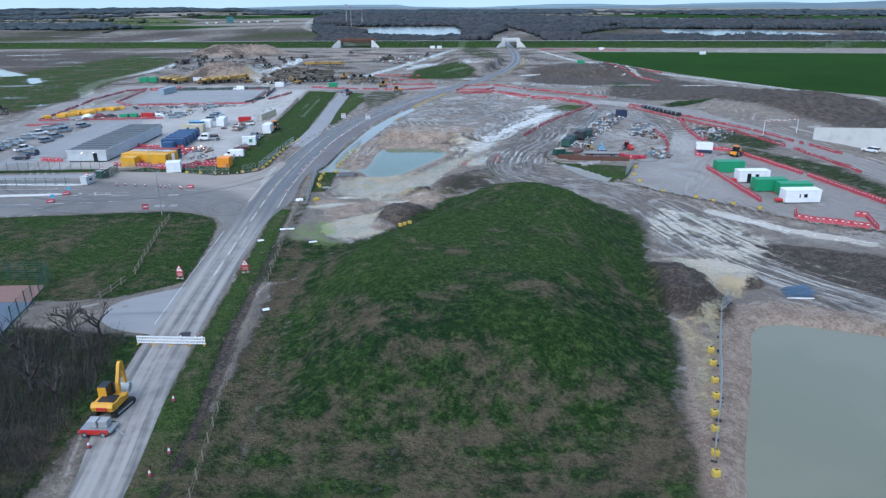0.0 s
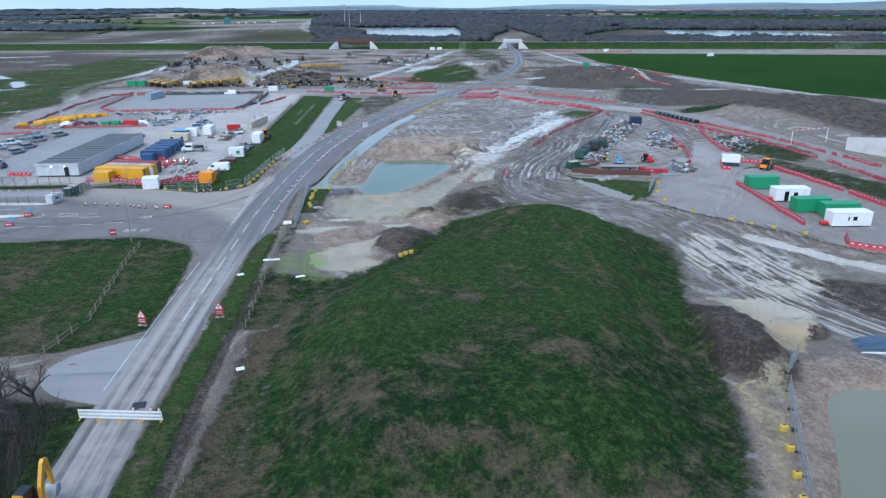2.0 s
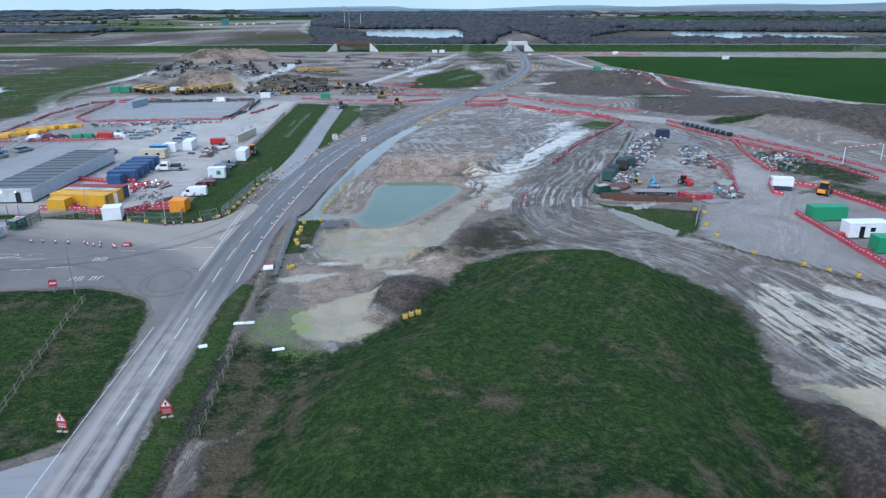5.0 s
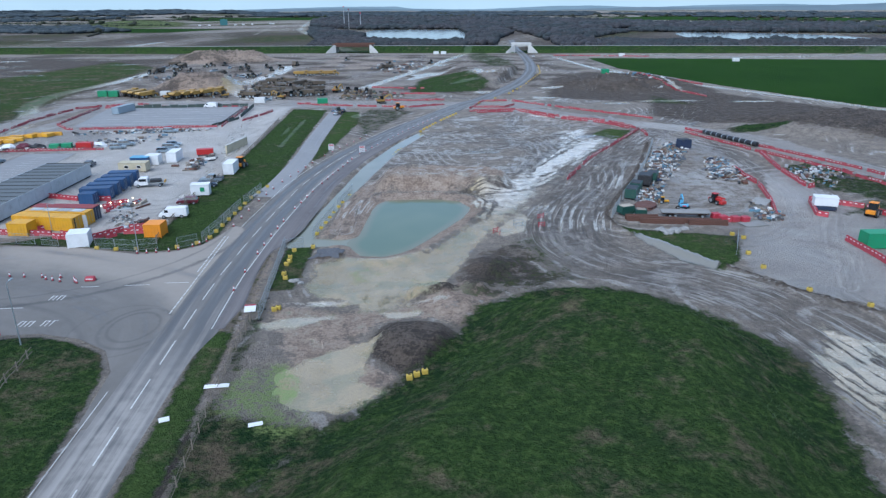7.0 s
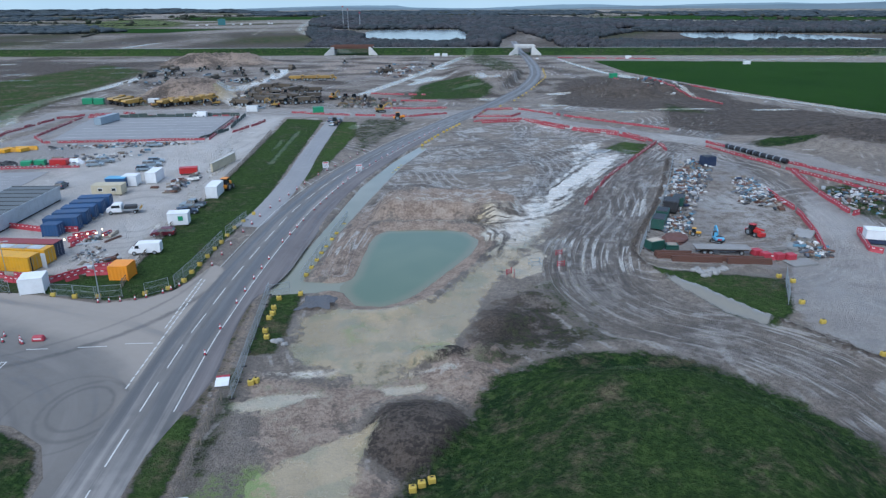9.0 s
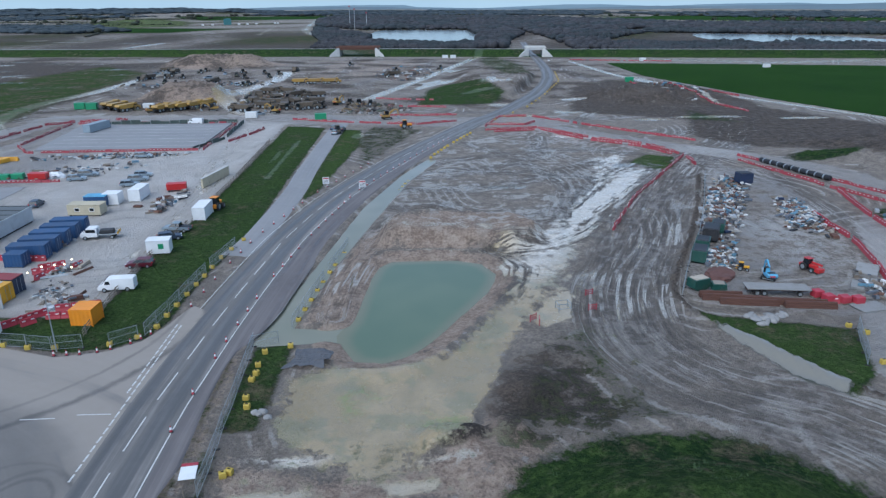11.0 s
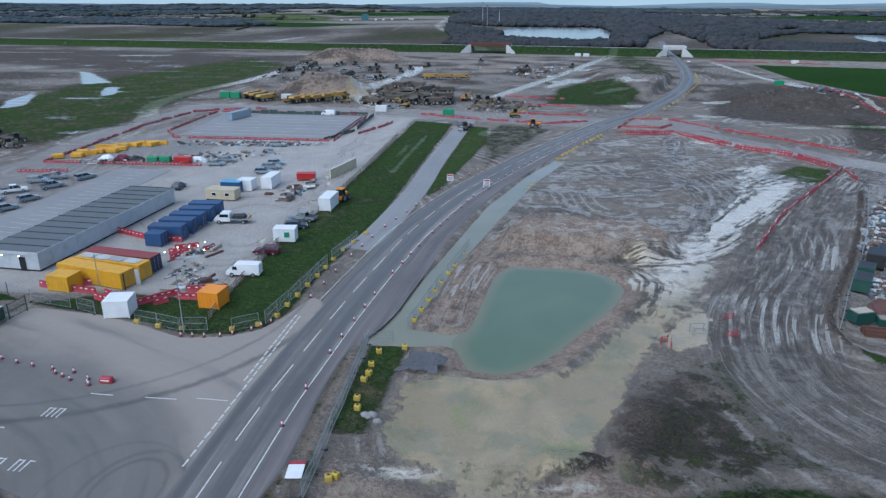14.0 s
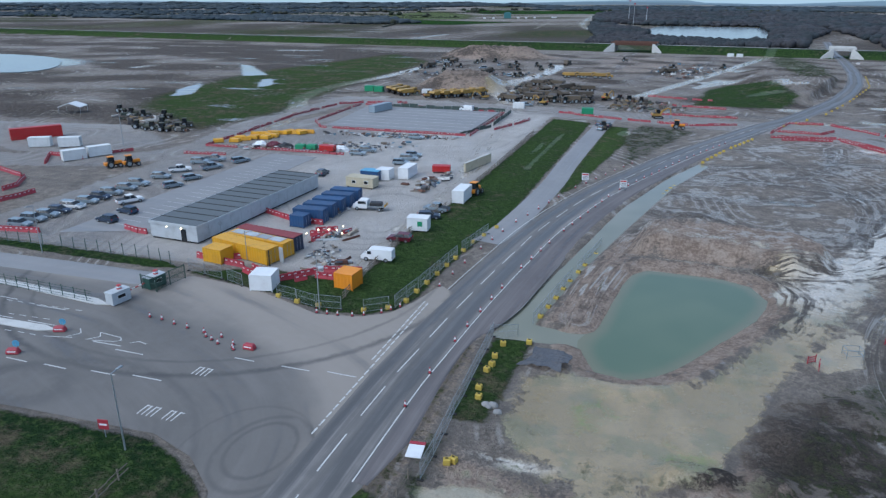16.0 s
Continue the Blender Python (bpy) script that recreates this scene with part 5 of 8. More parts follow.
M_STONE = paint("broken_concrete", (0.29, 0.285, 0.275), 0.9, dirt=0.4, vary=0.5)


def glow(name, colour, power):
    m = Tree(name)
    m.set(Base_Color=(*colour, 1), Emission_Color=(*colour, 1), Emission_Strength=power)
    return m.mat


M_LAMP = glow("lit_lamp", (1.0, 0.80, 0.50), 3.5)
M_TAIL = glow("red_tail_lamp", (1.0, 0.05, 0.04), 2.0)


# ---- boxes one can enter ----
def container(name, label, category, length, width, tall, body, roof=None, doors=True, ribs=True, group=""):
    """A ribbed steel box, long side along x: corrugated sides, roof, corner posts, doors with lock bars."""
    t = thing(name, label, category, group)
    bm = nb()
    if ribs:
        n = int(length / 0.28)
        for sy in (-1, 1):
            top, low = [], []
            for i in range(n + 1):
                x = -length / 2 + 0.1 + (length - 0.2) * i / n
                y = sy * (width / 2 - (0.05 if i % 2 else 0.0))
                top.append(bm.verts.new((x, y, tall - 0.08))), low.append(bm.verts.new((x, y, 0.12)))
            for i in range(n):
                bm.faces.new((low[i], low[i + 1], top[i + 1], top[i]) if sy < 0 else (low[i + 1], low[i], top[i], top[i + 1]))
        bx(bm, 0, 0, 0.1, length - 0.12, width - 0.16, tall - 0.2)
    else:
        bx(bm, 0, 0, 0.12, length - 0.06, width - 0.06, tall - 0.2, 0.03)
    part("body", bm, body, t)
    bm = nb()
    bx(bm, 0, 0, tall - 0.11, length, width, 0.11, 0.025)
    part("roof", bm, roof or body, t)
    for ax in (-1, 1):
        for ay in (-1, 1):
            part("corner_post", bx(nb(), ax * (length / 2 - 0.06), ay * (width / 2 - 0.06), 0, 0.14, 0.14, tall - 0.1), body, t)
    if doors:
        for ay in (-1, 1):
            d = part("door", bx(nb(), length / 2 + 0.02, ay * width * 0.235, 0.16, 0.05, width * 0.44, tall - 0.36, 0.01), body, t)
            part("lock_bar", rod(nb(), (length / 2 + 0.07, ay * width * 0.16, 0.2), (length / 2 + 0.07, ay * width * 0.16, tall - 0.25), 0.025), M_STEEL, d)
    return t


def cabin(name, label, category, length, width, tall, body, roof=None, windows=((-0.2, 0.9),), door=None, group="", side=-1, base=0.25):
    """A site cabin with flat walls, windows and a door on its long side."""
    t = thing(name, label, category, group)
    part("wall", bx(nb(), 0, 0, base, length, width, tall - base, 0.04), body, t)
    part("roof", bx(nb(), 0, 0, tall, length + 0.12, width + 0.12, 0.1, 0.03), roof or body, t)
    for ax in (-1, 1):
        for ay in (-1, 1):
            part("foot", bx(nb(), ax * (length / 2 - 0.4), ay * (width / 2 - 0.3), 0, 0.3, 0.3, base + 0.05), M_RUBBER, t)
    for x, w in windows:
        f = part("window", bx(nb(), x * length, side * (width / 2 + 0.01), tall * 0.45, w, 0.06, tall * 0.32), M_WHITE, t)
        part("pane", bx(nb(), x * length, side * (width / 2 + 0.03), tall * 0.45 + 0.07, w - 0.14, 0.05, tall * 0.32 - 0.14), M_GLASS, f)
    if door is not None:
        d = part("door", bx(nb(), door * length, side * (width / 2 + 0.02), base + 0.02, 0.85, 0.06, 1.95), M_GLASS, t)
        part("handle", bx(nb(), door * length + 0.3, side * (width / 2 + 0.06), base + 1.0, 0.12, 0.05, 0.05), M_STEEL, d)
    return t


# long office block of thirteen joined modules
office = thing("site_office", "long pale grey modular office block with dark felt roof", "office building")
for k in range(13):
    y = -19.5 + 3.0 * k + 1.5
    w = part("wall", bx(nb(), 0, y, 0.35, 10.0, 2.96, 2.65, 0.02), M_GREY, office)
    r = part("roof_panel", bx(nb(), 0, y, 3.0, 10.2, 2.95, 0.18, 0.03), M_ROOF, office)
    part("rib", bx(nb(), 0, y + 1.42, 3.18, 10.2, 0.16, 0.1), M_ROOF_RIB, r)
part("fascia", bx(nb(), 5.12, 0, 2.75, 0.1, 39.2, 0.5), M_GREY, office)
part("fascia", bx(nb(), -5.12, 0, 2.75, 0.1, 39.2, 0.5), M_GREY, office)
part("fascia", bx(nb(), 0, -19.58, 2.75, 10.3, 0.1, 0.5), M_GREY, office)
part("skirt", bx(nb(), 0, 0, 0, 9.6, 38.6, 0.4), M_RUBBER, office)
part("door", bx(nb(), 2.2, -19.55, 0.38, 1.0, 0.12, 2.0), M_GLASS, office)
for x in (-1.0, 2.0):
    lm = part("lamp", bx(nb(), x, -19.72, 2.5, 0.34, 0.2, 0.2, 0.04), M_STEEL, office)
    part("lens", bx(nb(), x, -19.84, 2.52, 0.3, 0.05, 0.16), M_LAMP, lm)
office.matrix_basis = pose(-80.4, 199.2, -0.05, 0, 0, -2.6)

yc = container("yellow_store", "bright yellow steel store with open front porch", "container", 12.2, 2.7, 2.6, M_YELLOW, group="yellow stores")
yc.matrix_basis = on(-65.4, 177.3, -13)
part("porch_post", bx(nb(), 6.5, -1.2, 0, 0.14, 0.14, 2.6), M_BLACK, yc), part("porch_panel", bx(nb(), 6.9, 1.0, 0, 0.8, 0.12, 2.5), M_GREY, yc)
y2 = container("yellow_store", "yellow steel store with white sheets on its roof", "container", 12.2, 2.5, 2.6, M_YELLOW, group="yellow stores")
y2.matrix_basis = on(-64.6, 180.3, -10)
for i in range(4):
    part("roof_sheet", bx(nb(), -4.2 + 2.7 * i, 0, 2.66, 2.4, 1.7, 0.05), M_TARP, y2)
y3 = container("dark_store", "dark blue steel store with faded red roof", "container", 12.2, 2.5, 2.65, M_NAVY, paint("faded_red_roof", (0.24, 0.045, 0.05), 0.7, dirt=0.4))
y3.matrix_basis = on(-64.6, 183.1, -8)
ys = container("yellow_store", "small bright yellow steel store beside the fence", "container", 3.6, 2.9, 2.4, M_YELLOW, group="yellow stores", doors=False)
ys.matrix_basis = on(-68.4, 174.3, -6)
bc = container("blue_container", "dark blue shipping container in a row of five", "container", 6.06, 2.44, 2.6, M_BLUE, group="row of blue containers")
spread(bc, [(-64.6 + 0.05 * i, 197.2 + 3.62 * i, 4) for i in range(5)], 0.02)
sb = container("blue_container", "short blue shipping container by the row", "container", 3.0, 2.4, 2.3, M_BLUE)
sb.matrix_basis = on(-65.0, 194.0, -3)
ob_ = container("orange_container", "square bright orange steel store on the verge", "container", 3.0, 3.0, 2.45, M_ORANGE, doors=False)
ob_.matrix_basis = on(-44.3, 171.6, -4)
wc = container("white_container", "clean white storage container standing alone", "container", 6.0, 2.5, 2.7, M_WHITE, group="white stores", ribs=False)
spread(wc, [(-42.0, 219.6, 90), (-59.8, 234.4, 90)])
wt = container("white_store", "white steel store at the compound corner", "container", 3.3, 3.2, 2.5, M_WHITE, ribs=False, doors=False)
spread(wt, [(-55.5, 167.3, 12), (-64.0, 230.8, 0)])
ww = cabin("welfare_unit", "white towable welfare cabin with green panel", "cabin", 3.8, 2.4, 2.5, M_WHITE, windows=(), group="white stores")
part("panel", bx(nb(), 0.5, -1.23, 1.1, 0.9, 0.05, 0.9), M_GREEN, ww)
ww.matrix_basis = on(-43.6, 198.6, 6)
bg = cabin("beige_cabin", "low beige site cabin with pale roof", "cabin", 6.6, 3.0, 2.3, M_BEIGE, M_BEIGE, windows=((-0.2, 1.0), (0.25, 1.0)))
bg.matrix_basis = on(-66.0, 222.8, -2)
br = cabin("blue_cabin", "small cabin with bright blue roof", "cabin", 4.4, 2.6, 2.3, M_BLUE, M_SKYBLUE, windows=())
br.matrix_basis = on(-66.6, 229.0, 0)
for k, (x, y, l, mat, lab) in enumerate(((78.3, 156.0, 6.6, M_GREEN, "bright green welfare container on the stone yard"), (78.9, 138.4, 6.8, M_GREEN, "bright green welfare container beside a white cabin"), (82.4, 134.8, 6.8, M_GREEN, "bright green welfare container with wheels"))):
    c = container("green_container", lab, "container", l, 2.5, 2.7, mat, group="green containers", ribs=False)
    part("hitch", rod(nb(), (-l / 2 - 1.2, 0, 0.5), (-l / 2, 0, 0.5), 0.07), M_RED_PAINT, c)
    c.matrix_basis = on(x, y, -2)
for x, y, l, d, lab in ((79.0, 146.0, 7.0, -0.18, "white towable site cabin with dark door and window"), (80.6, 129.2, 7.2, None, "long white towable site cabin")):
    c = cabin("white_cabin", lab, "cabin", l, 2.7, 2.7, M_WHITE, windows=((0.06, 0.9), (-0.1, 0.4)) if d is None else ((0.08, 1.0),), door=d, group="white cabins")
    part("hitch", bx(nb(), -l / 2 - 0.7, 0, 0.3, 1.4, 1.2, 0.5, 0.1), M_RED_PAINT, c)
    c.matrix_basis = on(x, y, -2)
wr = cabin("small_trailer", "small white trailer with dark lower sides", "trailer", 4.2, 2.4, 2.6, M_WHITE, windows=(), base=1.0)
part("skirt", bx(nb(), 0, 0, 0.15, 4.0, 2.3, 1.0, 0.1, 0, 0.95, 0.95), M_NAVY, wr)
wr.matrix_basis = on(81.6, 177.6, -20)


# ---- vehicles ----
def wheel(parent, x, y, r=0.32, w=0.22, label=""):
    s = 1 if y > 0 else -1
    t = part("tyre", rod(nb(), (x, y - w / 2, r), (x, y + w / 2, r), r, 14), M_RUBBER, parent)
    part("rim", rod(nb(), (x, y + s * w / 2, r), (x, y + s * (w / 2 + 0.015), r), r * 0.6, 10), M_STEEL, t)
    return t


def car(name, label, paintwork, kind="hatch", group="parked cars"):
    t = thing(name, label, "van" if kind == "van" else "pickup truck" if kind == "pickup" else "car", group)
    shapes = {  # length, width, body outline, cabin outline
        "hatch": (4.3, 1.8, [(-2.1, 0.3), (-2.15, 0.7), (-2.05, 0.95), (0.95, 0.95), (1.9, 0.78), (2.15, 0.6), (2.15, 0.3)], [(-2.05, 0.95), (-1.75, 1.42), (-0.3, 1.48), (0.25, 1.4), (1.0, 0.93)]),
        "estate": (4.7, 1.85, [(-2.3, 0.32), (-2.35, 0.75), (-2.3, 1.0), (1.0, 1.0), (2.1, 0.85), (2.35, 0.65), (2.35, 0.32)], [(-2.28, 1.0), (-2.1, 1.52), (-0.4, 1.58), (0.25, 1.5), (1.05, 0.98)]),
        "van": (5.2, 2.0, [(-2.6, 0.35), (-2.6, 1.95), (-2.45, 2.05), (0.9, 2.05), (1.35, 1.92), (2.0, 1.15), (2.5, 0.98), (2.6, 0.7), (2.6, 0.35)], None),
        "pickup": (5.3, 1.9, [(-2.6, 0.5), (-2.65, 1.05), (-0.7, 1.05), (1.1, 1.05), (2.4, 0.98), (2.65, 0.75), (2.65, 0.45)], [(-0.8, 1.05), (-0.7, 1.7), (0.2, 1.76), (0.6, 1.7), (1.3, 1.03)]),
    }
    length, width, low, high = shapes[kind]
    bm = prism(nb(), low, -width / 2, width / 2, lambda z: 1.0 if z < 0.9 else max(0.84, 1.0 - 0.12 * (z - 0.9)))
    bmesh.ops.bevel(bm, geom=list(bm.edges), offset=0.05, segments=2, affect="EDGES")
    part("body", bm, paintwork, t, smooth_faces=False)
    if high:
        cab = prism(nb(), high, -width / 2 + 0.05, width / 2 - 0.05, lambda z: 1.0 - 0.26 * max(0, z - 0.95) / 0.55)
        part("window_band", cab, M_GLASS, t)
        xs = [p[0] for p in high]
        rf = bx(nb(), (high[1][0] + high[3][0]) / 2, 0, high[2][1] - 0.05, high[3][0] - high[1][0] + 0.1, width * 0.74, 0.07, 0.025)
        part("roof", rf, paintwork, t)
        for sx in ((high[0][0] * 0.5 + high[3][0] * 0.5),):
            for sy in (-1, 1):
                part("pillar", bx(nb(), sx, sy * width * 0.415, 0.95, 0.1, 0.06, high[2][1] - 0.97, 0, 0, 1, 1), paintwork, t)
    else:
        part("windscreen", prism(nb(), [(1.38, 1.88), (1.96, 1.2), (2.02, 1.22), (1.44, 1.93)], -width * 0.4, width * 0.4), M_GLASS, t)
        for sy in (-1, 1):
            part("side_window", bx(nb(), 1.15, sy * width * 0.465, 1.2, 0.8, 0.08, 0.5, 0, 0, 0.7, 1), M_GLASS, t)
    if kind == "pickup":
        part("load_bed", bx(nb(), -1.7, 0, 1.0, 1.7, 1.6, 0.12), M_BLACK, t)
    for x in (-length * 0.31, length * 0.32):
        for y in (-1, 1):
            wheel(t, x, y * (width / 2 - 0.1), 0.36 if kind != "hatch" else 0.32)
    for sy in (-1, 1):
        part("headlight", bx(nb(), length / 2 - 0.1, sy * width * 0.36, 0.62, 0.18, 0.34, 0.16, 0.03), M_WHITE, t)
        part("tail_light", bx(nb(), -length / 2 + 0.04, sy * width * 0.4, 0.75, 0.1, 0.18, 0.25), M_RED_PAINT, t)
    return t


silver_hatch = car("silver_car", "silver hatchback parked in a muddy site car park", M_SILVER)
estate = car("grey_car", "grey estate car parked in a muddy site car park", M_SILVER, "estate")
dark_car = car("dark_car", "dark blue car parked in a muddy site car park", M_CARBLUE)
white_pick = car("white_pickup", "white double-cab pickup parked on stone", M_WHITE, "pickup", "parked vans and pickups")
silver_pick = car("silver_pickup", "silver pickup with covered bed on stone", M_SILVER, "pickup", "parked vans and pickups")
white_van = car("white_van", "plain white panel van parked by the fence", M_WHITE, "van", "parked vans and pickups")
white_car = car("white_car", "white hatchback on the site", M_WHITE)
maroon = car("maroon_car", "dark maroon car beside a white cabin", M_MAROON)
maroon.matrix_basis = on(-44.6, 192.0, 184, 0.02)
row = [177.4, 180.5, 183.4, 189.6, 193.1, 199.8, 204, 207.8, 214.8]
spread(silver_hatch, [(-113.4, y, random.uniform(-6, 6) + 8) for y in row[::2]] + [(-105.8, 216, 60), (-105.4, 209, 58), (-81, 252, 10), (-66, 245.5, 12), (-66.2, 254.8, 12), (-24, 310, 80)], 0.02)
spread(estate, [(-113.6, y, random.uniform(-6, 6) + 8) for y in row[1::2]] + [(-105.4, 234.6, 62), (-80, 256.2, 10), (-65.8, 250.4, 10), (-74, 277.4, 5), (-114.2, 230.2, 15), (-57, 352, 20)], 0.02)
spread(dark_car, [(-113.4, 186.2, 6), (-113.4, 196.6, 3), (-100.4, 184.6, 174), (-100.7, 190.2, 170), (-44.2, 205.6, 20), (-22.5, 316, 80), (-79.5, 229.6, 95), (-25.5, 318.5, 84)], 0.02)
spread(white_pick, [(-105.4, 196, 62), (-113.4, 221.4, 40)], 0.02)
spread(silver_pick, [(-44.3, 210.4, 172), (-107.8, 226, 60), (-112.4, 233.6, 15)], 0.02)
spread(white_van, [(-44.5, 182.6, 184), (-75.5, 333.5, 174)], 0.02)
spread(white_car, [(-113.3, 189.4, 8), (126.4, 174.4, 120), (129, 183.4, 150), (102.5, 590, 85)], 0.02)

truck = thing("flatbed_truck", "white crew-cab truck with dark goods on its flatbed", "truck", "parked vans and pickups")
part("cab", prism(nb(), [(0.2, 0.5), (0.2, 2.0), (0.4, 2.15), (1.9, 2.15), (2.4, 1.35), (3.1, 1.2), (3.2, 0.5)], -1.0, 1.0, lambda z: 1 - 0.06 * max(0, z - 1.2)), M_WHITE, truck)
part("side_window", bx(nb(), 1.25, 0, 1.35, 1.7, 2.02, 0.55, 0, 0, 0.9, 0.97), M_GLASS, truck)
part("windscreen", prism(nb(), [(1.98, 2.05), (2.42, 1.4), (2.47, 1.42), (2.03, 2.09)], -0.85, 0.85), M_GLASS, truck)
part("flatbed", bx(nb(), -1.6, 0, 0.85, 3.5, 2.1, 0.16, 0.02), M_STEEL, truck)
part("load", bx(nb(), -1.4, 0.1, 1.0, 2.6, 1.6, 0.7, 0.12, 6, 0.9, 0.85), M_BLACK, truck)
part("tailboard", bx(nb(), -3.35, 0, 0.9, 0.08, 2.1, 0.5), M_YELLOW, truck)
for x in (-2.3, 2.3):
    for y in (-0.9, 0.9):
        wheel(truck, x, y, 0.38, 0.25)
truck.matrix_basis = on(-57.2, 207.3, 186, 0.02)


def excavator(name, label, paintwork, size=1.0, swing=0.0, arm_up=True, group=""):
    t = thing(name, label, "excavator", group)
    for sy in (-1, 1):
        tr = part("track", prism(nb(), [(-1.7, 0.3), (-1.5, 0.04), (1.5, 0.04), (1.75, 0.3), (1.6, 0.68), (1.2, 0.76), (-1.2, 0.76), (-1.6, 0.66)], sy * 1.1 - 0.25, sy * 1.1 + 0.25), M_RUBBER, t)
        for k in range(9):
            part("track_pad", bx(nb(), -1.4 + 0.35 * k, sy * 1.1, 0.74, 0.2, 0.52, 0.05), M_BLACK, tr)
        part("track_frame", bx(nb(), 0, sy * 1.1, 0.24, 2.4, 0.54, 0.26, 0.04), M_STEEL, tr)
    part("turntable", rod(nb(), (0, 0, 0.5), (0, 0, 0.95), 0.75, 16), M_BLACK, t)
    m = Matrix.Rotation(radians(swing), 4, "Z")

    def upper(bm):
        bmesh.ops.transform(bm, matrix=m, verts=bm.verts)
        return bm

    part("engine_cover", upper(bx(nb(), -0.95, -0.1, 1.74, 1.5, 1.7, 0.16, 0.05)), M_BLACK, t, "black engine cover")
    part("house", upper(bx(prism(nb(), [(-1.9, 1.1), (-1.95, 1.45), (-1.75, 1.72), (-0.2, 1.75), (0.2, 1.5), (0.9, 1.4), (0.95, 0.95), (-1.6, 0.95)], -1.15, 1.15), 0.6, -0.8, 1.0, 0.9, 0.7, 0.5, 0.05)), paintwork, t)
    part("counterweight", upper(prism(nb(), [(-2.1, 1.05), (-2.2, 1.5), (-2.0, 1.85), (-1.7, 1.9), (-1.7, 0.98)], -1.15, 1.15, None)), paintwork, t)
    part("badge_panel", upper(bx(nb(), -2.2, 0, 1.2, 0.06, 1.1, 0.35)), M_RED_PAINT, t, "red rear panel")
    cb = part("cab", upper(prism(nb(), [(-0.5, 1.5), (-0.55, 2.75), (-0.35, 2.85), (0.75, 2.85), (1.1, 2.2), (1.15, 1.3), (0.2, 1.3)], 0.25, 1.1)), M_GLASS, t)
    part("cab_roof", upper(bx(nb(), 0.1, 0.68, 2.84, 1.25, 0.95, 0.1, 0.03)), M_BLACK, cb)
    part("cab_frame", upper(bx(nb(), -0.55, 0.68, 1.5, 0.08, 0.9, 1.35)), paintwork, cb)
    part("cab_frame", upper(bx(nb(), 1.12, 0.68, 1.3, 0.08, 0.9, 0.4)), paintwork, cb)
    boom = [(0.75, 1.4), (0.9, 2.6), (1.65, 4.4), (1.95, 4.62), (2.08, 4.3), (1.36, 2.7), (1.15, 1.4)] if arm_up else [(0.7, 1.5), (1.3, 2.8), (3.2, 3.7), (4.2, 3.2), (4.1, 2.9), (3.2, 3.2), (1.7, 2.3), (1.2, 1.5)]
    part("boom", upper(prism(nb(), boom, -0.32, 0.02)), paintwork, t)
    tip = (2.2, 4.3) if arm_up else (4.1, 3.1)
    end = (2.5, 1.7) if arm_up else (4.6, 1.0)
    part("dipper_arm", upper(prism(nb(), [(tip[0] - 0.15, tip[1] + 0.3), (tip[0] + 0.2, tip[1] + 0.15), (end[0] + 0.12, end[1]), (end[0] - 0.15, end[1])], -0.28, -0.02)), paintwork, t)
    part("ram", upper(rod(nb(), (1.2, -0.15, 1.6), (tip[0] * 0.75, -0.15, tip[1] * 0.72), 0.08)), M_STEEL, t)
    part("ram", upper(rod(nb(), (tip[0] * 0.8, -0.15, tip[1] * 0.98), (tip[0] * 0.45 + end[0] * 0.55 + 0.15, -0.15, tip[1] * 0.45 + end[1] * 0.55), 0.07)), M_STEEL, t)
    part("bucket", upper(prism(nb(), [(end[0] - 0.2, end[1] + 0.1), (end[0] + 0.25, end[1] + 0.05), (end[0] + 0.15, end[1] - 0.7), (end[0] - 0.35, end[1] - 0.95), (end[0] - 0.75, end[1] - 0.75), (end[0] - 0.5, end[1] - 0.35)], -0.65, 0.35)), M_STEEL, t)
    t.scale = (size, size, size)
    return t


digger = excavator("excavator", "yellow tracked excavator with raised boom on the road edge", paint("excavator_yellow", (0.60, 0.30, 0.02), 0.45, dirt=0.4), 1.0, 8)
digger.matrix_basis = pose(-29.6, 61.4, 0.04, 0, 0, 74) @ Matrix.Scale(0.96, 4)


def dumper(name, label, paintwork, group):
    t = thing(name, label, "dump truck", group)
    part("cab", prism(nb(), [(2.2, 1.0), (2.2, 3.3), (3.6, 3.35), (3.9, 2.3), (5.2, 2.0), (5.3, 1.0)], -1.2, 1.2), paintwork, t)
    part("cab_window", bx(nb(), 2.95, 0, 2.35, 1.55, 2.45, 0.75, 0, 0, 0.85, 0.95), M_GLASS, t)
    part("tipping_body", prism(nb(), [(1.6, 1.5), (2.1, 3.0), (-4.2, 2.9), (-4.8, 2.2), (-3.4, 1.4)], -1.5, 1.5), paintwork, t)
    part("chassis", bx(nb(), -0.3, 0, 0.8, 9.0, 1.2, 0.6), M_BLACK, t)
    for x in (3.6, -1.2, -3.1):
        for y in (-1.15, 1.15):
            wheel(t, x, y, 0.85, 0.6)
    return t


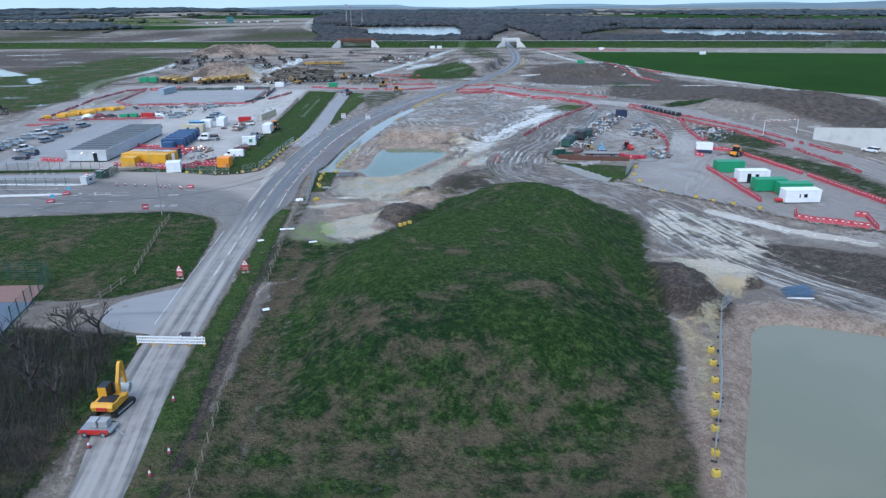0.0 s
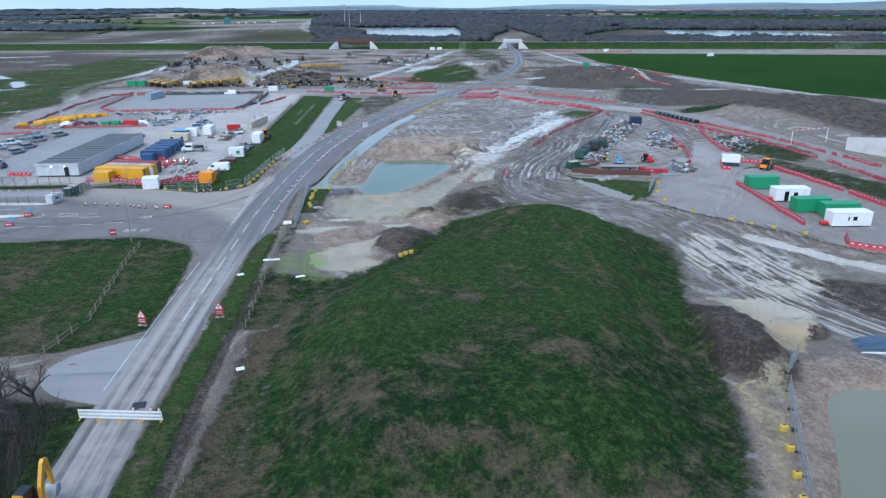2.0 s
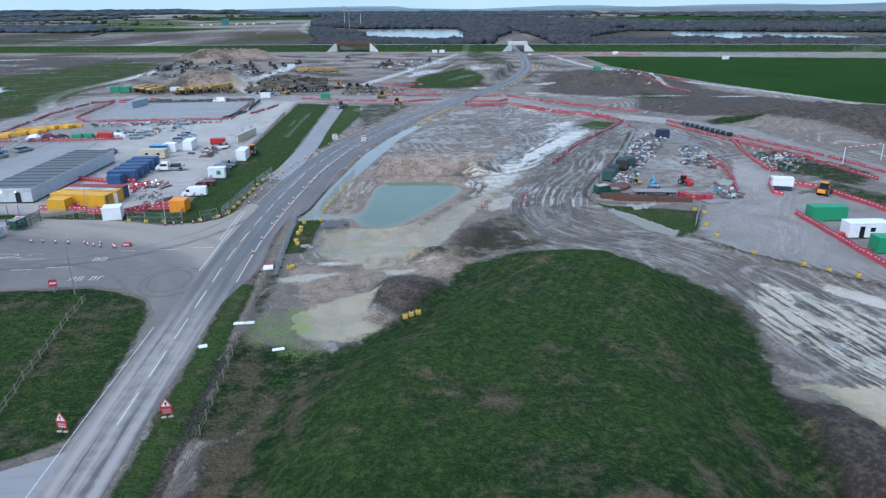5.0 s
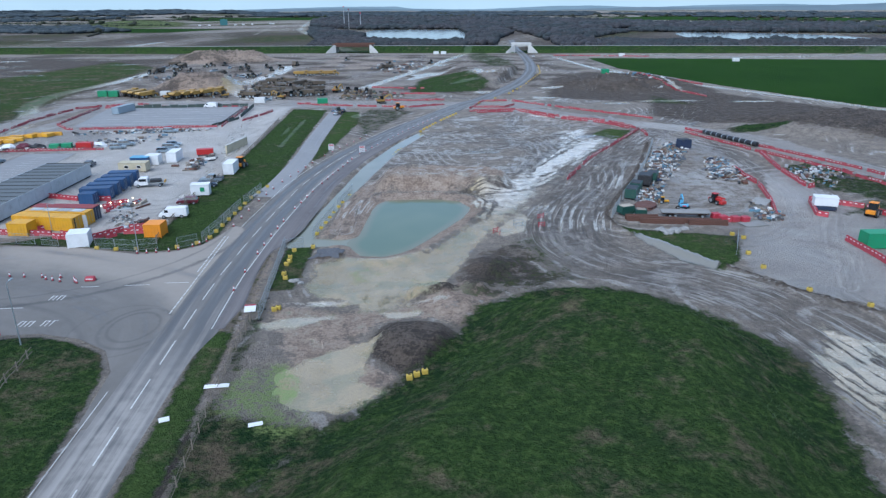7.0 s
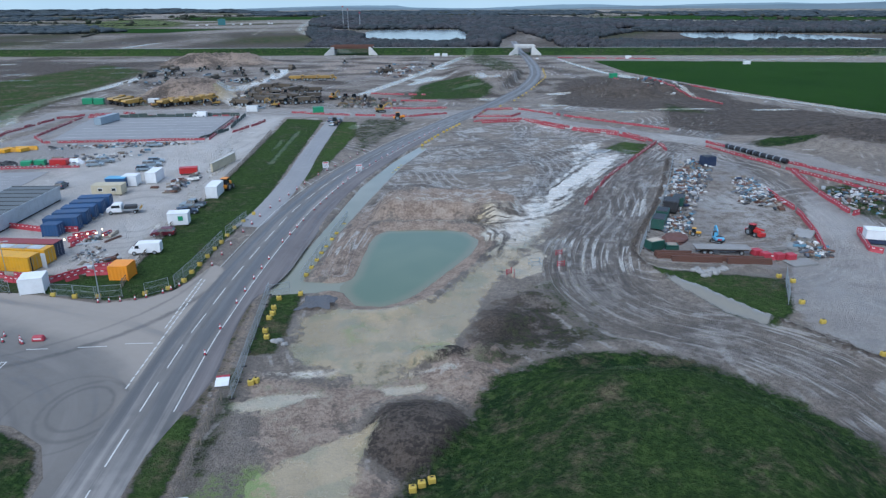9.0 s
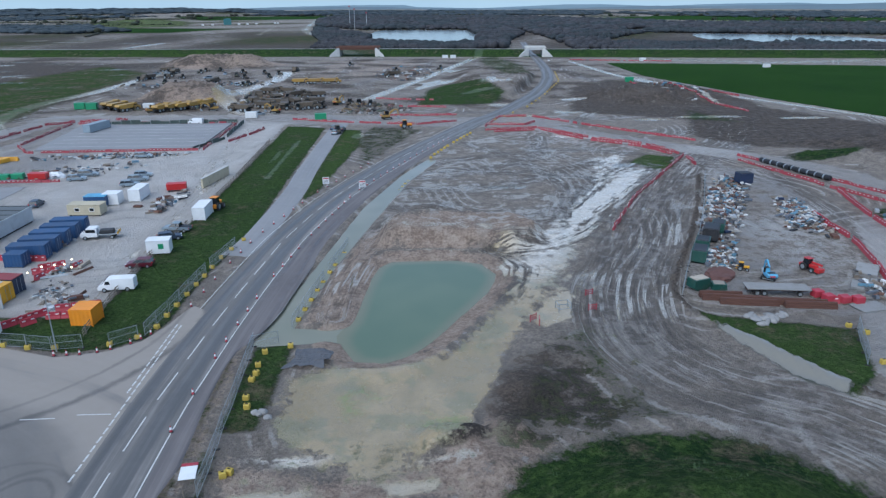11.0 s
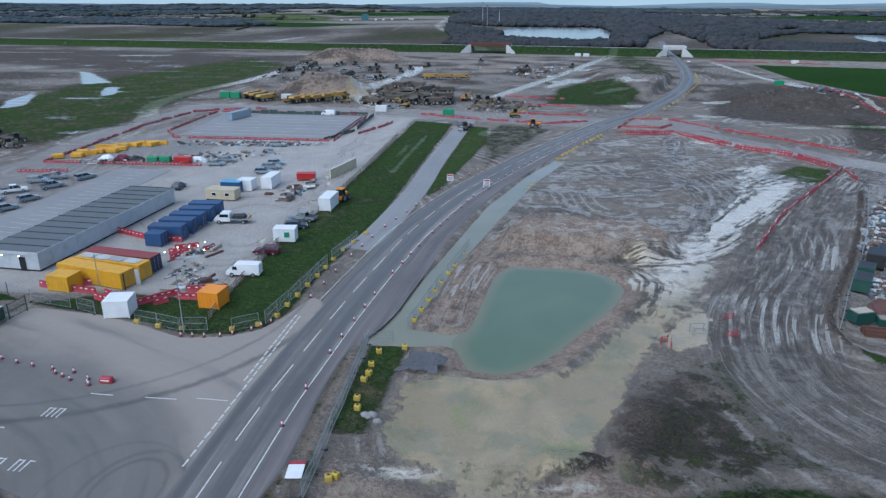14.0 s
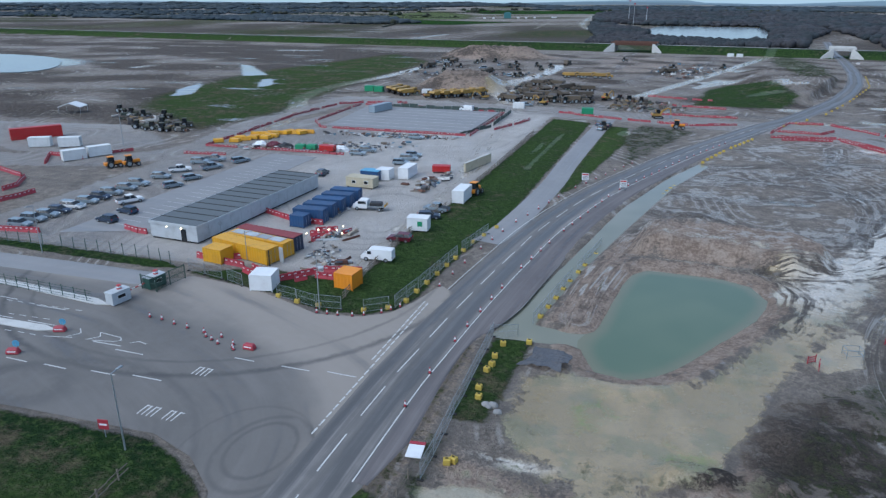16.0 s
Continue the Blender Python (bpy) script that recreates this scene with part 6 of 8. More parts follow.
def tractor(name, label, paintwork, group):
    t = thing(name, label, "tractor", group)
    part("bonnet", bx(nb(), 1.1, 0, 0.9, 1.9, 0.8, 0.75, 0.1), paintwork, t)
    part("cab", bx(nb(), -0.5, 0, 1.3, 1.5, 1.5, 1.4, 0.08, 0, 0.85, 0.9), M_GLASS, t)
    part("cab_roof", bx(nb(), -0.5, 0, 2.7, 1.5, 1.5, 0.15, 0.05), paintwork, t)
    part("rear_box", bx(nb(), -1.6, 0, 0.7, 0.9, 1.6, 0.7, 0.05), paintwork, t)
    part("chassis", bx(nb(), 0, 0, 0.6, 3.4, 0.6, 0.5), M_BLACK, t)
    for x, r in ((-0.8, 0.85), (1.4, 0.55)):
        for y in (-0.85, 0.85):
            wheel(t, x, y, r, 0.45)
    return t


g = "earthmoving plant parked in rows"
dt = dumper("dump_truck", "muddy yellow articulated dump truck parked in a row", M_PLANT, g)
spread(dt, [(-121, 375, 70), (-116.5, 371, 62), (-111.5, 366.5, 55), (-97, 364, 68), (-93.6, 367, 66), (-90.2, 369.5, 60), (-87, 373, 64), (-84, 377, 55), (-56, 458, 5), (-47.5, 458, 3), (-40, 458, 8)])
dx = excavator("tracked_excavator", "muddy yellow tracked excavator parked on the haul road", M_PLANT, 1.0, 0, False, g)
spread(dx, [(-78, 366, 200), (-100.5, 362, 30), (-52, 358, 160), (-29.6, 379, 60), (-8, 338, 20)])
tr2 = tractor("wheeled_tractor", "muddy wheeled tractor parked among plant", M_PLANT_DULL, g)
spread(tr2, [(-48, 365, 20), (-43.5, 364, 15), (-39.2, 366, 10), (-35, 368, 40), (-24, 377, 60), (-20, 376, 30), (-15, 372, 10), (-23.3, 311, 95), (-52.5, 395, 10), (-57, 388, 40), (-46, 402, 200)])
gt = tractor("green_tractor", "dark green tractor in the plant park", paint("tractor_green", (0.070, 0.075, 0.052), 0.6, dirt=0.8), "green tractors")
spread(gt, [(-185, 286, 20), (-178, 284, 30), (-170, 285, 10), (-164, 265, 20), (-158.5, 264, 200), (-153, 263.5, 10), (-148.4, 265, 30), (-152, 273, 40), (-160, 272, 15), (-194, 290, 0)])
dk = dumper("muddy_dumper", "dark mud-caked dump truck among stacked plant", M_PLANT_DULL, "idle plant by the haul road")
spread(dk, [(-66 + 8 * (i % 4) + random.uniform(-3, 3), 366 + 17 * (i // 4) + random.uniform(-5, 5), random.uniform(0, 360)) for i in range(14)])
mb = tractor("backhoe_loader", "orange wheeled backhoe parked by the haul route", M_ORANGE, "machines on the yard")
spread(mb, [(-40.6, 224.5, 80), (-1, 319, 10), (88.4, 173, 40)])
bl = excavator("mini_excavator", "light blue small excavator on the yard", M_SKYBLUE, 0.8, -60, False, "machines on the yard")
bl.matrix_basis = on(54.4, 180.4, 140) @ Matrix.Scale(0.66, 4)
rd = tractor("telehandler", "bright red telehandler on wide tyres", M_RED_PAINT, "machines on the yard")
part("lift_arm", bx(nb(), 0.6, 0.45, 1.7, 4.4, 0.4, 0.4, 0.05), M_RED_PAINT, rd)
part("pallet_load", bx(nb(), 2.6, 0, 0.4, 1.2, 1.8, 0.9, 0.08), M_RED_PAINT, rd)
rd.matrix_basis = on(62.4, 183.4, -70) @ Matrix.Scale(0.72, 4)
yd = tractor("site_dumper", "small yellow site dumper standing alone", M_YELLOW, "machines on the yard")
yd.matrix_basis = on(52.0, 184.2, -20) @ Matrix.Scale(0.5, 4)


# ---- barriers, cones, blocks ----
def barrier_shape(bm, m=None):
    """A water-filled plastic barrier two metres long, wide at the foot, with a hand slot at the top."""
    n0 = len(bm.verts)
    prism(bm, [(-0.24, 0), (-0.24, 0.12), (-0.13, 0.4), (-0.09, 0.98), (0.09, 0.98), (0.13, 0.4), (0.24, 0.12), (0.24, 0)], -0.96, 0.96)
    for y in (-0.5, 0.5):
        bx(bm, 0, y, 0.98, 0.14, 0.3, 0.06)
    if m is not None:
        bm.verts.ensure_lookup_table()
        bmesh.ops.transform(bm, matrix=m, verts=bm.verts[n0:])
    return bm


barrier = thing("plastic_barrier", "red water-filled plastic barrier in a linked line", "barrier", "red plastic barriers")
part("body", barrier_shape(nb()), M_RED, barrier)
for y in (-0.55, 0.55):
    part("reflector", bx(nb(), 0, y, 0.62, 0.26, 0.42, 0.16), M_WHITE, barrier, "white reflective panel")


def posts_along(line, step):
    out = []
    for (ax, ay), (bx_, by_) in zip(line, line[1:]):
        size = math.hypot(bx_ - ax, by_ - ay)
        turn = math.degrees(math.atan2(by_ - ay, bx_ - ax)) - 90
        for k in range(max(1, int(size / step))):
            s = (k + 0.5) * step / size
            if s < 1:
                out.append((ax + (bx_ - ax) * s, ay + (by_ - ay) * s, turn + random.uniform(-2, 2)))
    return out


near_lines = [
    [(74.6, 159.7), (72.8, 128.7)], [(78.5, 175), (82.2, 184), (90, 177.2), (94.5, 150), (96.9, 126), (97, 112)], [(76.1, 122.5), (73.7, 118), (84.5, 110.5), (87.4, 118), (84.5, 119.4)],
    [(79.8, 212.1), (78.3, 197), (74.5, 184.6), (69.2, 172)], [(95.7, 229.6), (90.2, 209), (87.8, 193.5), (90.8, 195)], [(72.6 - 145.2, 174.4), (-61.1, 172.6), (-55, 169.9)], [(-52.5, 170.4), (-50.4, 172.8), (-46.4, 173.2)],
    [(-114.8, 174.3), (-106.5, 175.8)], [(-94.2, 182.3), (-90.3, 181.3), (-87.5, 181.2)], [(-131.1, 187.9), (-130.2, 197.4)], [(-156.6, 209.3), (-143.5, 204.9), (-138.7, 198.5), (-138.1, 193.8)], [(-151.3, 217.5), (-158.2, 225.6), (-145, 224.6)],
    [(-62, 171.4), (-57.8, 169.8), (-54.7, 169.9), (-50.3, 175.3), (-43.6, 177)], [(-75.6, 199.2), (-67.3, 195.9), (-61, 195.8)], [(-68.9, 174.4), (-64.5, 176.6)], [(-58.8, 186.8), (-57.6, 190)], [(-60.6, 189.6), (-55, 191.5), (-54, 194.5)], [(-60.5, 191.4), (-57, 193.4)], [(59, 171.4), (61.5, 170.8)], [(81.9, 183), (77.9, 173.8), (79.7, 172.2)],
]
spots = [s for l in near_lines for s in posts_along(l, 2.0)]
for i, (x, y, rz) in enumerate(spots):
    m = pose(x, y, height(x, y), 0, 0, rz)
    if i == 0:
        barrier.matrix_basis = m
    else:
        copy_thing(barrier, m)

far_lines = [
    [(-126.9, 249.4), (-127.6, 265.3), (-130.5, 303.6), (-127.8, 333.4), (-119.2, 341.2), (-100, 346)], [(-126.9, 249.4), (-84.2, 250.8)], [(-126.1, 238.7), (-112.6, 241)], [(-110, 285.6), (-60.4, 286.6), (-61, 334), (-119.4, 336.3), (-117.6, 296), (-110, 285.6)],
    [(-42.4, 340.1), (-25.3, 333.4), (2.5, 325.9), (19, 333)], [(25.4, 312.8), (43.6, 315.6), (57.1, 296), (70.6, 284.7), (76.3, 269.7)], [(76.1, 269.7), (48.2, 227), (36.6, 204)], [(28, 309.5), (44, 312.4), (54.4, 294), (68.4, 282), (73.8, 269)], [(28, 324), (40, 322), (46, 330)], [(26.2, 320.1), (33.9, 341.4), (46, 341.2), (60, 322), (88, 290)],
    [(75.9, 267.5), (74.6, 257)], [(88, 262), (96, 233), (104.5, 207.7), (108, 180), (109, 150)], [(90, 270), (100, 240), (111, 208), (117, 172)], [(-10, 347), (20, 346)], [(-8, 372), (16, 366)], [(-14, 395), (12, 388)], [(118, 452), (120, 400), (128, 368), (132, 345)], [(128, 440), (140, 420), (150, 390)],
    [(-151, 222), (-140.5, 239.2)], [(-56, 299), (-52, 310), (-49, 322)], [(120, 600), (160, 588), (190, 580)],
]
bm, panes = nb(), nb()
for l in far_lines:
    for x, y, rz in posts_along(l, 2.02):
        if random.random() < 0.04:
            continue
        for o in (-0.5, 0.5):
            n0 = len(panes.verts)
            bx(panes, 0, o, 0.42, 0.3, 0.4, 0.16)
            panes.verts.ensure_lookup_table()
            bmesh.ops.transform(panes, matrix=pose(x, y, height(x, y), 0, 0, rz), verts=panes.verts[n0:])
        barrier_shape(bm, pose(x, y, height(x, y), 0, 0, rz) @ Matrix.Diagonal((0.85, 1, random.uniform(0.62, 0.85), 1)) @ pose(random.uniform(-0.2, 0.2), 0, 0, 0, 0, random.uniform(-9, 9)))
far_barriers = part("barrier_line", bm, paint("dusty_red_plastic", (0.30, 0.036, 0.050), 0.6, dirt=0.6, grime=(0.34, 0.20, 0.20), scale=2.5), None)
part("reflectors", panes, M_CONCRETE, far_barriers, "dull white reflective panels")
tagged(far_barriers, "long lines of red plastic barriers along the site roads", "barrier", kind="stuff")

block = thing("ballast_block", "chunky yellow fence ballast block with lifting eye", "ballast block", "yellow ballast blocks")
M_BALLAST = paint("ballast_yellow", (0.50, 0.36, 0.06), 0.6, dirt=0.5, grime=(0.25, 0.2, 0.1))
part("body", bx(bx(nb(), 0, 0, 0.1, 0.7, 0.58, 0.5, 0.05, 0, 0.94, 0.94), 0, 0, 0, 0.62, 0.5, 0.11), M_BALLAST, block)
part("lifting_eye", bx(nb(), 0, 0, 0.58, 0.3, 0.06, 0.12), M_BLACK, block)
channel_line = [(-16.2, 169.2), (-15.9, 172.7), (-15.4, 176), (-14.9, 179.6), (-14.6, 183), (-13.9, 186.7), (-13.3, 190), (-12.3, 196.2), (-11.3, 203.2), (-10, 210), (-8.6, 216.5), (-6.1, 227.1), (-3.2, 238.3), (0, 250.6), (5.2, 270.3), (12.8, 290.9), (21.6, 310.9)]
verge_line = [(-51.8, 164.9), (-48.4, 164.1), (-44.9, 163.7), (-38.6, 164.5), (-35.8, 166.2), (-34.3, 169), (-34.1, 172.5), (-33.8, 175.9), (-33.5, 179.6), (-33.2, 183.3), (-32.9, 186.8), (-32.7, 190.4), (-32.4, 195), (-31.6, 199), (-30.6, 204)]
blocks = [(x, y, random.uniform(-25, 25)) for x, y in verge_line]
blocks += [(x, y, random.uniform(-25, 25)) for x, y in ((-18.7, 161.1), (-15.8, 162.4), (-18.9, 157.9), (-18.7, 155.9), (-18.9, 154.4), (-18.8, 150.9), (-18.3, 149), (-18.1, 137.9), (-17.6, 138.3), (0.3, 119.2), (-0.5, 118.7), (1.2, 119.6))]
blocks += posts_along(channel_line[:9], 3.3)[:14] + posts_along(channel_line[8:14], 2.8) + posts_along(channel_line[13:], 3.2)
blocks += [(x, y, 0) for x, y in ((35.6, 69), (34.4, 65.8), (33, 62.2), (31.8, 59.2), (30.3, 56.2), (29.2, 53.6), (27.6, 50), (26.4, 47.2), (60.5, 132.6), (63.2, 130.4), (66.4, 128.2), (70, 124.6), (56, 139), (54, 148), (54.6, 154), (57.5, 161.5), (56.6, 163.8))]
blocks += posts_along([(29, 330), (47, 361), (62, 400), (82, 460), (92, 520)], 9.0)
spread(block, blocks)

cone = thing("traffic_cone", "small red traffic cone with white sleeve", "traffic cone", "traffic cones")
part("base", bx(nb(), 0, 0, 0, 0.42, 0.42, 0.06, 0.02), M_BLACK, cone)
part("body", rod(nb(), (0, 0, 0.05), (0, 0, 0.76), 0.16, 10, 0.035), M_RED, cone)
part("sleeve", rod(nb(), (0, 0, 0.32), (0, 0, 0.58), 0.118, 10, 0.078), M_WHITE, cone)
cones = [(-64.2, 153.8, 0), (-62.2, 153.7, 0), (-59.8, 153.1, 0), (-57.5, 152.7, 0), (-54.7, 152.3, 0), (-53.8, 151.5, 0), (-52.6, 151, 0), (-51.3, 150.4, 0), (-51.9, 152, 0), (-49, 150.1, 0), (-49.4, 150.8, 0), (-48.6, 149.7, 0)]
cones += posts_along([(-25, 143), (-24.9, 150), (-24.6, 158), (-24, 167), (-22.4, 184), (-19.2, 204), (-12.6, 236), (1, 273), (14, 303)], 4.3)
cones += posts_along([(-45, 161.9), (-40, 162.2), (-36.5, 164), (-33.2, 169)], 1.5) + posts_along([(-31.9, 173), (-30.6, 190), (-28.6, 206), (-22, 234), (-10, 268)], 5.0)
cones += [(-27.4, 76.4, 0), (-25.6, 76.2, 0), (-24.8, 76.1, 0), (-24.1, 62.5, 0), (-29.5, 55, 0), (-22.5, 50.5, 0), (-21.8, 53.6, 0)]
for i, (x, y, rz) in enumerate(cones):
    m = pose(x, y, 0.06, 0, 0, rz)
    if i == 0:
        cone.matrix_basis = m
    else:
        copy_thing(cone, m)


# ---- fences ----
def fence(name, label, line, step, tall, post_mat, rail_mat, rails, post=0.1, rail=0.05, wires=0):
    """Posts with rails between them, each a piece of its own."""
    t = thing(name, label, "fence")
    pme, wme = nb(), nb()
    bx(pme, 0, 0, -0.3, post, post, tall + 0.35)
    post_me, rail_me = bpy.data.meshes.new("post"), bpy.data.meshes.new("rail")
    pme.to_mesh(post_me), pme.free()
    bx(wme, 0, 0, -rail, rail * 0.7, step, rail * 2)
    wme.to_mesh(rail_me), wme.free()
    post_me.materials.append(post_mat), rail_me.materials.append(rail_mat)
    for x, y, rz in posts_along(line, step):
        z = height(x, y)
        ob = new("post", post_me)
        ob.matrix_world, ob.parent = pose(x, y, z, 0, random.uniform(-2, 2), rz), t
        for k in range(rails):
            ob = new("rail", rail_me)
            ob.matrix_world, ob.parent = pose(x, y, z + tall * (k + 0.55) / rails, 0, 0, rz), t
    return t


fence("timber_fence", "weathered timber post and rail fence along the compound", [(-43, 167), (-43.9, 177), (-44.6, 195), (-43.2, 216), (-42.6, 250), (-43, 300)], 2.4, 1.2, M_TIMBER, M_TIMBER, 3, 0.13, 0.07)
fence("verge_fence", "pale timber post and rail fence at the foot of the mound", [(-18.1, 46), (-19.3, 64), (-19.9, 86), (-20.8, 118), (-20.6, 138)], 2.6, 1.1, M_TIMBER, M_TIMBER, 2, 0.1, 0.035)
fence("paddock_fence", "weathered timber fence across the rough grass", [(-42.5, 88.5), (-40.6, 97.8), (-42.1, 107.8), (-44.1, 123), (-44.4, 130)], 2.5, 1.1, M_TIMBER, M_TIMBER, 2, 0.12, 0.06)
fence("green_mesh_fence", "dark green mesh security fence beside the car park", [(-112, 170.2), (-98, 170.8), (-78, 171.2), (-71.6, 169.5)], 2.5, 2.2, M_DKGREEN, M_STEEL, 4, 0.08, 0.02)
fence("lane_fence", "dark green steel fence between the access lanes", [(-110, 156.2), (-92.4, 155.8), (-73.4, 155)], 2.2, 1.9, M_DKGREEN, M_DKGREEN, 5, 0.07, 0.025)
fence("yard_fence", "green steel security fence round a small yard", [(-48.6, 73), (-49.4, 80), (-50.8, 90), (-52.5, 97.5), (-75, 98.5)], 2.4, 3.0, M_DKGREEN, M_DKGREEN, 8, 0.1, 0.03)
slab("yard_slab_court", [(-49.6, 72), (-50.2, 80), (-51.2, 88.9), (-76, 89.4), (-76, 72)], 0.22, 0.3, paint("faded_blue_surface", (0.085, 0.115, 0.155), 0.8, dirt=0.4, scale=0.3), "faded slate-blue surface of a small fenced court", "pavement")
slab("yard_slab", [(-51.3, 89), (-52.2, 95), (-76, 95.6), (-76, 89.5)], 0.22, 0.3, paint("faded_red_surface", (0.20, 0.115, 0.095), 0.8, dirt=0.4, scale=0.3), "faded reddish surface of a small fenced yard", "pavement")

heras = thing("mesh_fence_panel", "galvanised temporary mesh fence panel on block feet", "fence panel", "temporary fence panels")
fm = nb()
for y in (-1.72, 1.72):
    bx(fm, 0, y, 0.05, 0.045, 0.045, 1.95)
for z in (0.2, 1.1, 1.96):
    bx(fm, 0, 0, z, 0.04, 3.45, 0.04)
part("frame", fm, M_STEEL, heras)
fm = nb()
for k in range(23):
    bx(fm, 0, -1.65 + 0.15 * k, 0.22, 0.012, 0.012, 1.72)
part("mesh", fm, M_STEEL, heras)
for y in (-1.72, 1.72):
    part("foot", bx(nb(), 0, y, 0, 0.6, 0.24, 0.14, 0.03), M_RUBBER, heras)
panels = posts_along([(-19.5, 135), (-20.4, 163.2)], 3.5) + posts_along([(-20.2, 163.6), (-16.3, 165.2)], 2.0)[:1] + posts_along([(-16.6, 168.6), (-15.8, 176), (-13.9, 189), (-11.6, 204)], 3.5) + posts_along([(-52, 164.9), (-45, 163.4), (-38.4, 164), (-35, 166.6), (-34.2, 174), (-32.8, 190), (-30.8, 203)], 3.5)
panels += posts_along([(-70, 169), (-62, 167.6), (-57.4, 166)], 3.5) + posts_along([(27, 49), (32.2, 59), (36.6, 69), (40.6, 77.5), (43.8, 81)], 3.5) + posts_along([(38.5, 174.5), (44, 186), (51, 199), (60, 218), (72, 246)], 3.5) + posts_along([(52.5, 153.6), (58.2, 165)], 3.5)
spread(heras, panels)


# ---- signs, lamps, gate ----
def road_sign(x, y, rz):
    t = thing("roadworks_sign", "white and red warning triangle over a red plate on a frame", "road sign", "roadworks signs")
    for sx in (-0.35, 0.35):
        part("leg", rod(nb(), (sx, 0.25, 0), (sx * 0.6, 0, 1.1), 0.03), M_STEEL, t)
    p = part("plate", bx(nb(), 0, 0, 0.35, 1.05, 0.05, 0.75, 0.02), M_RED_PAINT, t, "red plate with pale bars")
    for k in range(2):
        part("bar", bx(nb(), 0, -0.032, 0.5 + 0.26 * k, 0.75, 0.012, 0.14), M_TARP, p)
    tri = part("triangle", prism(nb(), [(-0.62, 1.12), (0.62, 1.12), (0, 2.2)], -0.03, 0.02), M_RED_PAINT, t)
    part("face", prism(nb(), [(-0.45, 1.22), (0.45, 1.22), (0, 2.0)], -0.045, 0.0), M_WHITE, tri)
    part("symbol", bx(bx(nb(), 0, -0.05, 1.3, 0.09, 0.012, 0.42), 0, -0.05, 1.5, 0.24, 0.012, 0.09), M_BLACK, tri)
    for sx in (-0.3, 0.35):
        part("sandbag", bx(nb(), sx, -0.1, 0, 0.5, 0.3, 0.14, 0.05), M_CARD, t)
    t.matrix_basis = on(x, y, rz)
    return t



def site_board(x, y, rz):
    t = thing("site_board", "white site notice board with red band on two legs", "road sign", "site boards")
    for sx in (-0.5, 0.5):
        part("leg", bx(nb(), sx, 0.05, 0, 0.08, 0.08, 2.0), M_STEEL, t)
        part("foot", bx(nb(), sx, 0.05, 0, 0.2, 0.9, 0.1, 0.02), M_RUBBER, t)
    b = part("board", bx(nb(), 0, 0, 0.7, 1.5, 0.05, 1.6, 0.02), M_WHITE, t)
    part("band", bx(nb(), 0, -0.035, 1.85, 1.3, 0.012, 0.3), M_RED_PAINT, b)
    for k in range(3):
        part("bar", bx(nb(), 0, -0.035, 0.9 + 0.28 * k, 1.1, 0.012, 0.1), M_BLACK, b)
    t.matrix_basis = on(x, y, rz, 0.03)


site_board(-19.8, 241.5, 10), site_board(-11.2, 238.0, 14)
road_sign(-33.4, 96.6, -12), road_sign(-24.2, 98.4, 8)


def lamp_post(x, y, tall, rz, drum=False):
    t = thing("lamp_post", "tall thin grey steel lamp post", "lamp post", "lamp posts")
    part("pole", rod(nb(), (0, 0, -0.3), (0, 0, tall), 0.09, 8, 0.05), M_STEEL, t)
    part("arm", rod(nb(), (0, 0, tall), (0.8, 0, tall + 0.1), 0.04), M_STEEL, t)
    part("lamp_head", bx(nb(), 1.0, 0, tall + 0.02, 0.7, 0.26, 0.14, 0.04), M_STEEL, t)
    t.matrix_basis = on(x, y, rz)


lamp_post(-46.8, 130.3, 8, 90), lamp_post(-44.5, 163.2, 7.5, 200), lamp_post(-98, 168, 8, 270), lamp_post(-64, 175.6, 5, 0), lamp_post(-150, 243, 10, 0)

stop = thing("stop_board", "tilted red and white stop board on a post", "road sign")
part("post", rod(nb(), (0, 0, 0), (0, 0, 1.1), 0.04), M_STEEL, stop)
part("board", bx(nb(), 0, -0.05, 0.9, 1.1, 0.05, 1.1, 0.02, 0), M_RED, stop)
part("bar", bx(nb(), 0, -0.08, 1.35, 0.8, 0.02, 0.2), M_WHITE, stop)
stop.matrix_basis = on(-50.1, 131.4, 10)
for x, y, rz in ((-72.1, 147.0, 20), (-72.6, 140.8, 20), (-47, 150.6, 0)):
    k = thing("keep_left_bollard", "low red barrier island with blue arrow sign", "bollard", "lane bollards")
    part("body", bx(nb(), 0, 0, 0, 1.6, 0.9, 0.7, 0.12, 0, 0.8, 0.7), M_RED, k)
    part("reflector", bx(nb(), 0, -0.37, 0.25, 1.0, 0.04, 0.2), M_WHITE, k)
    if x < -60:
        s = part("sign_disc", rod(nb(), (0.5, -0.03, 1.3), (0.5, 0.03, 1.3), 0.42, 14), M_SKYBLUE, k)
        part("sign_post", rod(nb(), (0.5, 0, 0.5), (0.5, 0, 1.3), 0.04), M_STEEL, k)
    k.matrix_basis = pose(x, y, 0.045, 0, 0, rz)
isl = slab("kerb_island", [(-110, 146.2), (-110, 145.2), (-75, 146.1), (-72.6, 147), (-75, 147.6)], 0.17, 0.3, M_CONCRETE, "narrow pale kerbed island between the access lanes", "kerb")
slab("kerb_island", [(-110, 157.4), (-110, 156.3), (-90, 155.9), (-74, 154.6), (-72, 155.1), (-75, 156.2), (-90, 157.2)], 0.17, 0.3, M_CONCRETE, "long pale kerbed island under the lane fence", "kerb")
slab("lane", [(-112, 165.6), (-112, 158.6), (-90, 158.4), (-73, 158.2), (-72, 166.8), (-90, 166.4)], 0.03, 0.2, M_STRIP, "pale concrete entry lanes beside the barrier gate", "road")
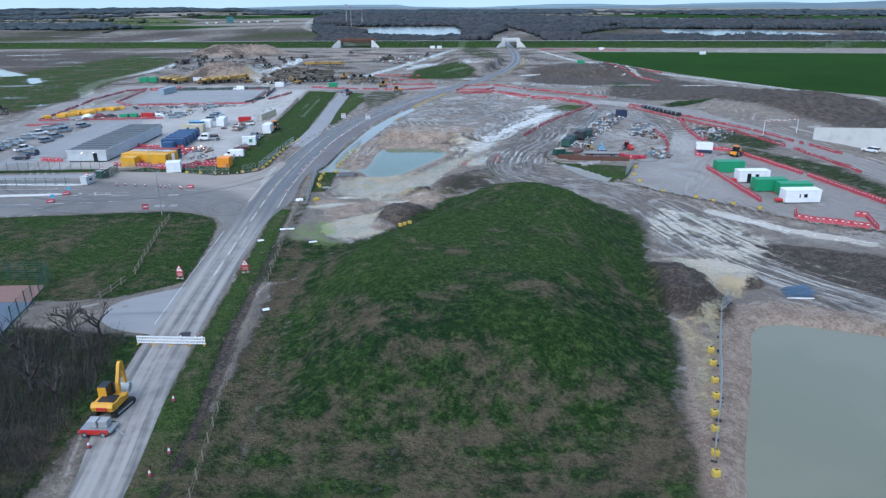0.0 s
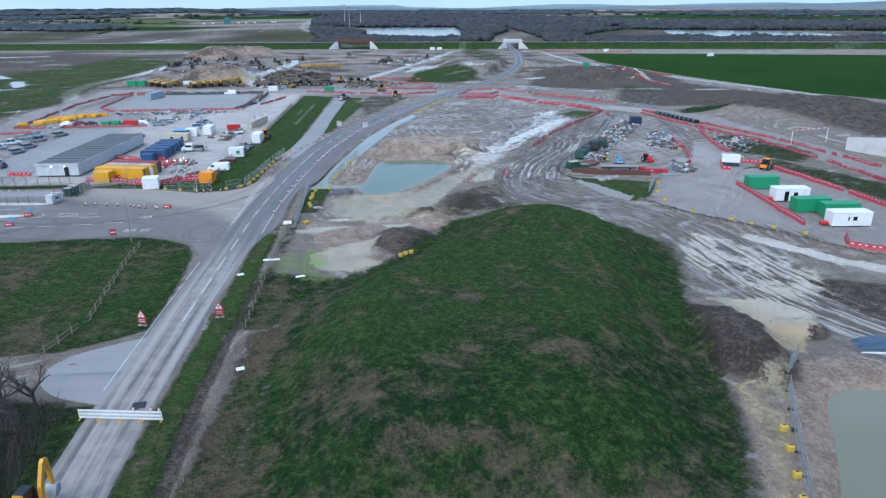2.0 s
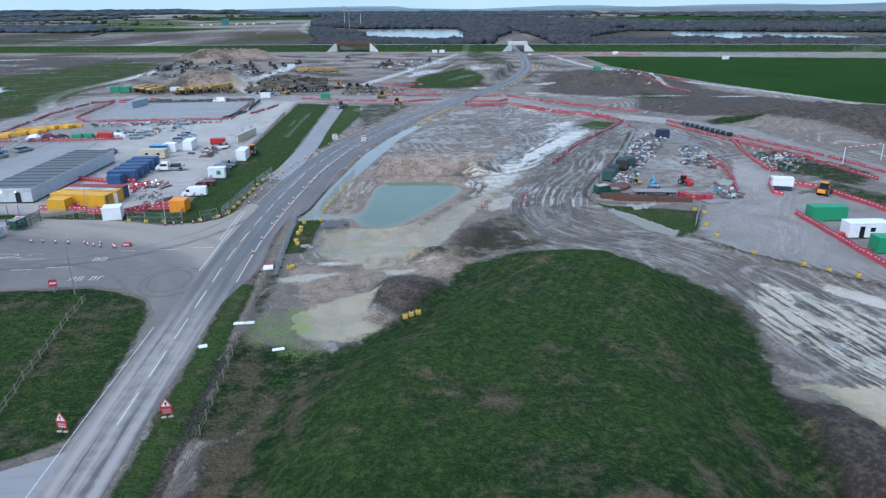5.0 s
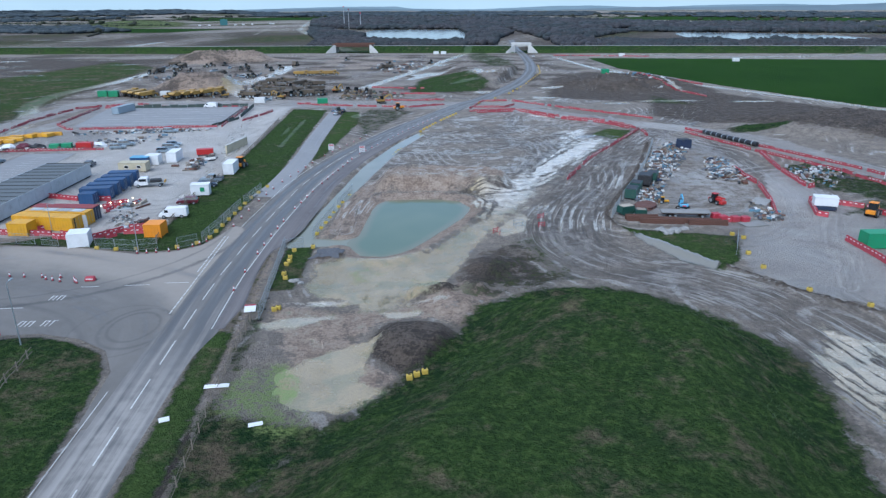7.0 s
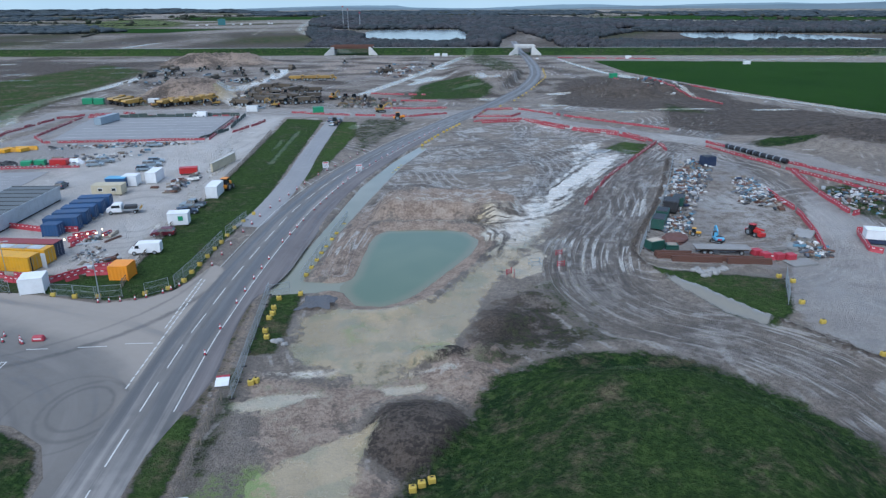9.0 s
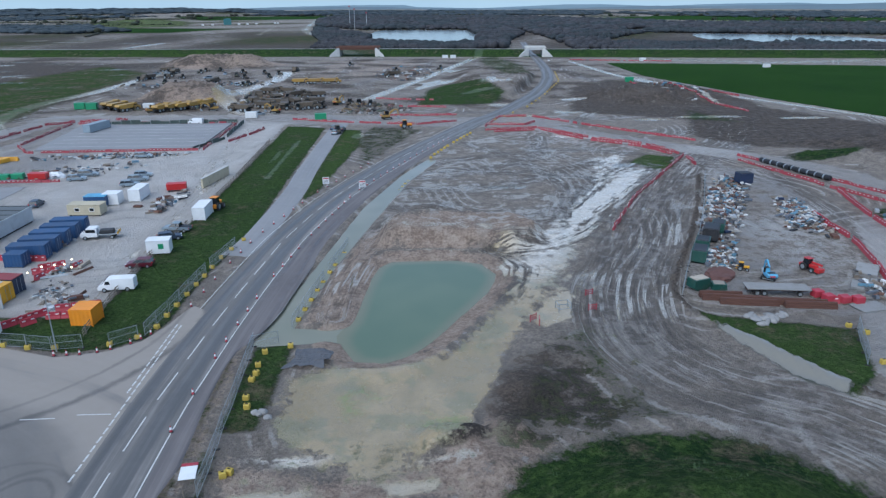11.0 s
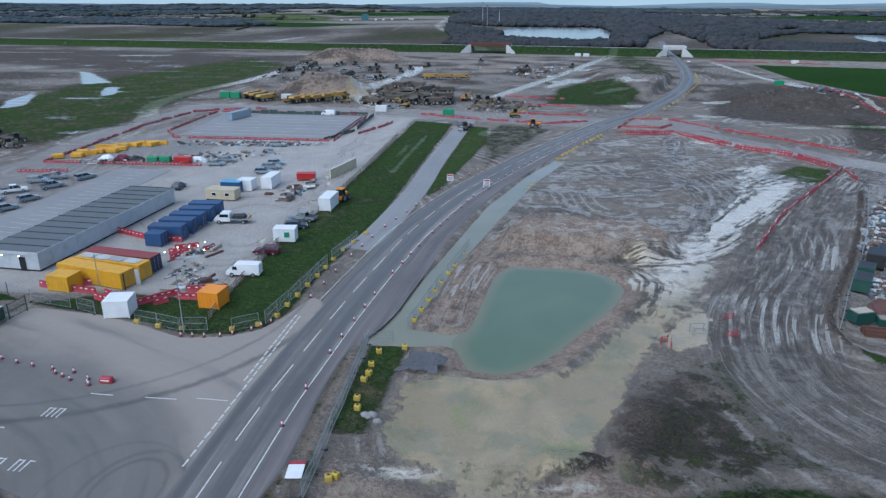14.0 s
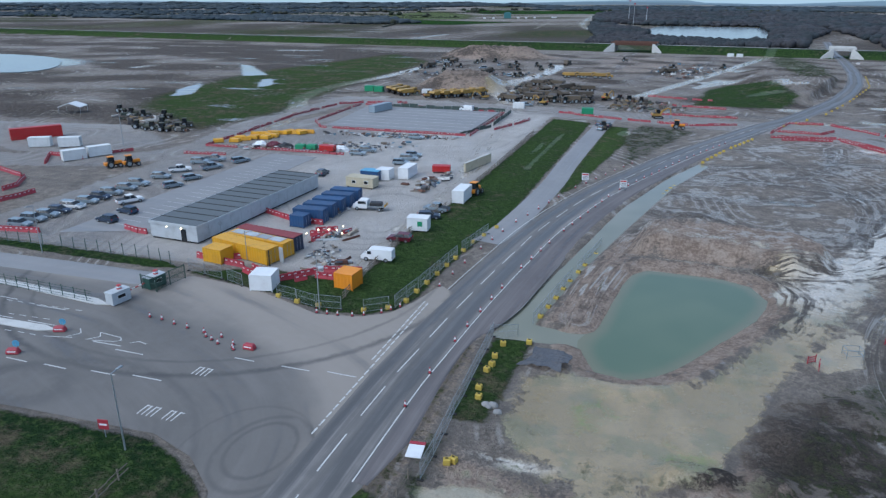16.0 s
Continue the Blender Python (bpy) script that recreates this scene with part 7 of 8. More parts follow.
for x, y, rz in ((-71.6, 156.4, 80), (-70.6, 162.4, 80)):
    c = cabin("gate_booth", "grey-green gate equipment cabin with mesh sides", "cabin", 3.6, 1.9, 2.2, M_DKGREEN if y > 160 else M_GREY, M_GREY, windows=((0, 1.6),), group="gate cabins", base=0.1)
    d = part("beacon_drum", rod(nb(), (0.4, 0, 2.3), (0.4, 0, 3.0), 0.42, 12), M_RED_PAINT, c)
    part("band", rod(nb(), (0.4, 0, 2.55), (0.4, 0, 2.85), 0.44, 12), M_WHITE, d)
    c.matrix_basis = pose(x, y, 0.05, 0, 0, rz) @ Matrix.Scale(0.8, 4)
M_GATE = paint("gate_green", (0.035, 0.075, 0.060), 0.6, dirt=0.3)
for a, b in (((-71.8, 161.1), (-69, 160.8)), ((-69, 160.8), (-68.9, 163.5)), ((-68.9, 163.5), (-68.5, 166.3))):
    gate = thing("mesh_gate", "dark green steel mesh gate panel beside the booths", "gate", "gate panels")
    long = math.hypot(b[0] - a[0], b[1] - a[1])
    for k in range(2):
        part("post", bx(nb(), long * k, 0, 0, 0.12, 0.12, 2.3), M_GATE, gate)
    for z in (0.15, 1.1, 2.1):
        part("rail", bx(nb(), long / 2, 0, z, long - 0.12, 0.06, 0.08), M_GATE, gate)
    bars = nb()
    for k in range(1, int(long / 0.16)):
        bx(bars, 0.16 * k, 0, 0.23, 0.03, 0.03, 1.87)
    part("mesh", bars, M_GATE, gate)
    gate.matrix_basis = pose(a[0], a[1], 0.05, 0, 0, math.degrees(math.atan2(b[1] - a[1], b[0] - a[0])))
arm = thing("barrier_arm", "red and white striped barrier arm across the entry", "barrier arm")
for k in range(8):
    part("stripe", bx(nb(), 0, 0.6 * k, 1.0, 0.1, 0.6, 0.12), M_WHITE if k % 2 else M_RED_PAINT, arm)
part("post", bx(nb(), 0, -0.3, 0, 0.35, 0.35, 1.2, 0.04), M_RED_PAINT, arm)
arm.matrix_basis = on(-71.4, 158.4, -5)

# perforated white panels closing the old road
for k in range(4):
    x = -31.6 + 2.1 * k
    p = thing("closure_panel", "white perforated plastic road closure panel", "barrier", "road closure panels")
    fm = nb()
    for z in (0.15, 0.55, 0.95):
        bx(fm, 0, 0, z, 2.04, 0.06, 0.14)
    for i in range(11):
        bx(fm, -0.96 + 0.19 * i, 0, 0.2, 0.08, 0.05, 0.85)
    part("lattice", fm, M_WHITE, p)
    for sx in (-0.9, 0.9):
        part("foot", bx(nb(), sx, 0, 0, 0.16, 0.7, 0.12, 0.03), M_YELLOW, p)
    p.matrix_basis = pose(x + 0.3, 75.5 - 0.25 * k, 0.06, 0, 0, -6)
pl = thing("drain_cover", "black square cover lying on the road", "cover")
part("plate", bx(nb(), 0, 0, 0, 1.3, 1.1, 0.12, 0.03), M_BLACK, pl)
pl.matrix_basis = pose(-27.3, 77.6, 0.06, 0, 0, 10)
tb = thing("equipment_trailer", "low grey trailer with pale boxes and red tail", "trailer")
part("bed", bx(nb(), 0, 0, 0.4, 3.2, 1.7, 0.15, 0.03), M_STEEL, tb)
for sx in (-0.5, 0.55):
    part("box", bx(nb(), sx, 0.2, 0.55, 0.9, 0.9, 0.75, 0.05), M_TARP, tb)
part("tailboard", bx(nb(), 0, -0.95, 0.35, 2.8, 0.1, 0.45), M_RED_PAINT, tb)
part("drawbar", rod(nb(), (1.6, 0, 0.45), (3.0, -1.0, 0.4), 0.05), M_STEEL, tb)
for sx in (-0.9, 0.9):
    wheel(tb, sx, 0.9, 0.3), wheel(tb, sx, -0.9, 0.3)
tb.matrix_basis = on(-29.6, 57.6, -6, 0.02)

for x, y, rz, w, l, lab in ((-21.4, 138.6, 8, 1.5, 1.9, "white site board lying on the verge"), (-21, 119, 4, 2.6, 0.7, "long white slab beside the fence"), (-24.6, 113, 20, 1.0, 0.8, "small white slab on the verge"), (-18.6, 84.4, 20, 0.9, 0.7, "white scrap sheet by the fence"), (-15.5, 111.6, 15, 1.4, 0.6, "white broken slab in the grass")):
    s = thing("white_slab", lab, "slab")
    part("board", bx(nb(), 0, 0, 0.02, w, l, 0.1, 0.02), M_WHITE, s)
    for k in range(2):
        part("batten", bx(nb(), 0, (k - 0.5) * l * 0.6, 0.0, w, 0.12, 0.1), M_TIMBER, s)
    if w == 1.5:
        part("red_edge", bx(nb(), 0, l / 2 + 0.25, 0.02, w, 0.4, 0.1), M_RED, s)
    s.matrix_basis = on(x, y, rz, 0.06)


# ---- goods on the yards ----
def pallet(name, label, load, sx, sy, sz, group):
    t = thing(name, label, "pallet", group)
    for k in range(3):
        part("bearer", bx(nb(), 0, (k - 1) * sy * 0.42, 0, sx, 0.12, 0.12), M_TIMBER, t)
    part("deck", bx(nb(), 0, 0, 0.12, sx, sy, 0.04), M_TIMBER, t)
    part("load", bx(nb(), 0, 0, 0.16, sx * 0.94, sy * 0.94, sz, 0.08, 0, 0.93, 0.95), load, t)
    return t


def bundle(name, label, mat, n, length, r, group, square=False):
    t = thing(name, label, "bundle", group)
    k = 0
    for row_ in range(4):
        for i in range(n - row_):
            c = (0, (i - (n - row_ - 1) / 2) * r * 2.05, r + row_ * r * 1.8)
            part("bar" if square else "pipe", bx(nb(), *c[:2], c[2] - r, length, r * 1.9, r * 1.7) if square else rod(nb(), (-length / 2, c[1], c[2]), (length / 2, c[1], c[2]), r, 8), mat, t)
            k += 1
        if n - row_ <= 1:
            break
    return t


gname = "stacked goods on the yard"
protos = [
    pallet("wrapped_pallet", "pallet of goods in pale plastic wrap", M_TARP, 1.5, 1.3, 1.0, gname), pallet("wrapped_pallet", "low pallet of white boxed goods", M_TARP, 1.8, 1.5, 0.6, gname), pallet("loaded_pallet", "pallet stacked with brown cartons", M_CARD, 1.6, 1.3, 0.8, gname),
    bundle("pipe_bundle", "bundle of pale plastic pipes", M_TARP, 3, 3.6, 0.14, gname), bundle("timber_bundle", "bundle of sawn brown timber", M_TIMBER, 3, 3.0, 0.15, gname, True), pallet("dark_crate", "dark crate under black sheeting", M_BLACK, 1.7, 1.5, 0.9, gname), bundle("steel_bundle", "bundle of rusty steel bars", M_RUST, 3, 3.4, 0.14, gname),
    pallet("brown_crate", "rust-brown crate on a low pallet", M_RUST, 1.8, 1.2, 0.7, gname), pallet("blue_crate", "dark blue crate of fittings", M_NAVY, 1.4, 1.1, 0.9, gname),
    pallet("bulk_bag", "white bulk bag of aggregate on a pallet", M_WHITE, 1.1, 1.1, 0.95, gname),
]
areas = [([(48, 192), (51.4, 197), (59, 200.5), (63, 208), (67.4, 218), (75, 234), (77, 246), (72.5, 243), (64, 226), (55, 210)], 120, 1), ([(79.6, 228), (83, 222), (79.4, 203), (77.6, 198.6), (69.6, 198), (71, 206), (73.5, 214)], 70, 2), ([(-124, 252.5), (-110, 254), (-88, 254.5), (-87, 251.8), (-120, 251)], 20, 3), ([(-104, 274), (-62, 279), (-62, 284.5), (-106, 281)], 44, 4), ([(-60, 186.6), (-53, 189), (-52, 195), (-58.5, 193)], 20, 5), ([(-58, 226), (-50, 226), (-50, 244), (-55, 244)], 12, 6), ([(-54, 174.5), (-47, 174.5), (-47.5, 181), (-54, 179)], 12, 7), ([(88.5, 199), (94, 214), (101, 211), (97, 196)], 14, 8)]
first_use = [True] * len(protos)
for poly, count, seed in areas:
    rg = random.Random(seed)
    pts = scatter(poly, count, seed)
    # goods stand in heaps with gaps between them
    heaps = scatter(poly, max(3, count // 9), seed + 40)
    pts = [(x * 0.35 + heaps[i % len(heaps)][0] * 0.65, y * 0.35 + heaps[i % len(heaps)][1] * 0.65) if i % 3 else (x, y) for i, (x, y, *_) in enumerate(pts)]
    for x, y, *_ in pts:
        k = rg.choice([0, 1, 2, 2, 3, 4, 4, 5, 6, 6, 7, 8, 9])
        m = on(x, y, rg.choice([0, 90, 60, 75, 20]) + rg.uniform(-10, 10)) @ Matrix.Diagonal((rg.uniform(0.5, 1.25), rg.uniform(0.5, 1.1), rg.uniform(0.35, 1.0), 1))
        if first_use[k]:
            protos[k].matrix_basis, first_use[k] = m, False
        else:
            copy_thing(protos[k], m)


def loose_material(name="loose_goods", shades=((0.55, 0.56, 0.56), (0.20, 0.16, 0.12), (0.05, 0.05, 0.055), (0.34, 0.33, 0.31), (0.16, 0.075, 0.05), (0.66, 0.66, 0.64), (0.10, 0.22, 0.30), (0.10, 0.12, 0.15))):
    m = Tree(name)
    rnd = m.nt.nodes.new("ShaderNodeNewGeometry").outputs["Random Per Island"]
    dirty = m.noise(m.place(), 3.0, 4)
    ramp = m.node("ShaderNodeValToRGB")
    ramp.color_ramp.interpolation = "CONSTANT"
    els = ramp.color_ramp.elements
    for k, c in enumerate(shades):
        e = els[k] if k < 2 else els.new(0.125 * k)
        e.position, e.color = 0.125 * k, (*c, 1.0)
    m.put(ramp.inputs[0], rnd)
    m.set(Base_Color=m.mix(m.math("MULTIPLY", m.step(dirty, 0.4, 0.7), 0.5), ramp.outputs[0], (0.15, 0.13, 0.11)), Roughness=0.75)
    return m.mat


def loose_goods(name, poly, count, seed, label, big=1.0, mat=None):
    rg = random.Random(seed)
    verts, faces = [], []
    heaps = scatter(poly, max(3, count // 22), seed + 90)
    for i, (x, y, *_) in enumerate(scatter(poly, count, seed)):
        hx, hy = heaps[i % len(heaps)][:2]
        x, y = hx * 0.6 + x * 0.4, hy * 0.6 + y * 0.4
        l = rg.uniform(0.3, 1.0) * big * rg.choice([1, 1, 1, 2.4])
        w, t = rg.uniform(0.12, 0.8) * big, rg.uniform(0.06, 0.5) * big
        m = on(x, y, rg.uniform(0, 180), rg.choice([0.0, 0.0, 0.25, 0.6])) @ pose(0, 0, 0, rg.uniform(-14, 14), rg.uniform(-14, 14), 0)
        n = len(verts)
        verts += [(m @ Vector((ax * l / 2, ay * w / 2, az * t)))[:] for az in (0, 1) for ax, ay in ((-1, -1), (1, -1), (1, 1), (-1, 1))]
        faces += [tuple(n + k for k in f) for f in ((3, 2, 1, 0), (4, 5, 6, 7), (0, 1, 5, 4), (1, 2, 6, 5), (2, 3, 7, 6), (3, 0, 4, 7))]
    me = bpy.data.meshes.new(name)
    me.from_pydata(verts, [], faces)
    me.materials.append(mat or M_LOOSE)
    return tagged(new(name, me), label, "loose materials", kind="stuff")


M_LOOSE = loose_material()
M_LOOSE_DULL = loose_material("dull_goods", ((0.16, 0.15, 0.14), (0.10, 0.08, 0.06), (0.04, 0.04, 0.045), (0.22, 0.20, 0.17), (0.12, 0.065, 0.04), (0.40, 0.39, 0.37), (0.20, 0.13, 0.05), (0.06, 0.08, 0.06)))
loose_goods("loose_goods", areas[0][0], 520, 91, "jumbled boards, boxes and offcuts along the yard fence")
loose_goods("loose_goods", areas[1][0], 300, 92, "jumbled pale boards and wrapped goods in the yard")
loose_goods("loose_goods", [(44.5, 184), (50, 182.5), (54, 190), (58.5, 198), (52, 200), (47, 192)], 260, 110, "boards, sacks and offcuts heaped beside the skips", 0.9)
loose_goods("loose_goods", [(60, 170), (71, 170), (73, 184), (68, 188), (63, 178)], 110, 111, "pale boards and offcuts beside the plate stacks", 0.9)
loose_goods("loose_goods", [(88, 196), (94, 216), (103, 214), (108, 192), (98, 184)], 150, 112, "scattered coloured goods on the rough grass", 0.9)
loose_goods("loose_goods", [(52, 200), (60, 199), (80, 238), (76, 248), (66, 232)], 420, 113, "long rows of boxed and wrapped goods on the yard", 0.8)
loose_goods("loose_goods", [(69, 198), (78, 198), (84, 224), (80, 232), (72, 214)], 300, 114, "stacked pale boards and pipes on the yard", 0.8)
loose_goods("loose_goods", areas[3][0], 160, 93, "jumble of boxes and offcuts behind the barriers")
loose_goods("loose_goods", areas[4][0], 60, 94, "small loose goods beside the site office", 0.7)
loose_goods("loose_goods", [(-120, 250), (-110, 246), (-70, 258), (-64, 272), (-100, 270)], 140, 95, "loose goods strewn across the car park edge", 1.2)
loose_goods("loose_goods", [(-79, 420), (-54, 442), (-37, 360), (-65, 355)], 330, 96, "dense far jumble of machine attachments and scrap", 2.2, M_LOOSE_DULL)
loose_goods("loose_goods", [(-34, 350), (0, 352), (6, 372), (-30, 384)], 130, 115, "dull attachments and parts beside the haul road", 1.8, M_LOOSE_DULL)
loose_goods("loose_goods", [(-125, 362), (-82, 360), (-80, 384), (-120, 382)], 140, 116, "buckets and dull attachments among the dump trucks", 1.7, M_LOOSE_DULL)
loose_goods("loose_goods", [(-160, 440), (-60, 440), (-56, 475), (-150, 470)], 150, 97, "far scatter of pale goods on the mud", 1.8)
loose_goods("loose_goods", [(-30, 440), (14, 470), (30, 560), (-30, 560)], 120, 98, "scattered materials beside the far haul road", 1.8)
loose_goods("loose_goods", [(96, 320), (120, 350), (150, 420), (118, 440)], 70, 99, "scattered materials on the eastern earthworks", 1.6)


loose_goods("loose_goods", [(-57, 177), (-46, 176), (-45, 182), (-53, 188), (-58, 184)], 60, 101, "small tools, boxes and offcuts by the yellow stores", 0.65)
loose_goods("loose_goods", [(-70, 197), (-60, 197), (-59, 214), (-68, 210)], 60, 102, "boxes and fittings beside the blue containers")
loose_goods("loose_goods", [(-55, 222), (-48, 222), (-49, 244), (-56, 244)], 60, 103, "mixed goods beside the white cabins", 1.3)
loose_goods("loose_goods", [(-200, 284), (-145, 258), (-144, 272), (-190, 296)], 150, 104, "dull trailers and attachments in the western plant park", 2.2, M_LOOSE_DULL)


def skip_bin(x, y, rz, mat, lab, l=3.6, w=1.8, h=1.7):
    t = thing("waste_skip", lab, "skip", "waste skips")
    bm = prism(nb(), [(-l / 2, 0.5), (-l / 2 + 0.15, h), (l / 2 - 0.15, h), (l / 2, 0.5), (l / 2 - 0.7, 0.08), (-l / 2 + 0.7, 0.08)], -w / 2, w / 2)
    part("body", bm, mat, t)
    part("rim", bx(nb(), 0, 0, h - 0.05, l - 0.2, w + 0.1, 0.12, 0.03), mat, t)
    part("infill", bx(nb(), 0, 0, h + 0.02, l - 0.6, w - 0.3, 0.16, 0.06), M_CARD if h < 2 else M_BLACK, t)
    t.matrix_basis = on(x, y, rz)


for a in ((41.9, 177.2, 20, M_DKGREEN, "dark green waste skip on the yard", 3.0), (44.6, 176.4, -10, M_DKGREEN, "small dark green skip beside another", 2.2, 1.6, 1.2), (46.9, 188.8, 62, M_DKGREEN, "large dark green waste skip by the fence", 4.2, 2.3, 2.2), (49.4, 193.6, 62, M_DKGREEN, "dark green waste skip full of scrap", 3.6, 2.2, 2.2), (53.2, 199.0, 62, M_BLACK, "black lidded waste skip", 4.4, 2.6, 2.4), (56.5, 203.4, 62, M_DKGREEN, "dark green skip behind stacked goods", 3.6, 2.2, 2.0), (77.6, 237.5, 5, M_NAVY, "tall dark blue open-topped container", 3.4, 2.6, 2.6)):
    skip_bin(*a)
bed = thing("flatbed_trailer", "long flatbed trailer with pale deck on the yard", "trailer")
part("deck", bx(nb(), 0, 0, 1.0, 9.0, 2.4, 0.2, 0.03), M_STONE, bed), part("frame", bx(nb(), 0, 0, 0.6, 8.6, 0.9, 0.4), M_RUST, bed)
for sx in (-3, -2, 3):
    wheel(bed, sx, 0.95, 0.42, 0.3), wheel(bed, sx, -0.95, 0.42, 0.3)
bed.matrix_basis = on(52.6, 174.9, -8)
for i, (x, y, l) in enumerate(((45.5, 172.9, 9), (52.2, 171.4, 11), (47, 171.6, 8), (55, 170, 7), (44, 174.2, 6))):
    b = bundle("beam_stack", "stack of long rust-brown beams at the yard edge", M_RUST, 3, l, 0.17, "beam stacks", True)
    b.matrix_basis = on(x, y, -11 + i)
for x, y, rz, a, b_, n in ((71.2, 182.2, 52, 5.4, 3.0, 4), (66.2, 176.6, 52, 3.2, 1.8, 3), (63.2, 169.2, 10, 4.6, 2.8, 2), (68.8, 172.6, 60, 2.6, 1.5, 2), (70.4, 178.2, -30, 2.2, 1.2, 2)):
    s = thing("plate_stack", "stack of weathered grey ground plates", "plate stack", "plate stacks")
    for k in range(n):
        part("plate", bx(nb(), random.uniform(-0.1, 0.1), random.uniform(-0.1, 0.1), 0.16 * k, a, b_, 0.12, 0.015, random.uniform(-3, 3)), M_STONE, s)
    s.matrix_basis = on(x, y, rz)
for x, y in ((58.6, 171.8), (60.6, 171.2), (57.9, 173.4), (62.3, 170.8)):
    p = pallet("red_pallet", "red plastic blocks stacked on a pallet", M_RED, 1.6, 1.4, 1.0, "red pallets")
    p.matrix_basis = on(x, y, 8)
for k in range(9):
    t = thing("sheeted_roll", "roll of goods under black sheeting by the track", "roll", "black sheeted rolls")
    part("roll", rod(nb(), (0, -1.6, 0.65), (0, 1.6, 0.65), 0.65, 10), M_BLACK, t)
    part("strap", rod(nb(), (0, -0.2, 0.65), (0, 0.2, 0.65), 0.67, 10), M_STEEL, t)
    t.matrix_basis = on(93.5 + 0.65 * k, 258.5 - 2.3 * k, 15 + random.uniform(-10, 10))
M_PANEL = paint("blue_grey_steel", (0.10, 0.17, 0.26), 0.5, dirt=0.4)
st = thing("panel_stack", "leaning stack of blue steel fence panels by the pond", "panel stack")
for k in range(6):
    fm = nb()
    for i in range(9):
        bx(fm, -1.7 + 0.425 * i, 0, 0, 0.05, 2.2, 0.05)
    for y in (-1.1, 0, 1.1):
        bx(fm, 0, y, 0, 3.5, 0.06, 0.05)
    p = part("panel", fm, M_PANEL, st)
    p.matrix_local = pose(0.15 * k - 0.3, 0.1 * k, 0.12 + 0.09 * k, 3, -2, -8 + 5 * k)
part("foot_rail", bx(nb(), -0.3, -1.6, 0.02, 3.6, 0.14, 0.14), M_WHITE, st)
st.matrix_basis = on(54.8, 84.2, -6)


for x, y, sx, sy in ((47.6, 182.4, 3.4, 2.2), (43.6, 179.8, 1.8, 1.2)):
    hp = thing("red_earth_heap", "low heap of red-brown earth beside the skips", "heap", "red earth heaps")
    lump = nb()
    bmesh.ops.create_icosphere(lump, subdivisions=3, radius=1.0)
    for v in lump.verts:
        v.co *= 1 + 0.35 * noise.noise(v.co * 2.6 + Vector((x, y, 0)))
        v.co = Vector((v.co.x * sx, v.co.y * sy, max(-0.1, v.co.z * 0.8)))
    part("earth", lump, paint("red_earth", (0.115, 0.055, 0.045), 0.95, dirt=0.5, grime=(0.07, 0.04, 0.035), scale=2), hp)
    hp.matrix_basis = on(x, y, 55)
crumple = thing("geotextile_sheet", "crumpled blue-grey geotextile sheet by the pond", "sheet")
cloth = nb()
bmesh.ops.create_grid(cloth, x_segments=26, y_segments=18, size=1.0)
for v in cloth.verts:
    edge = 1 + 0.25 * noise.noise(Vector((v.co.x * 1.7, v.co.y * 1.7, 5)))
    fold = noise.noise(Vector((v.co.x * 3.4, v.co.y * 4.6, 1))) + 0.5 * noise.noise(Vector((v.co.x * 8, v.co.y * 9, 2)))
    cx, cy = -13.0 + v.co.x * 2.3 * edge + 0.5 * v.co.y, 159.2 + v.co.y * 2.2 * edge - 0.5 * v.co.x
    v.co = Vector((cx, cy, height(cx, cy) + 0.02 + 0.2 * abs(fold)))
bmesh.ops.solidify(cloth, geom=cloth.faces[:], thickness=0.02)
part("cloth", cloth, paint("geotextile_grey", (0.085, 0.090, 0.102), 0.8, dirt=0.5), crumple)


def boulder(seed):
    bm = nb()
    bmesh.ops.create_icosphere(bm, subdivisions=2, radius=0.5)
    rg = random.Random(seed)
    for v in bm.verts:
        v.co *= 1 + 0.35 * noise.noise(v.co * 2.2 + Vector((seed, 0, 0)))
        v.co.z = max(-0.2, v.co.z * 0.6)
    return bm


for i in range(18):
    t = tagged(new("rubble_slab"), "pale broken concrete lump on rough grass", "rubble", "broken concrete lumps")
    part("lump", boulder(i), M_STONE, t)
    rg = random.Random(i)
    x, y = (47 + rg.uniform(-3.2, 3.2), 166.3 + rg.uniform(-1.8, 1.6)) if i < 14 else (-16.6 + rg.uniform(-0.9, 0.9), 147.8 + rg.uniform(-0.8, 0.8)) if i < 18 else (rg.uniform(-4, 10), rg.uniform(138, 142))
    t.matrix_basis = on(x, y, rg.uniform(0, 360), 0.15) @ Matrix.Diagonal((rg.uniform(0.8, 2.4), rg.uniform(0.7, 1.6), rg.uniform(0.8, 1.5), 1)) if i < 14 else on(x, y, 0, 0.1) @ Matrix.Scale(rg.uniform(0.5, 1.1), 4)
deck = slab("laydown_deck", [(-109, 288), (-75, 288), (-62, 288.5), (-62.5, 332), (-114, 331)], 0.42, 0.6, M_STRIP, "wide grey laydown slab behind barriers", "slab")
for k in range(7):
    bay = part("bay_line", bx(nb(), -86, 292.5 + 5.6 * k, 0.421, 44, 0.22, 0.004), M_CONCRETE, deck, "pale painted line")
store = container("grey_deck_store", "long pale grey store on the laydown slab", "container", 11, 2.6, 2.6, M_SILVER, ribs=False)
store.matrix_basis = pose(-104.5, 321, 0.42, 0, 0, 78)
M_SCREEN = paint("green_screen_mesh", (0.050, 0.075, 0.068), 0.8, dirt=0.4)
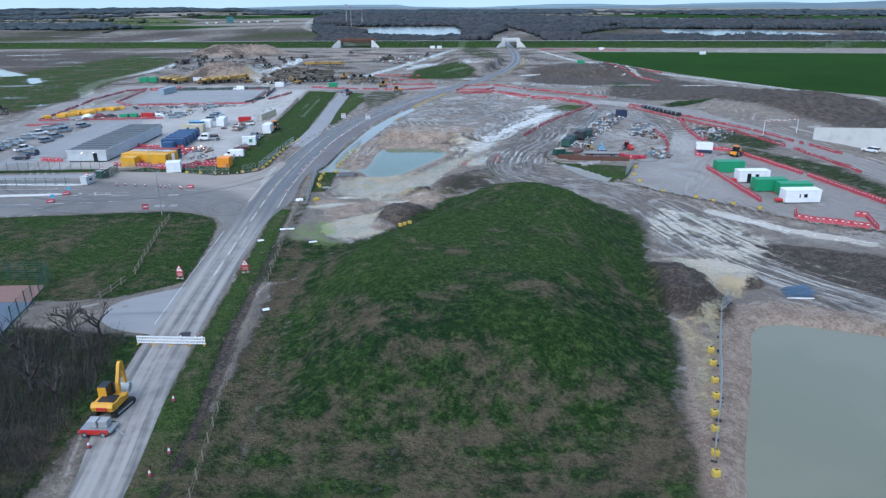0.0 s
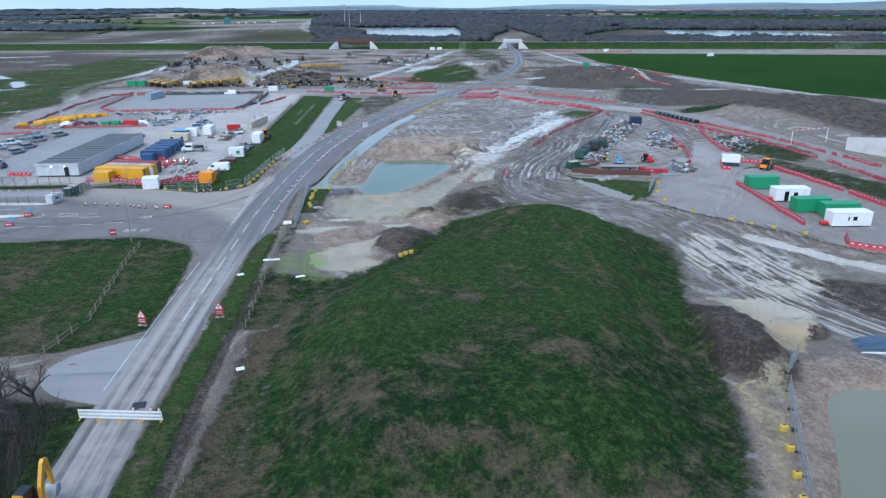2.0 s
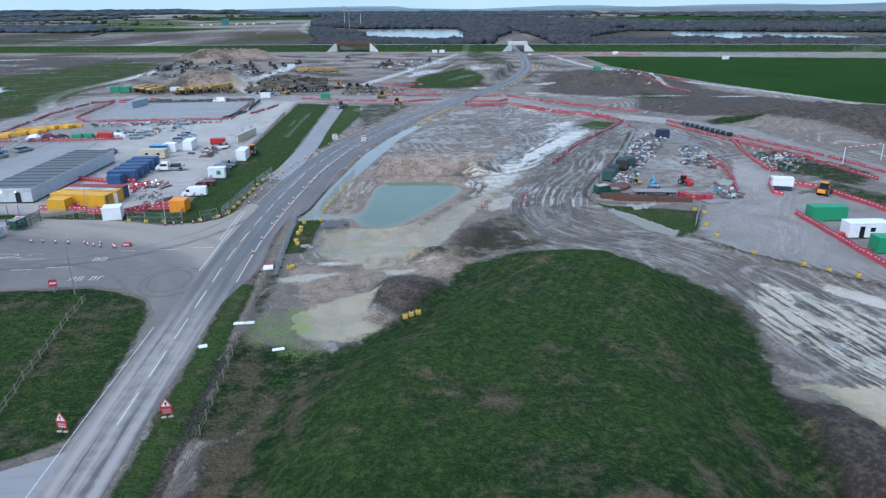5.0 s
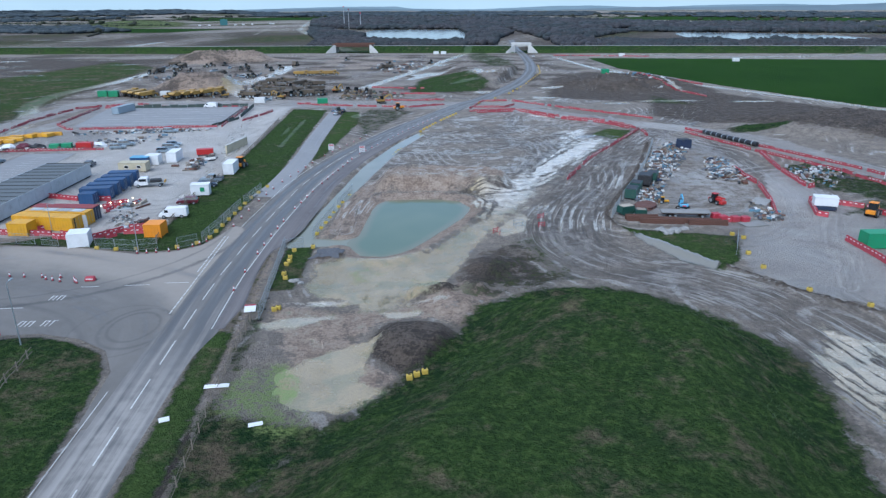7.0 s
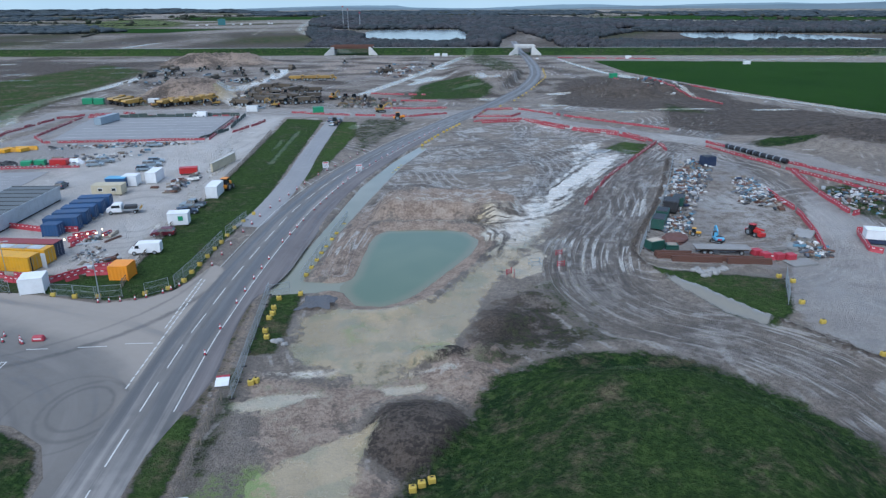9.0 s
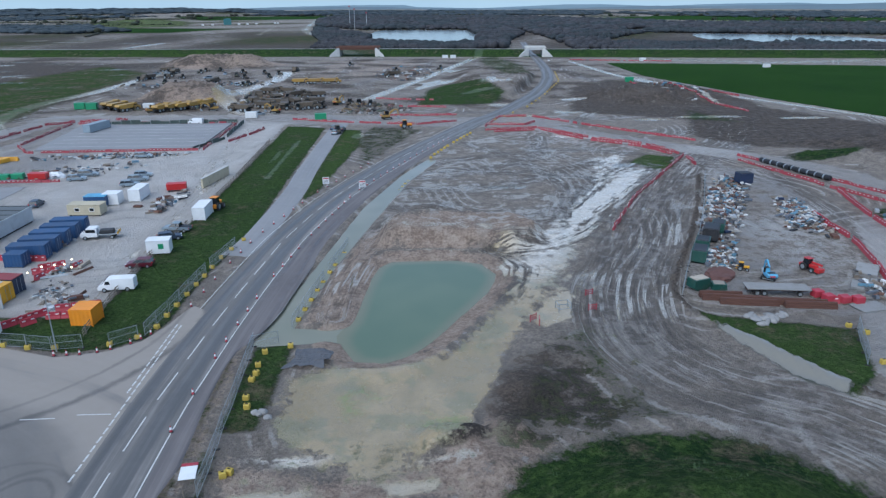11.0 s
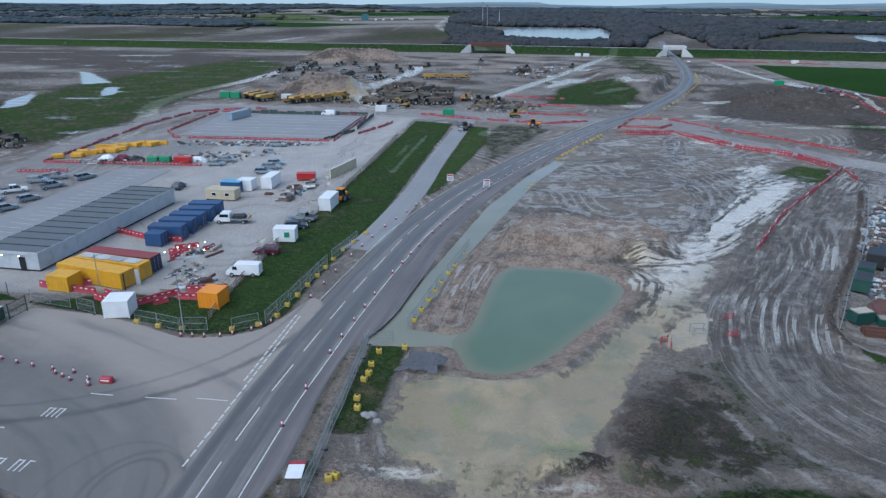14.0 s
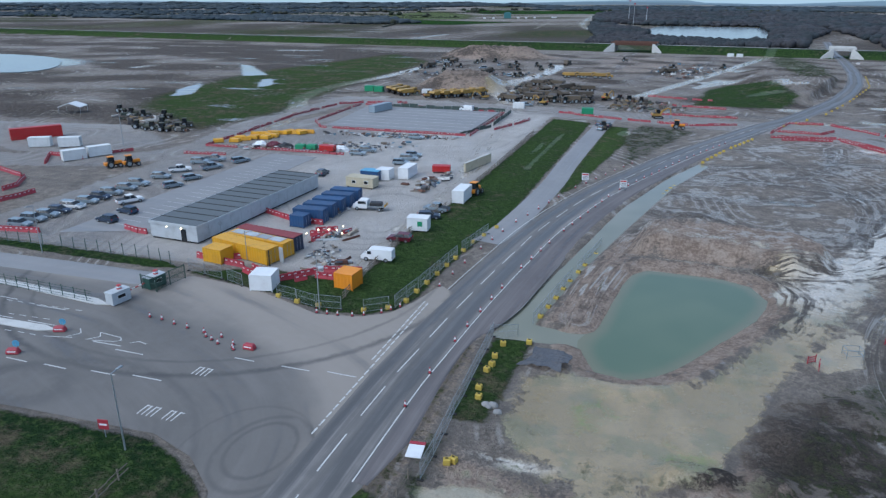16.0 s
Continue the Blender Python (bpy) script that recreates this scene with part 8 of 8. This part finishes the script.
for a, b in (((-112, 334.5), (-58, 334)), ((-58.5, 333), (-58, 304)), ((-58, 303), (-64, 284.8))):
    scr = thing("screen_fence", "dark green debris-mesh fence round the laydown slab", "fence", "screen fences")
    run_ = math.hypot(b[0] - a[0], b[1] - a[1])
    ang = math.degrees(math.atan2(b[1] - a[1], b[0] - a[0]))
    for k in range(int(run_ / 3.4)):
        part("panel", bx(nb(), 3.4 * k + 1.7, random.uniform(-0.15, 0.15), 0.1, 3.3, 0.05, random.uniform(0.8, 1.5)), M_SCREEN, scr)
        part("post", bx(nb(), 3.4 * k, 0, 0, 0.1, 0.1, 2.0), M_STEEL, scr)
    scr.matrix_basis = on(a[0], a[1], ang)
mesh_wall = cabin("timber_hoarding", "long low timber hoarding with pale capping", "hoarding", 13.5, 0.5, 2.2, M_BEIGE, M_CONCRETE, windows=(), base=0.05)
mesh_wall.matrix_basis = on(-47, 249, 78)
rt = cabin("red_trailer", "small bright red covered trailer", "trailer", 4.2, 2.0, 1.7, M_RED_PAINT, windows=(), base=0.4)
spread(rt, [(-53.6, 240.6, 10), (-90.5, 253.2, 0)])
rl = container("red_lorry_body", "long red lorry body in the western yard", "container", 13.5, 2.6, 3.4, M_RED_PAINT, ribs=False)
rl.matrix_basis = on(-182, 243, 55)
for x, y, rz in ((-170, 233.5, 30), (-148.2, 223.8, 60), (-145.6, 229.6, 60), (-162, 236, 30)):
    c = container("white_yard_store", "white steel store in the western yard", "container", 5.6, 2.5, 2.7, M_CABIN, ribs=False, group="western yard stores")
    c.matrix_basis = on(x, y, rz)
tent = thing("white_tent", "white open-sided canopy tent on the yard", "tent")
part("canopy", prism(nb(), [(-4, 2.4), (0, 3.8), (4, 2.4), (4, 2.2), (0, 3.6), (-4, 2.2)], -3, 3), M_WHITE, tent)
for sx in (-3.8, 3.8):
    for sy in (-2.8, 2.8):
        part("leg", rod(nb(), (sx, sy, 0), (sx, sy, 2.4), 0.06), M_STEEL, tent)
tent.matrix_basis = on(-210, 284, 20)
om = tractor("orange_roller", "orange machine parked by the western fence", M_ORANGE, "machines on the yard")
spread(om, [(-131.6, 219.6, 60), (-128.6, 222.4, 60)])
yp = pallet("yellow_stack", "stack of yellow plastic goods behind barriers", M_YELLOW, 3.2, 2.2, 1.0, "yellow stacks")
yrg = random.Random(31)
spread(yp, [(-124 + 1.05 * i + yrg.uniform(-2.5, 2.5), 256 + 1.75 * i + yrg.uniform(-2, 2), yrg.uniform(0, 90)) for i in range(12)])
ypb = bundle("yellow_pipe_bundle", "bundle of bright yellow gas pipes behind barriers", M_YELLOW, 4, 6.0, 0.16, "yellow stacks")
spread(ypb, [(-121, 268, 20), (-117, 271, 15), (-113, 273, 10), (-118, 264.5, 18), (-110, 275.5, 5), (-122, 259, 30)])
for x, y, mat, lab in ((-91.5, 254.6, M_RED, "red sheeted heap of goods behind barriers"), (-87.6, 255.4, M_WHITE, "white sheeted heap of goods behind barriers"), (-112, 253.6, M_WHITE, "crumpled white sheeted goods"), (-108, 254.4, M_MAROON, "dark red sheeted goods by the barrier"), (-104, 254, M_BLACK, "black sheeted goods by the barrier")):
    hp = thing("sheeted_heap", lab, "heap", "sheeted heaps")
    lump = nb()
    bmesh.ops.create_icosphere(lump, subdivisions=3, radius=1.0)
    for v in lump.verts:
        v.co *= 1 + 0.3 * noise.noise(v.co * 2.5 + Vector((x, y, 0)))
        v.co = Vector((v.co.x * 2.2, v.co.y * 1.6, max(0, v.co.z * 1.5)))
    part("sheet", lump, mat, hp)
    hp.matrix_basis = on(x, y, 10)
gs = pallet("green_stack", "bright green goods stacked on pallets", M_GREEN, 3.0, 2.0, 1.3, "coloured stacks")
spread(gs, [(-99, 253.6, 5), (-96, 254.4, 5)])
gc = container("green_far_store", "small bright green store by the crossing", "container", 4.0, 2.6, 2.6, M_GREEN, ribs=False, group="far green stores")
spread(gc, [(-32, 338, 10), (-133, 374, 5), (-128, 373, 5), (118, 452, 0)])
fw = container("far_white_cabin", "small white cabin far along the works", "container", 4.2, 2.2, 2.3, M_CABIN, ribs=False, doors=False, group="far white cabins")
spread(fw, [(170, 586, 0), (232, 528, 0), (30, 628, 0), (36, 627, 0), (-58.5, 345.5, 0), (-105, 372, 4)])
for x, y in ((-57.3, 190.4), (-56, 190.9), (-59, 189.8), (-55.8, 193), (-54.2, 189.4), (-60, 187.4)):
    t = thing("site_lamp", "small lit warning lamp on a short post", "lamp", "warning lamps")
    part("post", rod(nb(), (0, 0, 0), (0, 0, 1.1), 0.03), M_STEEL, t)
    part("lens", bx(nb(), 0, 0, 1.1, 0.2, 0.2, 0.2, 0.04), M_LAMP, t)
    t.matrix_basis = on(x, y)

park = slab("car_park", [(-104, 177), (-89.5, 182.5), (-90, 246), (-103.6, 246)], 0.03, 0.2, M_STRIP, "pale tarmac car park with worn bay lines", "car park")
for k in range(24):
    mark(dash_me, -96.5, 184 + 2.5 * k, 0.036, 84, park, 0.9, 0.8)
cage = thing("steel_cage", "square galvanised cage standing in shallow water", "cage")
for sx in (-0.9, 0.9):
    for sy in (-0.7, 0.7):
        part("post", bx(nb(), sx, sy, 0, 0.06, 0.06, 1.1), M_STEEL, cage)
for z in (0.4, 1.05):
    for sy in (-0.7, 0.7):
        part("rail", bx(nb(), 0, sy, z, 1.8, 0.05, 0.05), M_STEEL, cage)
    for sx in (-0.9, 0.9):
        part("rail", bx(nb(), sx, 0, z, 0.05, 1.4, 0.05), M_STEEL, cage)
cage.matrix_basis = on(20.4, 171.5, 10)
for x, y, rz in ((15.6, 168.2, 40), (16.2, 167, 80), (25.2, 176, 20), (24.4, 171, 10)):
    f = thing("red_mesh_panel", "red plastic mesh panel fallen on the mud", "fence panel", "red mesh panels")
    for k in range(3):
        part("bar", bx(nb(), 0, 0, 0.15 + 0.3 * k, 1.3, 0.05, 0.1), M_RED, f)
    for sx in (-0.6, 0.6):
        part("upright", bx(nb(), sx, 0, 0, 0.08, 0.08, 1.0), M_RED, f)
    f.matrix_basis = on(x, y, rz)
clut = random.Random(77)
for k in range(34):
    src = clut.choice([tr2, tr2, dk, dk, estate, tr2, gt])
    copy_thing(src, on(clut.uniform(-150, -62), clut.uniform(446, 535), clut.uniform(0, 360)) if k < 30 else on(clut.uniform(-40, 30), clut.uniform(470, 600), clut.uniform(0, 360)))

# pale retaining wall, tracks and goal posts east of the yard
rw = thing("retaining_wall", "long smooth pale concrete retaining wall", "wall")
for k in range(8):
    h0, h1 = 3.4 + 0.75 * min(k, 4), 3.4 + 0.75 * min(k + 1, 4)
    part("panel", prism(nb(), [(5.4 * k, -0.3), (5.4 * k + 5.36, -0.3), (5.4 * k + 5.36, h1), (5.4 * k, h0)], 0, 0.5), M_CONCRETE, rw)
rw.matrix_basis = pose(121.5, 193.5, 0, 0, 0, -66)
gp = thing("goal_posts", "white and red striped height warning goal posts", "goal posts")
for sx in (0, 13):
    part("post", rod(nb(), (sx, 0, 0), (sx, 0, 4.2), 0.09), M_WHITE, gp)
for k in range(13):
    part("stripe", rod(nb(), (k, 0, 4.2), (k + 1, 0, 4.2), 0.09), M_WHITE if k % 2 else M_RED_PAINT, gp)
gp.matrix_basis = on(110, 200.5, 16)


# ---- bridges in the bank ----
def bridge(x, y, half, rz, deck_mat, name, label, tall=5.0):
    t = thing(name, label, "bridge")
    part("deck", bx(nb(), 0, 0, tall, 2 * half + 4, 13, 1.5, 0.1), deck_mat, t)
    for sy in (-6.6, 6.6):
        part("parapet", bx(nb(), 0, sy, tall + 1.3, 2 * half + 6, 0.4, 1.3, 0.05), deck_mat, t)
    for sx in (-1, 1):
        part("abutment", bx(nb(), sx * (half + 1.0), 0, -0.5, 2.0, 14, tall + 0.5, 0.05), M_CONCRETE, t)
        for sy in (-1, 1):
            w = prism(nb(), [(0, -0.5), (0, tall + 1.4), (1.5, tall + 1.4), (8.5, 1.0), (8.5, -0.5)], -0.35, 0.35)
            bmesh.ops.transform(w, matrix=pose(sx * (half + 0.3), sy * 7.0, 0, 0, 0, (sy * 32) if sx > 0 else 180 - sy * 32), verts=w.verts)
            part("wing_wall", w, M_CONCRETE, t)
    t.matrix_basis = pose(x, y, 0, 0, 0, rz)
    return t


bridge(-38, 660, 14, -5, M_RUST, "railway_bridge", "rust-brown railway bridge on pale concrete abutments")
bridge(102, 642, 5.2, -7, M_CONCRETE, "road_underpass", "pale concrete underpass through the grassy bank")
for k, (x, y, h) in enumerate(((-80, 1240, 30), (-62, 1260, 24), (-92, 1300, 34))):
    t = thing("distant_mast", "slender pale mast far beyond the bank", "mast", "distant masts")
    part("shaft", rod(nb(), (0, 0, 0), (0, 0, h), 0.7, 6, 0.3), M_TARP, t)
    part("head", bx(nb(), 0, 0, h, 2.2, 2.2, 2.0, 0.2), M_RED, t)
    t.matrix_basis = on(x, y)


bank_line = curve([(x, y) for x, y in zip(BANK_X, BANK_Y)][1:-1], 12)
ribbon("rail_ballast", bank_line, -2.0, 2.0, 5.2, paint("ballast_stone", (0.34, 0.33, 0.31), 0.9, dirt=0.4, scale=0.5), "pale stone ballast along the crest of the railway bank", "railway", 4)
shed = thing("distant_shed", "tall teal-green works shed far across the plain", "shed")
part("wall", bx(nb(), 0, 0, 0, 14, 9, 11, 0.1), paint("teal_cladding", (0.04, 0.16, 0.17), 0.6), shed)
part("roof", prism(nb(), [(-7.2, 11), (0, 12.6), (7.2, 11)], -4.7, 4.7), paint("teal_roof", (0.06, 0.20, 0.21), 0.6), shed)
shed.matrix_basis = on(-351, 1533, 10)
for x, y in ((-372, 1500), (-388, 1490), (-330, 1540), (-315, 1545), (-300, 1560), (-270, 1600), (-262, 1590)):
    copy_thing(fw, on(x, y, 10) @ Matrix.Scale(1.1, 4))


# ---- plants ----
def blades(name, spots, tall, wide, per, material, label, category, lean=0.5, seed=1):
    """Tufts of upright blades in one mesh, each blade a bent pair of triangles."""
    rg = np.random.RandomState(seed)
    n = len(spots) * per
    base = np.repeat(np.asarray(spots)[:, :3], per, 0)
    base[:, :2] += rg.normal(0, tall * 0.35, (n, 2))
    a, k = rg.uniform(0, 6.283, n), rg.uniform(0.45, 1.25, n)
    side = np.stack([np.cos(a), np.sin(a), 0 * a], 1) * (wide * k)[:, None]
    lean_v = np.stack([-np.sin(a) * rg.normal(0, lean, n), np.cos(a) * rg.normal(0, lean, n), 1 + 0 * a], 1) * (tall * k)[:, None]
    v = np.stack([base - side, base + side, base + lean_v], 1)
    me = bpy.data.meshes.new(name)
    me.vertices.add(n * 3), me.loops.add(n * 3), me.polygons.add(n)
    me.vertices.foreach_set("co", v.astype(np.float32).ravel())
    me.loops.foreach_set("vertex_index", np.arange(n * 3, dtype=np.int32))
    me.polygons.foreach_set("loop_start", np.arange(0, n * 3, 3, dtype=np.int32))
    me.update(calc_edges=True)
    me.materials.append(material)
    return tagged(new(name, me), label, category, kind="stuff")


def grass_material(name, straw_bias, lush=1.0):
    m = Tree(name)
    p = m.place()
    rnd = m.nt.nodes.new("ShaderNodeNewGeometry").outputs["Random Per Island"]
    big, mid = m.noise(p, 0.09, 4), m.noise(p, 0.45, 5, 0.65)
    green = m.mix(rnd, tuple(lush * c for c in (0.008, 0.028, 0.010)), tuple(lush * c for c in (0.077, 0.126, 0.036)))
    straw = m.mix(rnd, (0.074, 0.056, 0.044), (0.270, 0.212, 0.164))
    old = m.math("ADD", m.math("MULTIPLY", m.math("ADD", big, mid), 0.5), m.math("MULTIPLY_ADD", rnd, 0.12, straw_bias))
    m.set(Base_Color=m.mix(m.step(old, 0.58, 0.85), green, straw), Roughness=0.8)
    return m.mat


M_BLADE, M_BLADE_OLD = grass_material("grass_blades", -0.20), grass_material("dry_grass_blades", 0.07)
spots = scatter(MOUND, 30000, 51)
young = spots[spots[:, 1] > 62 + 5 * np.sin(spots[:, 0] * 0.4)]
old = spots[spots[:, 1] <= 66]
blades("grass_tufts", young, 0.30, 0.035, 6, M_BLADE, "rough green grass with dead stalks over the mound", "grass")
weeds = spots[(np.sin(spots[:, 0] * 0.55 + 2 * np.sin(spots[:, 1] * 0.2)) + np.sin(spots[:, 1] * 0.43 + 1.5 * np.sin(spots[:, 0] * 0.3))) > 0.55][:7000]
blades("weed_clumps", weeds, 0.36, 0.07, 7, M_BLADE, "dark broad-leaved weeds in clumps over the mound", "weeds", 0.9, 7)
more = np.concatenate([old, scatter([(-19.5, 44), (-19, 60), (-17, 92), (-13, 100), (-14, 60), (-8, 52), (26, 52), (26, 44)], 6000, 52), scatter([(-20.5, 92), (-16, 94), (-8, 114), (-18, 116)], 1500, 53)])
blades("dry_grass_tufts", more, 0.36, 0.04, 6, M_BLADE_OLD, "pale dead grass and bramble at the foot of the mound", "grass", 0.8, 2)
silt_weeds = np.concatenate([scatter([(-19, 141), (-15, 124), (-12, 113), (-6, 113), (2, 121), (8, 130), (14, 141), (8, 149), (2, 141)], 1100, 61), scatter([(-20, 112), (-13, 112), (-13, 122), (-18, 124)], 500, 62), scatter([(8, 146), (16, 164), (24, 167), (30, 146), (12, 140)], 500, 63), scatter([(28, 50), (31, 54), (37, 68), (41, 78), (36, 80), (31, 66), (26, 54)], 800, 64)])
blades("weed_clumps", silt_weeds, 0.3, 0.07, 8, M_BLADE, "green weeds sprouting through the silt", "weeds", 0.9, 8)
verge_spots = np.concatenate([scatter([(-51, 166), (-38, 164.5), (-35, 168), (-34, 182), (-31.5, 205), (-30.4, 250), (-42, 250), (-43, 216), (-43.6, 172.5), (-55, 172)], 7000, 54), scatter([(-110, 128), (-60, 130.8), (-46, 131.4), (-37, 126.5), (-34, 110), (-33.6, 96), (-42, 92), (-110, 100)], 9000, 55), scatter([(-25, 48), (-25, 130), (-22.6, 130), (-22.6, 60)], 2500, 56), scatter([(39, 168), (56, 163), (51, 152), (44, 153)], 1500, 57), scatter([(-20, 146), (-17, 146), (-16, 162), (-20, 162)], 700, 58)])
blades("verge_grass", verge_spots, 0.2, 0.04, 5, grass_material("fresh_grass_blades", -0.12, 1.35), "short green verge grass", "grass", 0.6, 3)


def bark():
    m = Tree("winter_bark")
    p = m.place()
    m.set(Base_Color=m.mix(m.noise(p, 3.0, 4), (0.026, 0.023, 0.022), (0.070, 0.060, 0.054)), Roughness=0.9)
    return m.mat


M_BARK = bark()


def bare_tree(x, y, tall, seed):
    rg = random.Random(seed)
    t = thing("bare_tree", "leafless multi-branched tree beside the old road", "tree", "bare trees")
    limbs = nb()
    twigs = nb()
    part("trunk", rod(nb(), (0, 0, -0.3), (0.1, 0, tall * 0.3), tall * 0.035, 8, tall * 0.026), M_BARK, t)

    def grow(a, d, length, r, level):
        b = a + d * length
        rod(limbs if level < 3 else twigs, a, b, r, 5 if level < 2 else 3, r * 0.65)
        if level < 5:
            for _ in range(3 if level < 3 else 2):
                nd = (d + Vector((rg.gauss(0, 0.5), rg.gauss(0, 0.5), rg.gauss(0.1, 0.3)))).normalized()
                grow(a.lerp(b, rg.uniform(0.55, 1.0)), nd, length * rg.uniform(0.55, 0.85), r * 0.6, level + 1)

    for k in range(4):
        an = 1.57 * k + rg.uniform(-0.5, 0.5)
        grow(Vector((0.08, 0, tall * rg.uniform(0.2, 0.3))), Vector((math.cos(an) * 0.7, math.sin(an) * 0.7, 0.8)).normalized(), tall * 0.26, tall * 0.026, 1)
    part("branch_frame", limbs, M_BARK, t)
    part("crown", twigs, M_BARK, t)
    t.matrix_basis = on(x, y, rg.uniform(0, 360))


for i, (x, y, h) in enumerate(((-37.6, 78, 5.5), (-39.6, 75.4, 6), (-42, 80, 5), (-36.4, 72, 4.5), (-44, 72, 6.5), (-40, 66, 6), (-36, 63, 5), (-46, 62, 7), (-41, 56, 6), (-36, 52, 5.5), (-50, 70, 6), (-35, 46, 5), (-47, 50, 6.5))):
    bare_tree(x, y, h, i)
scrub = scatter([(-32.5, 42), (-33.5, 66), (-35, 77), (-44, 80), (-56, 76), (-60, 42)], 2600, 60)
blades("scrub_twigs", scrub, 1.7, 0.026, 14, M_BARK, "dense leafless thicket of brown twigs", "scrub", 0.7, 4)
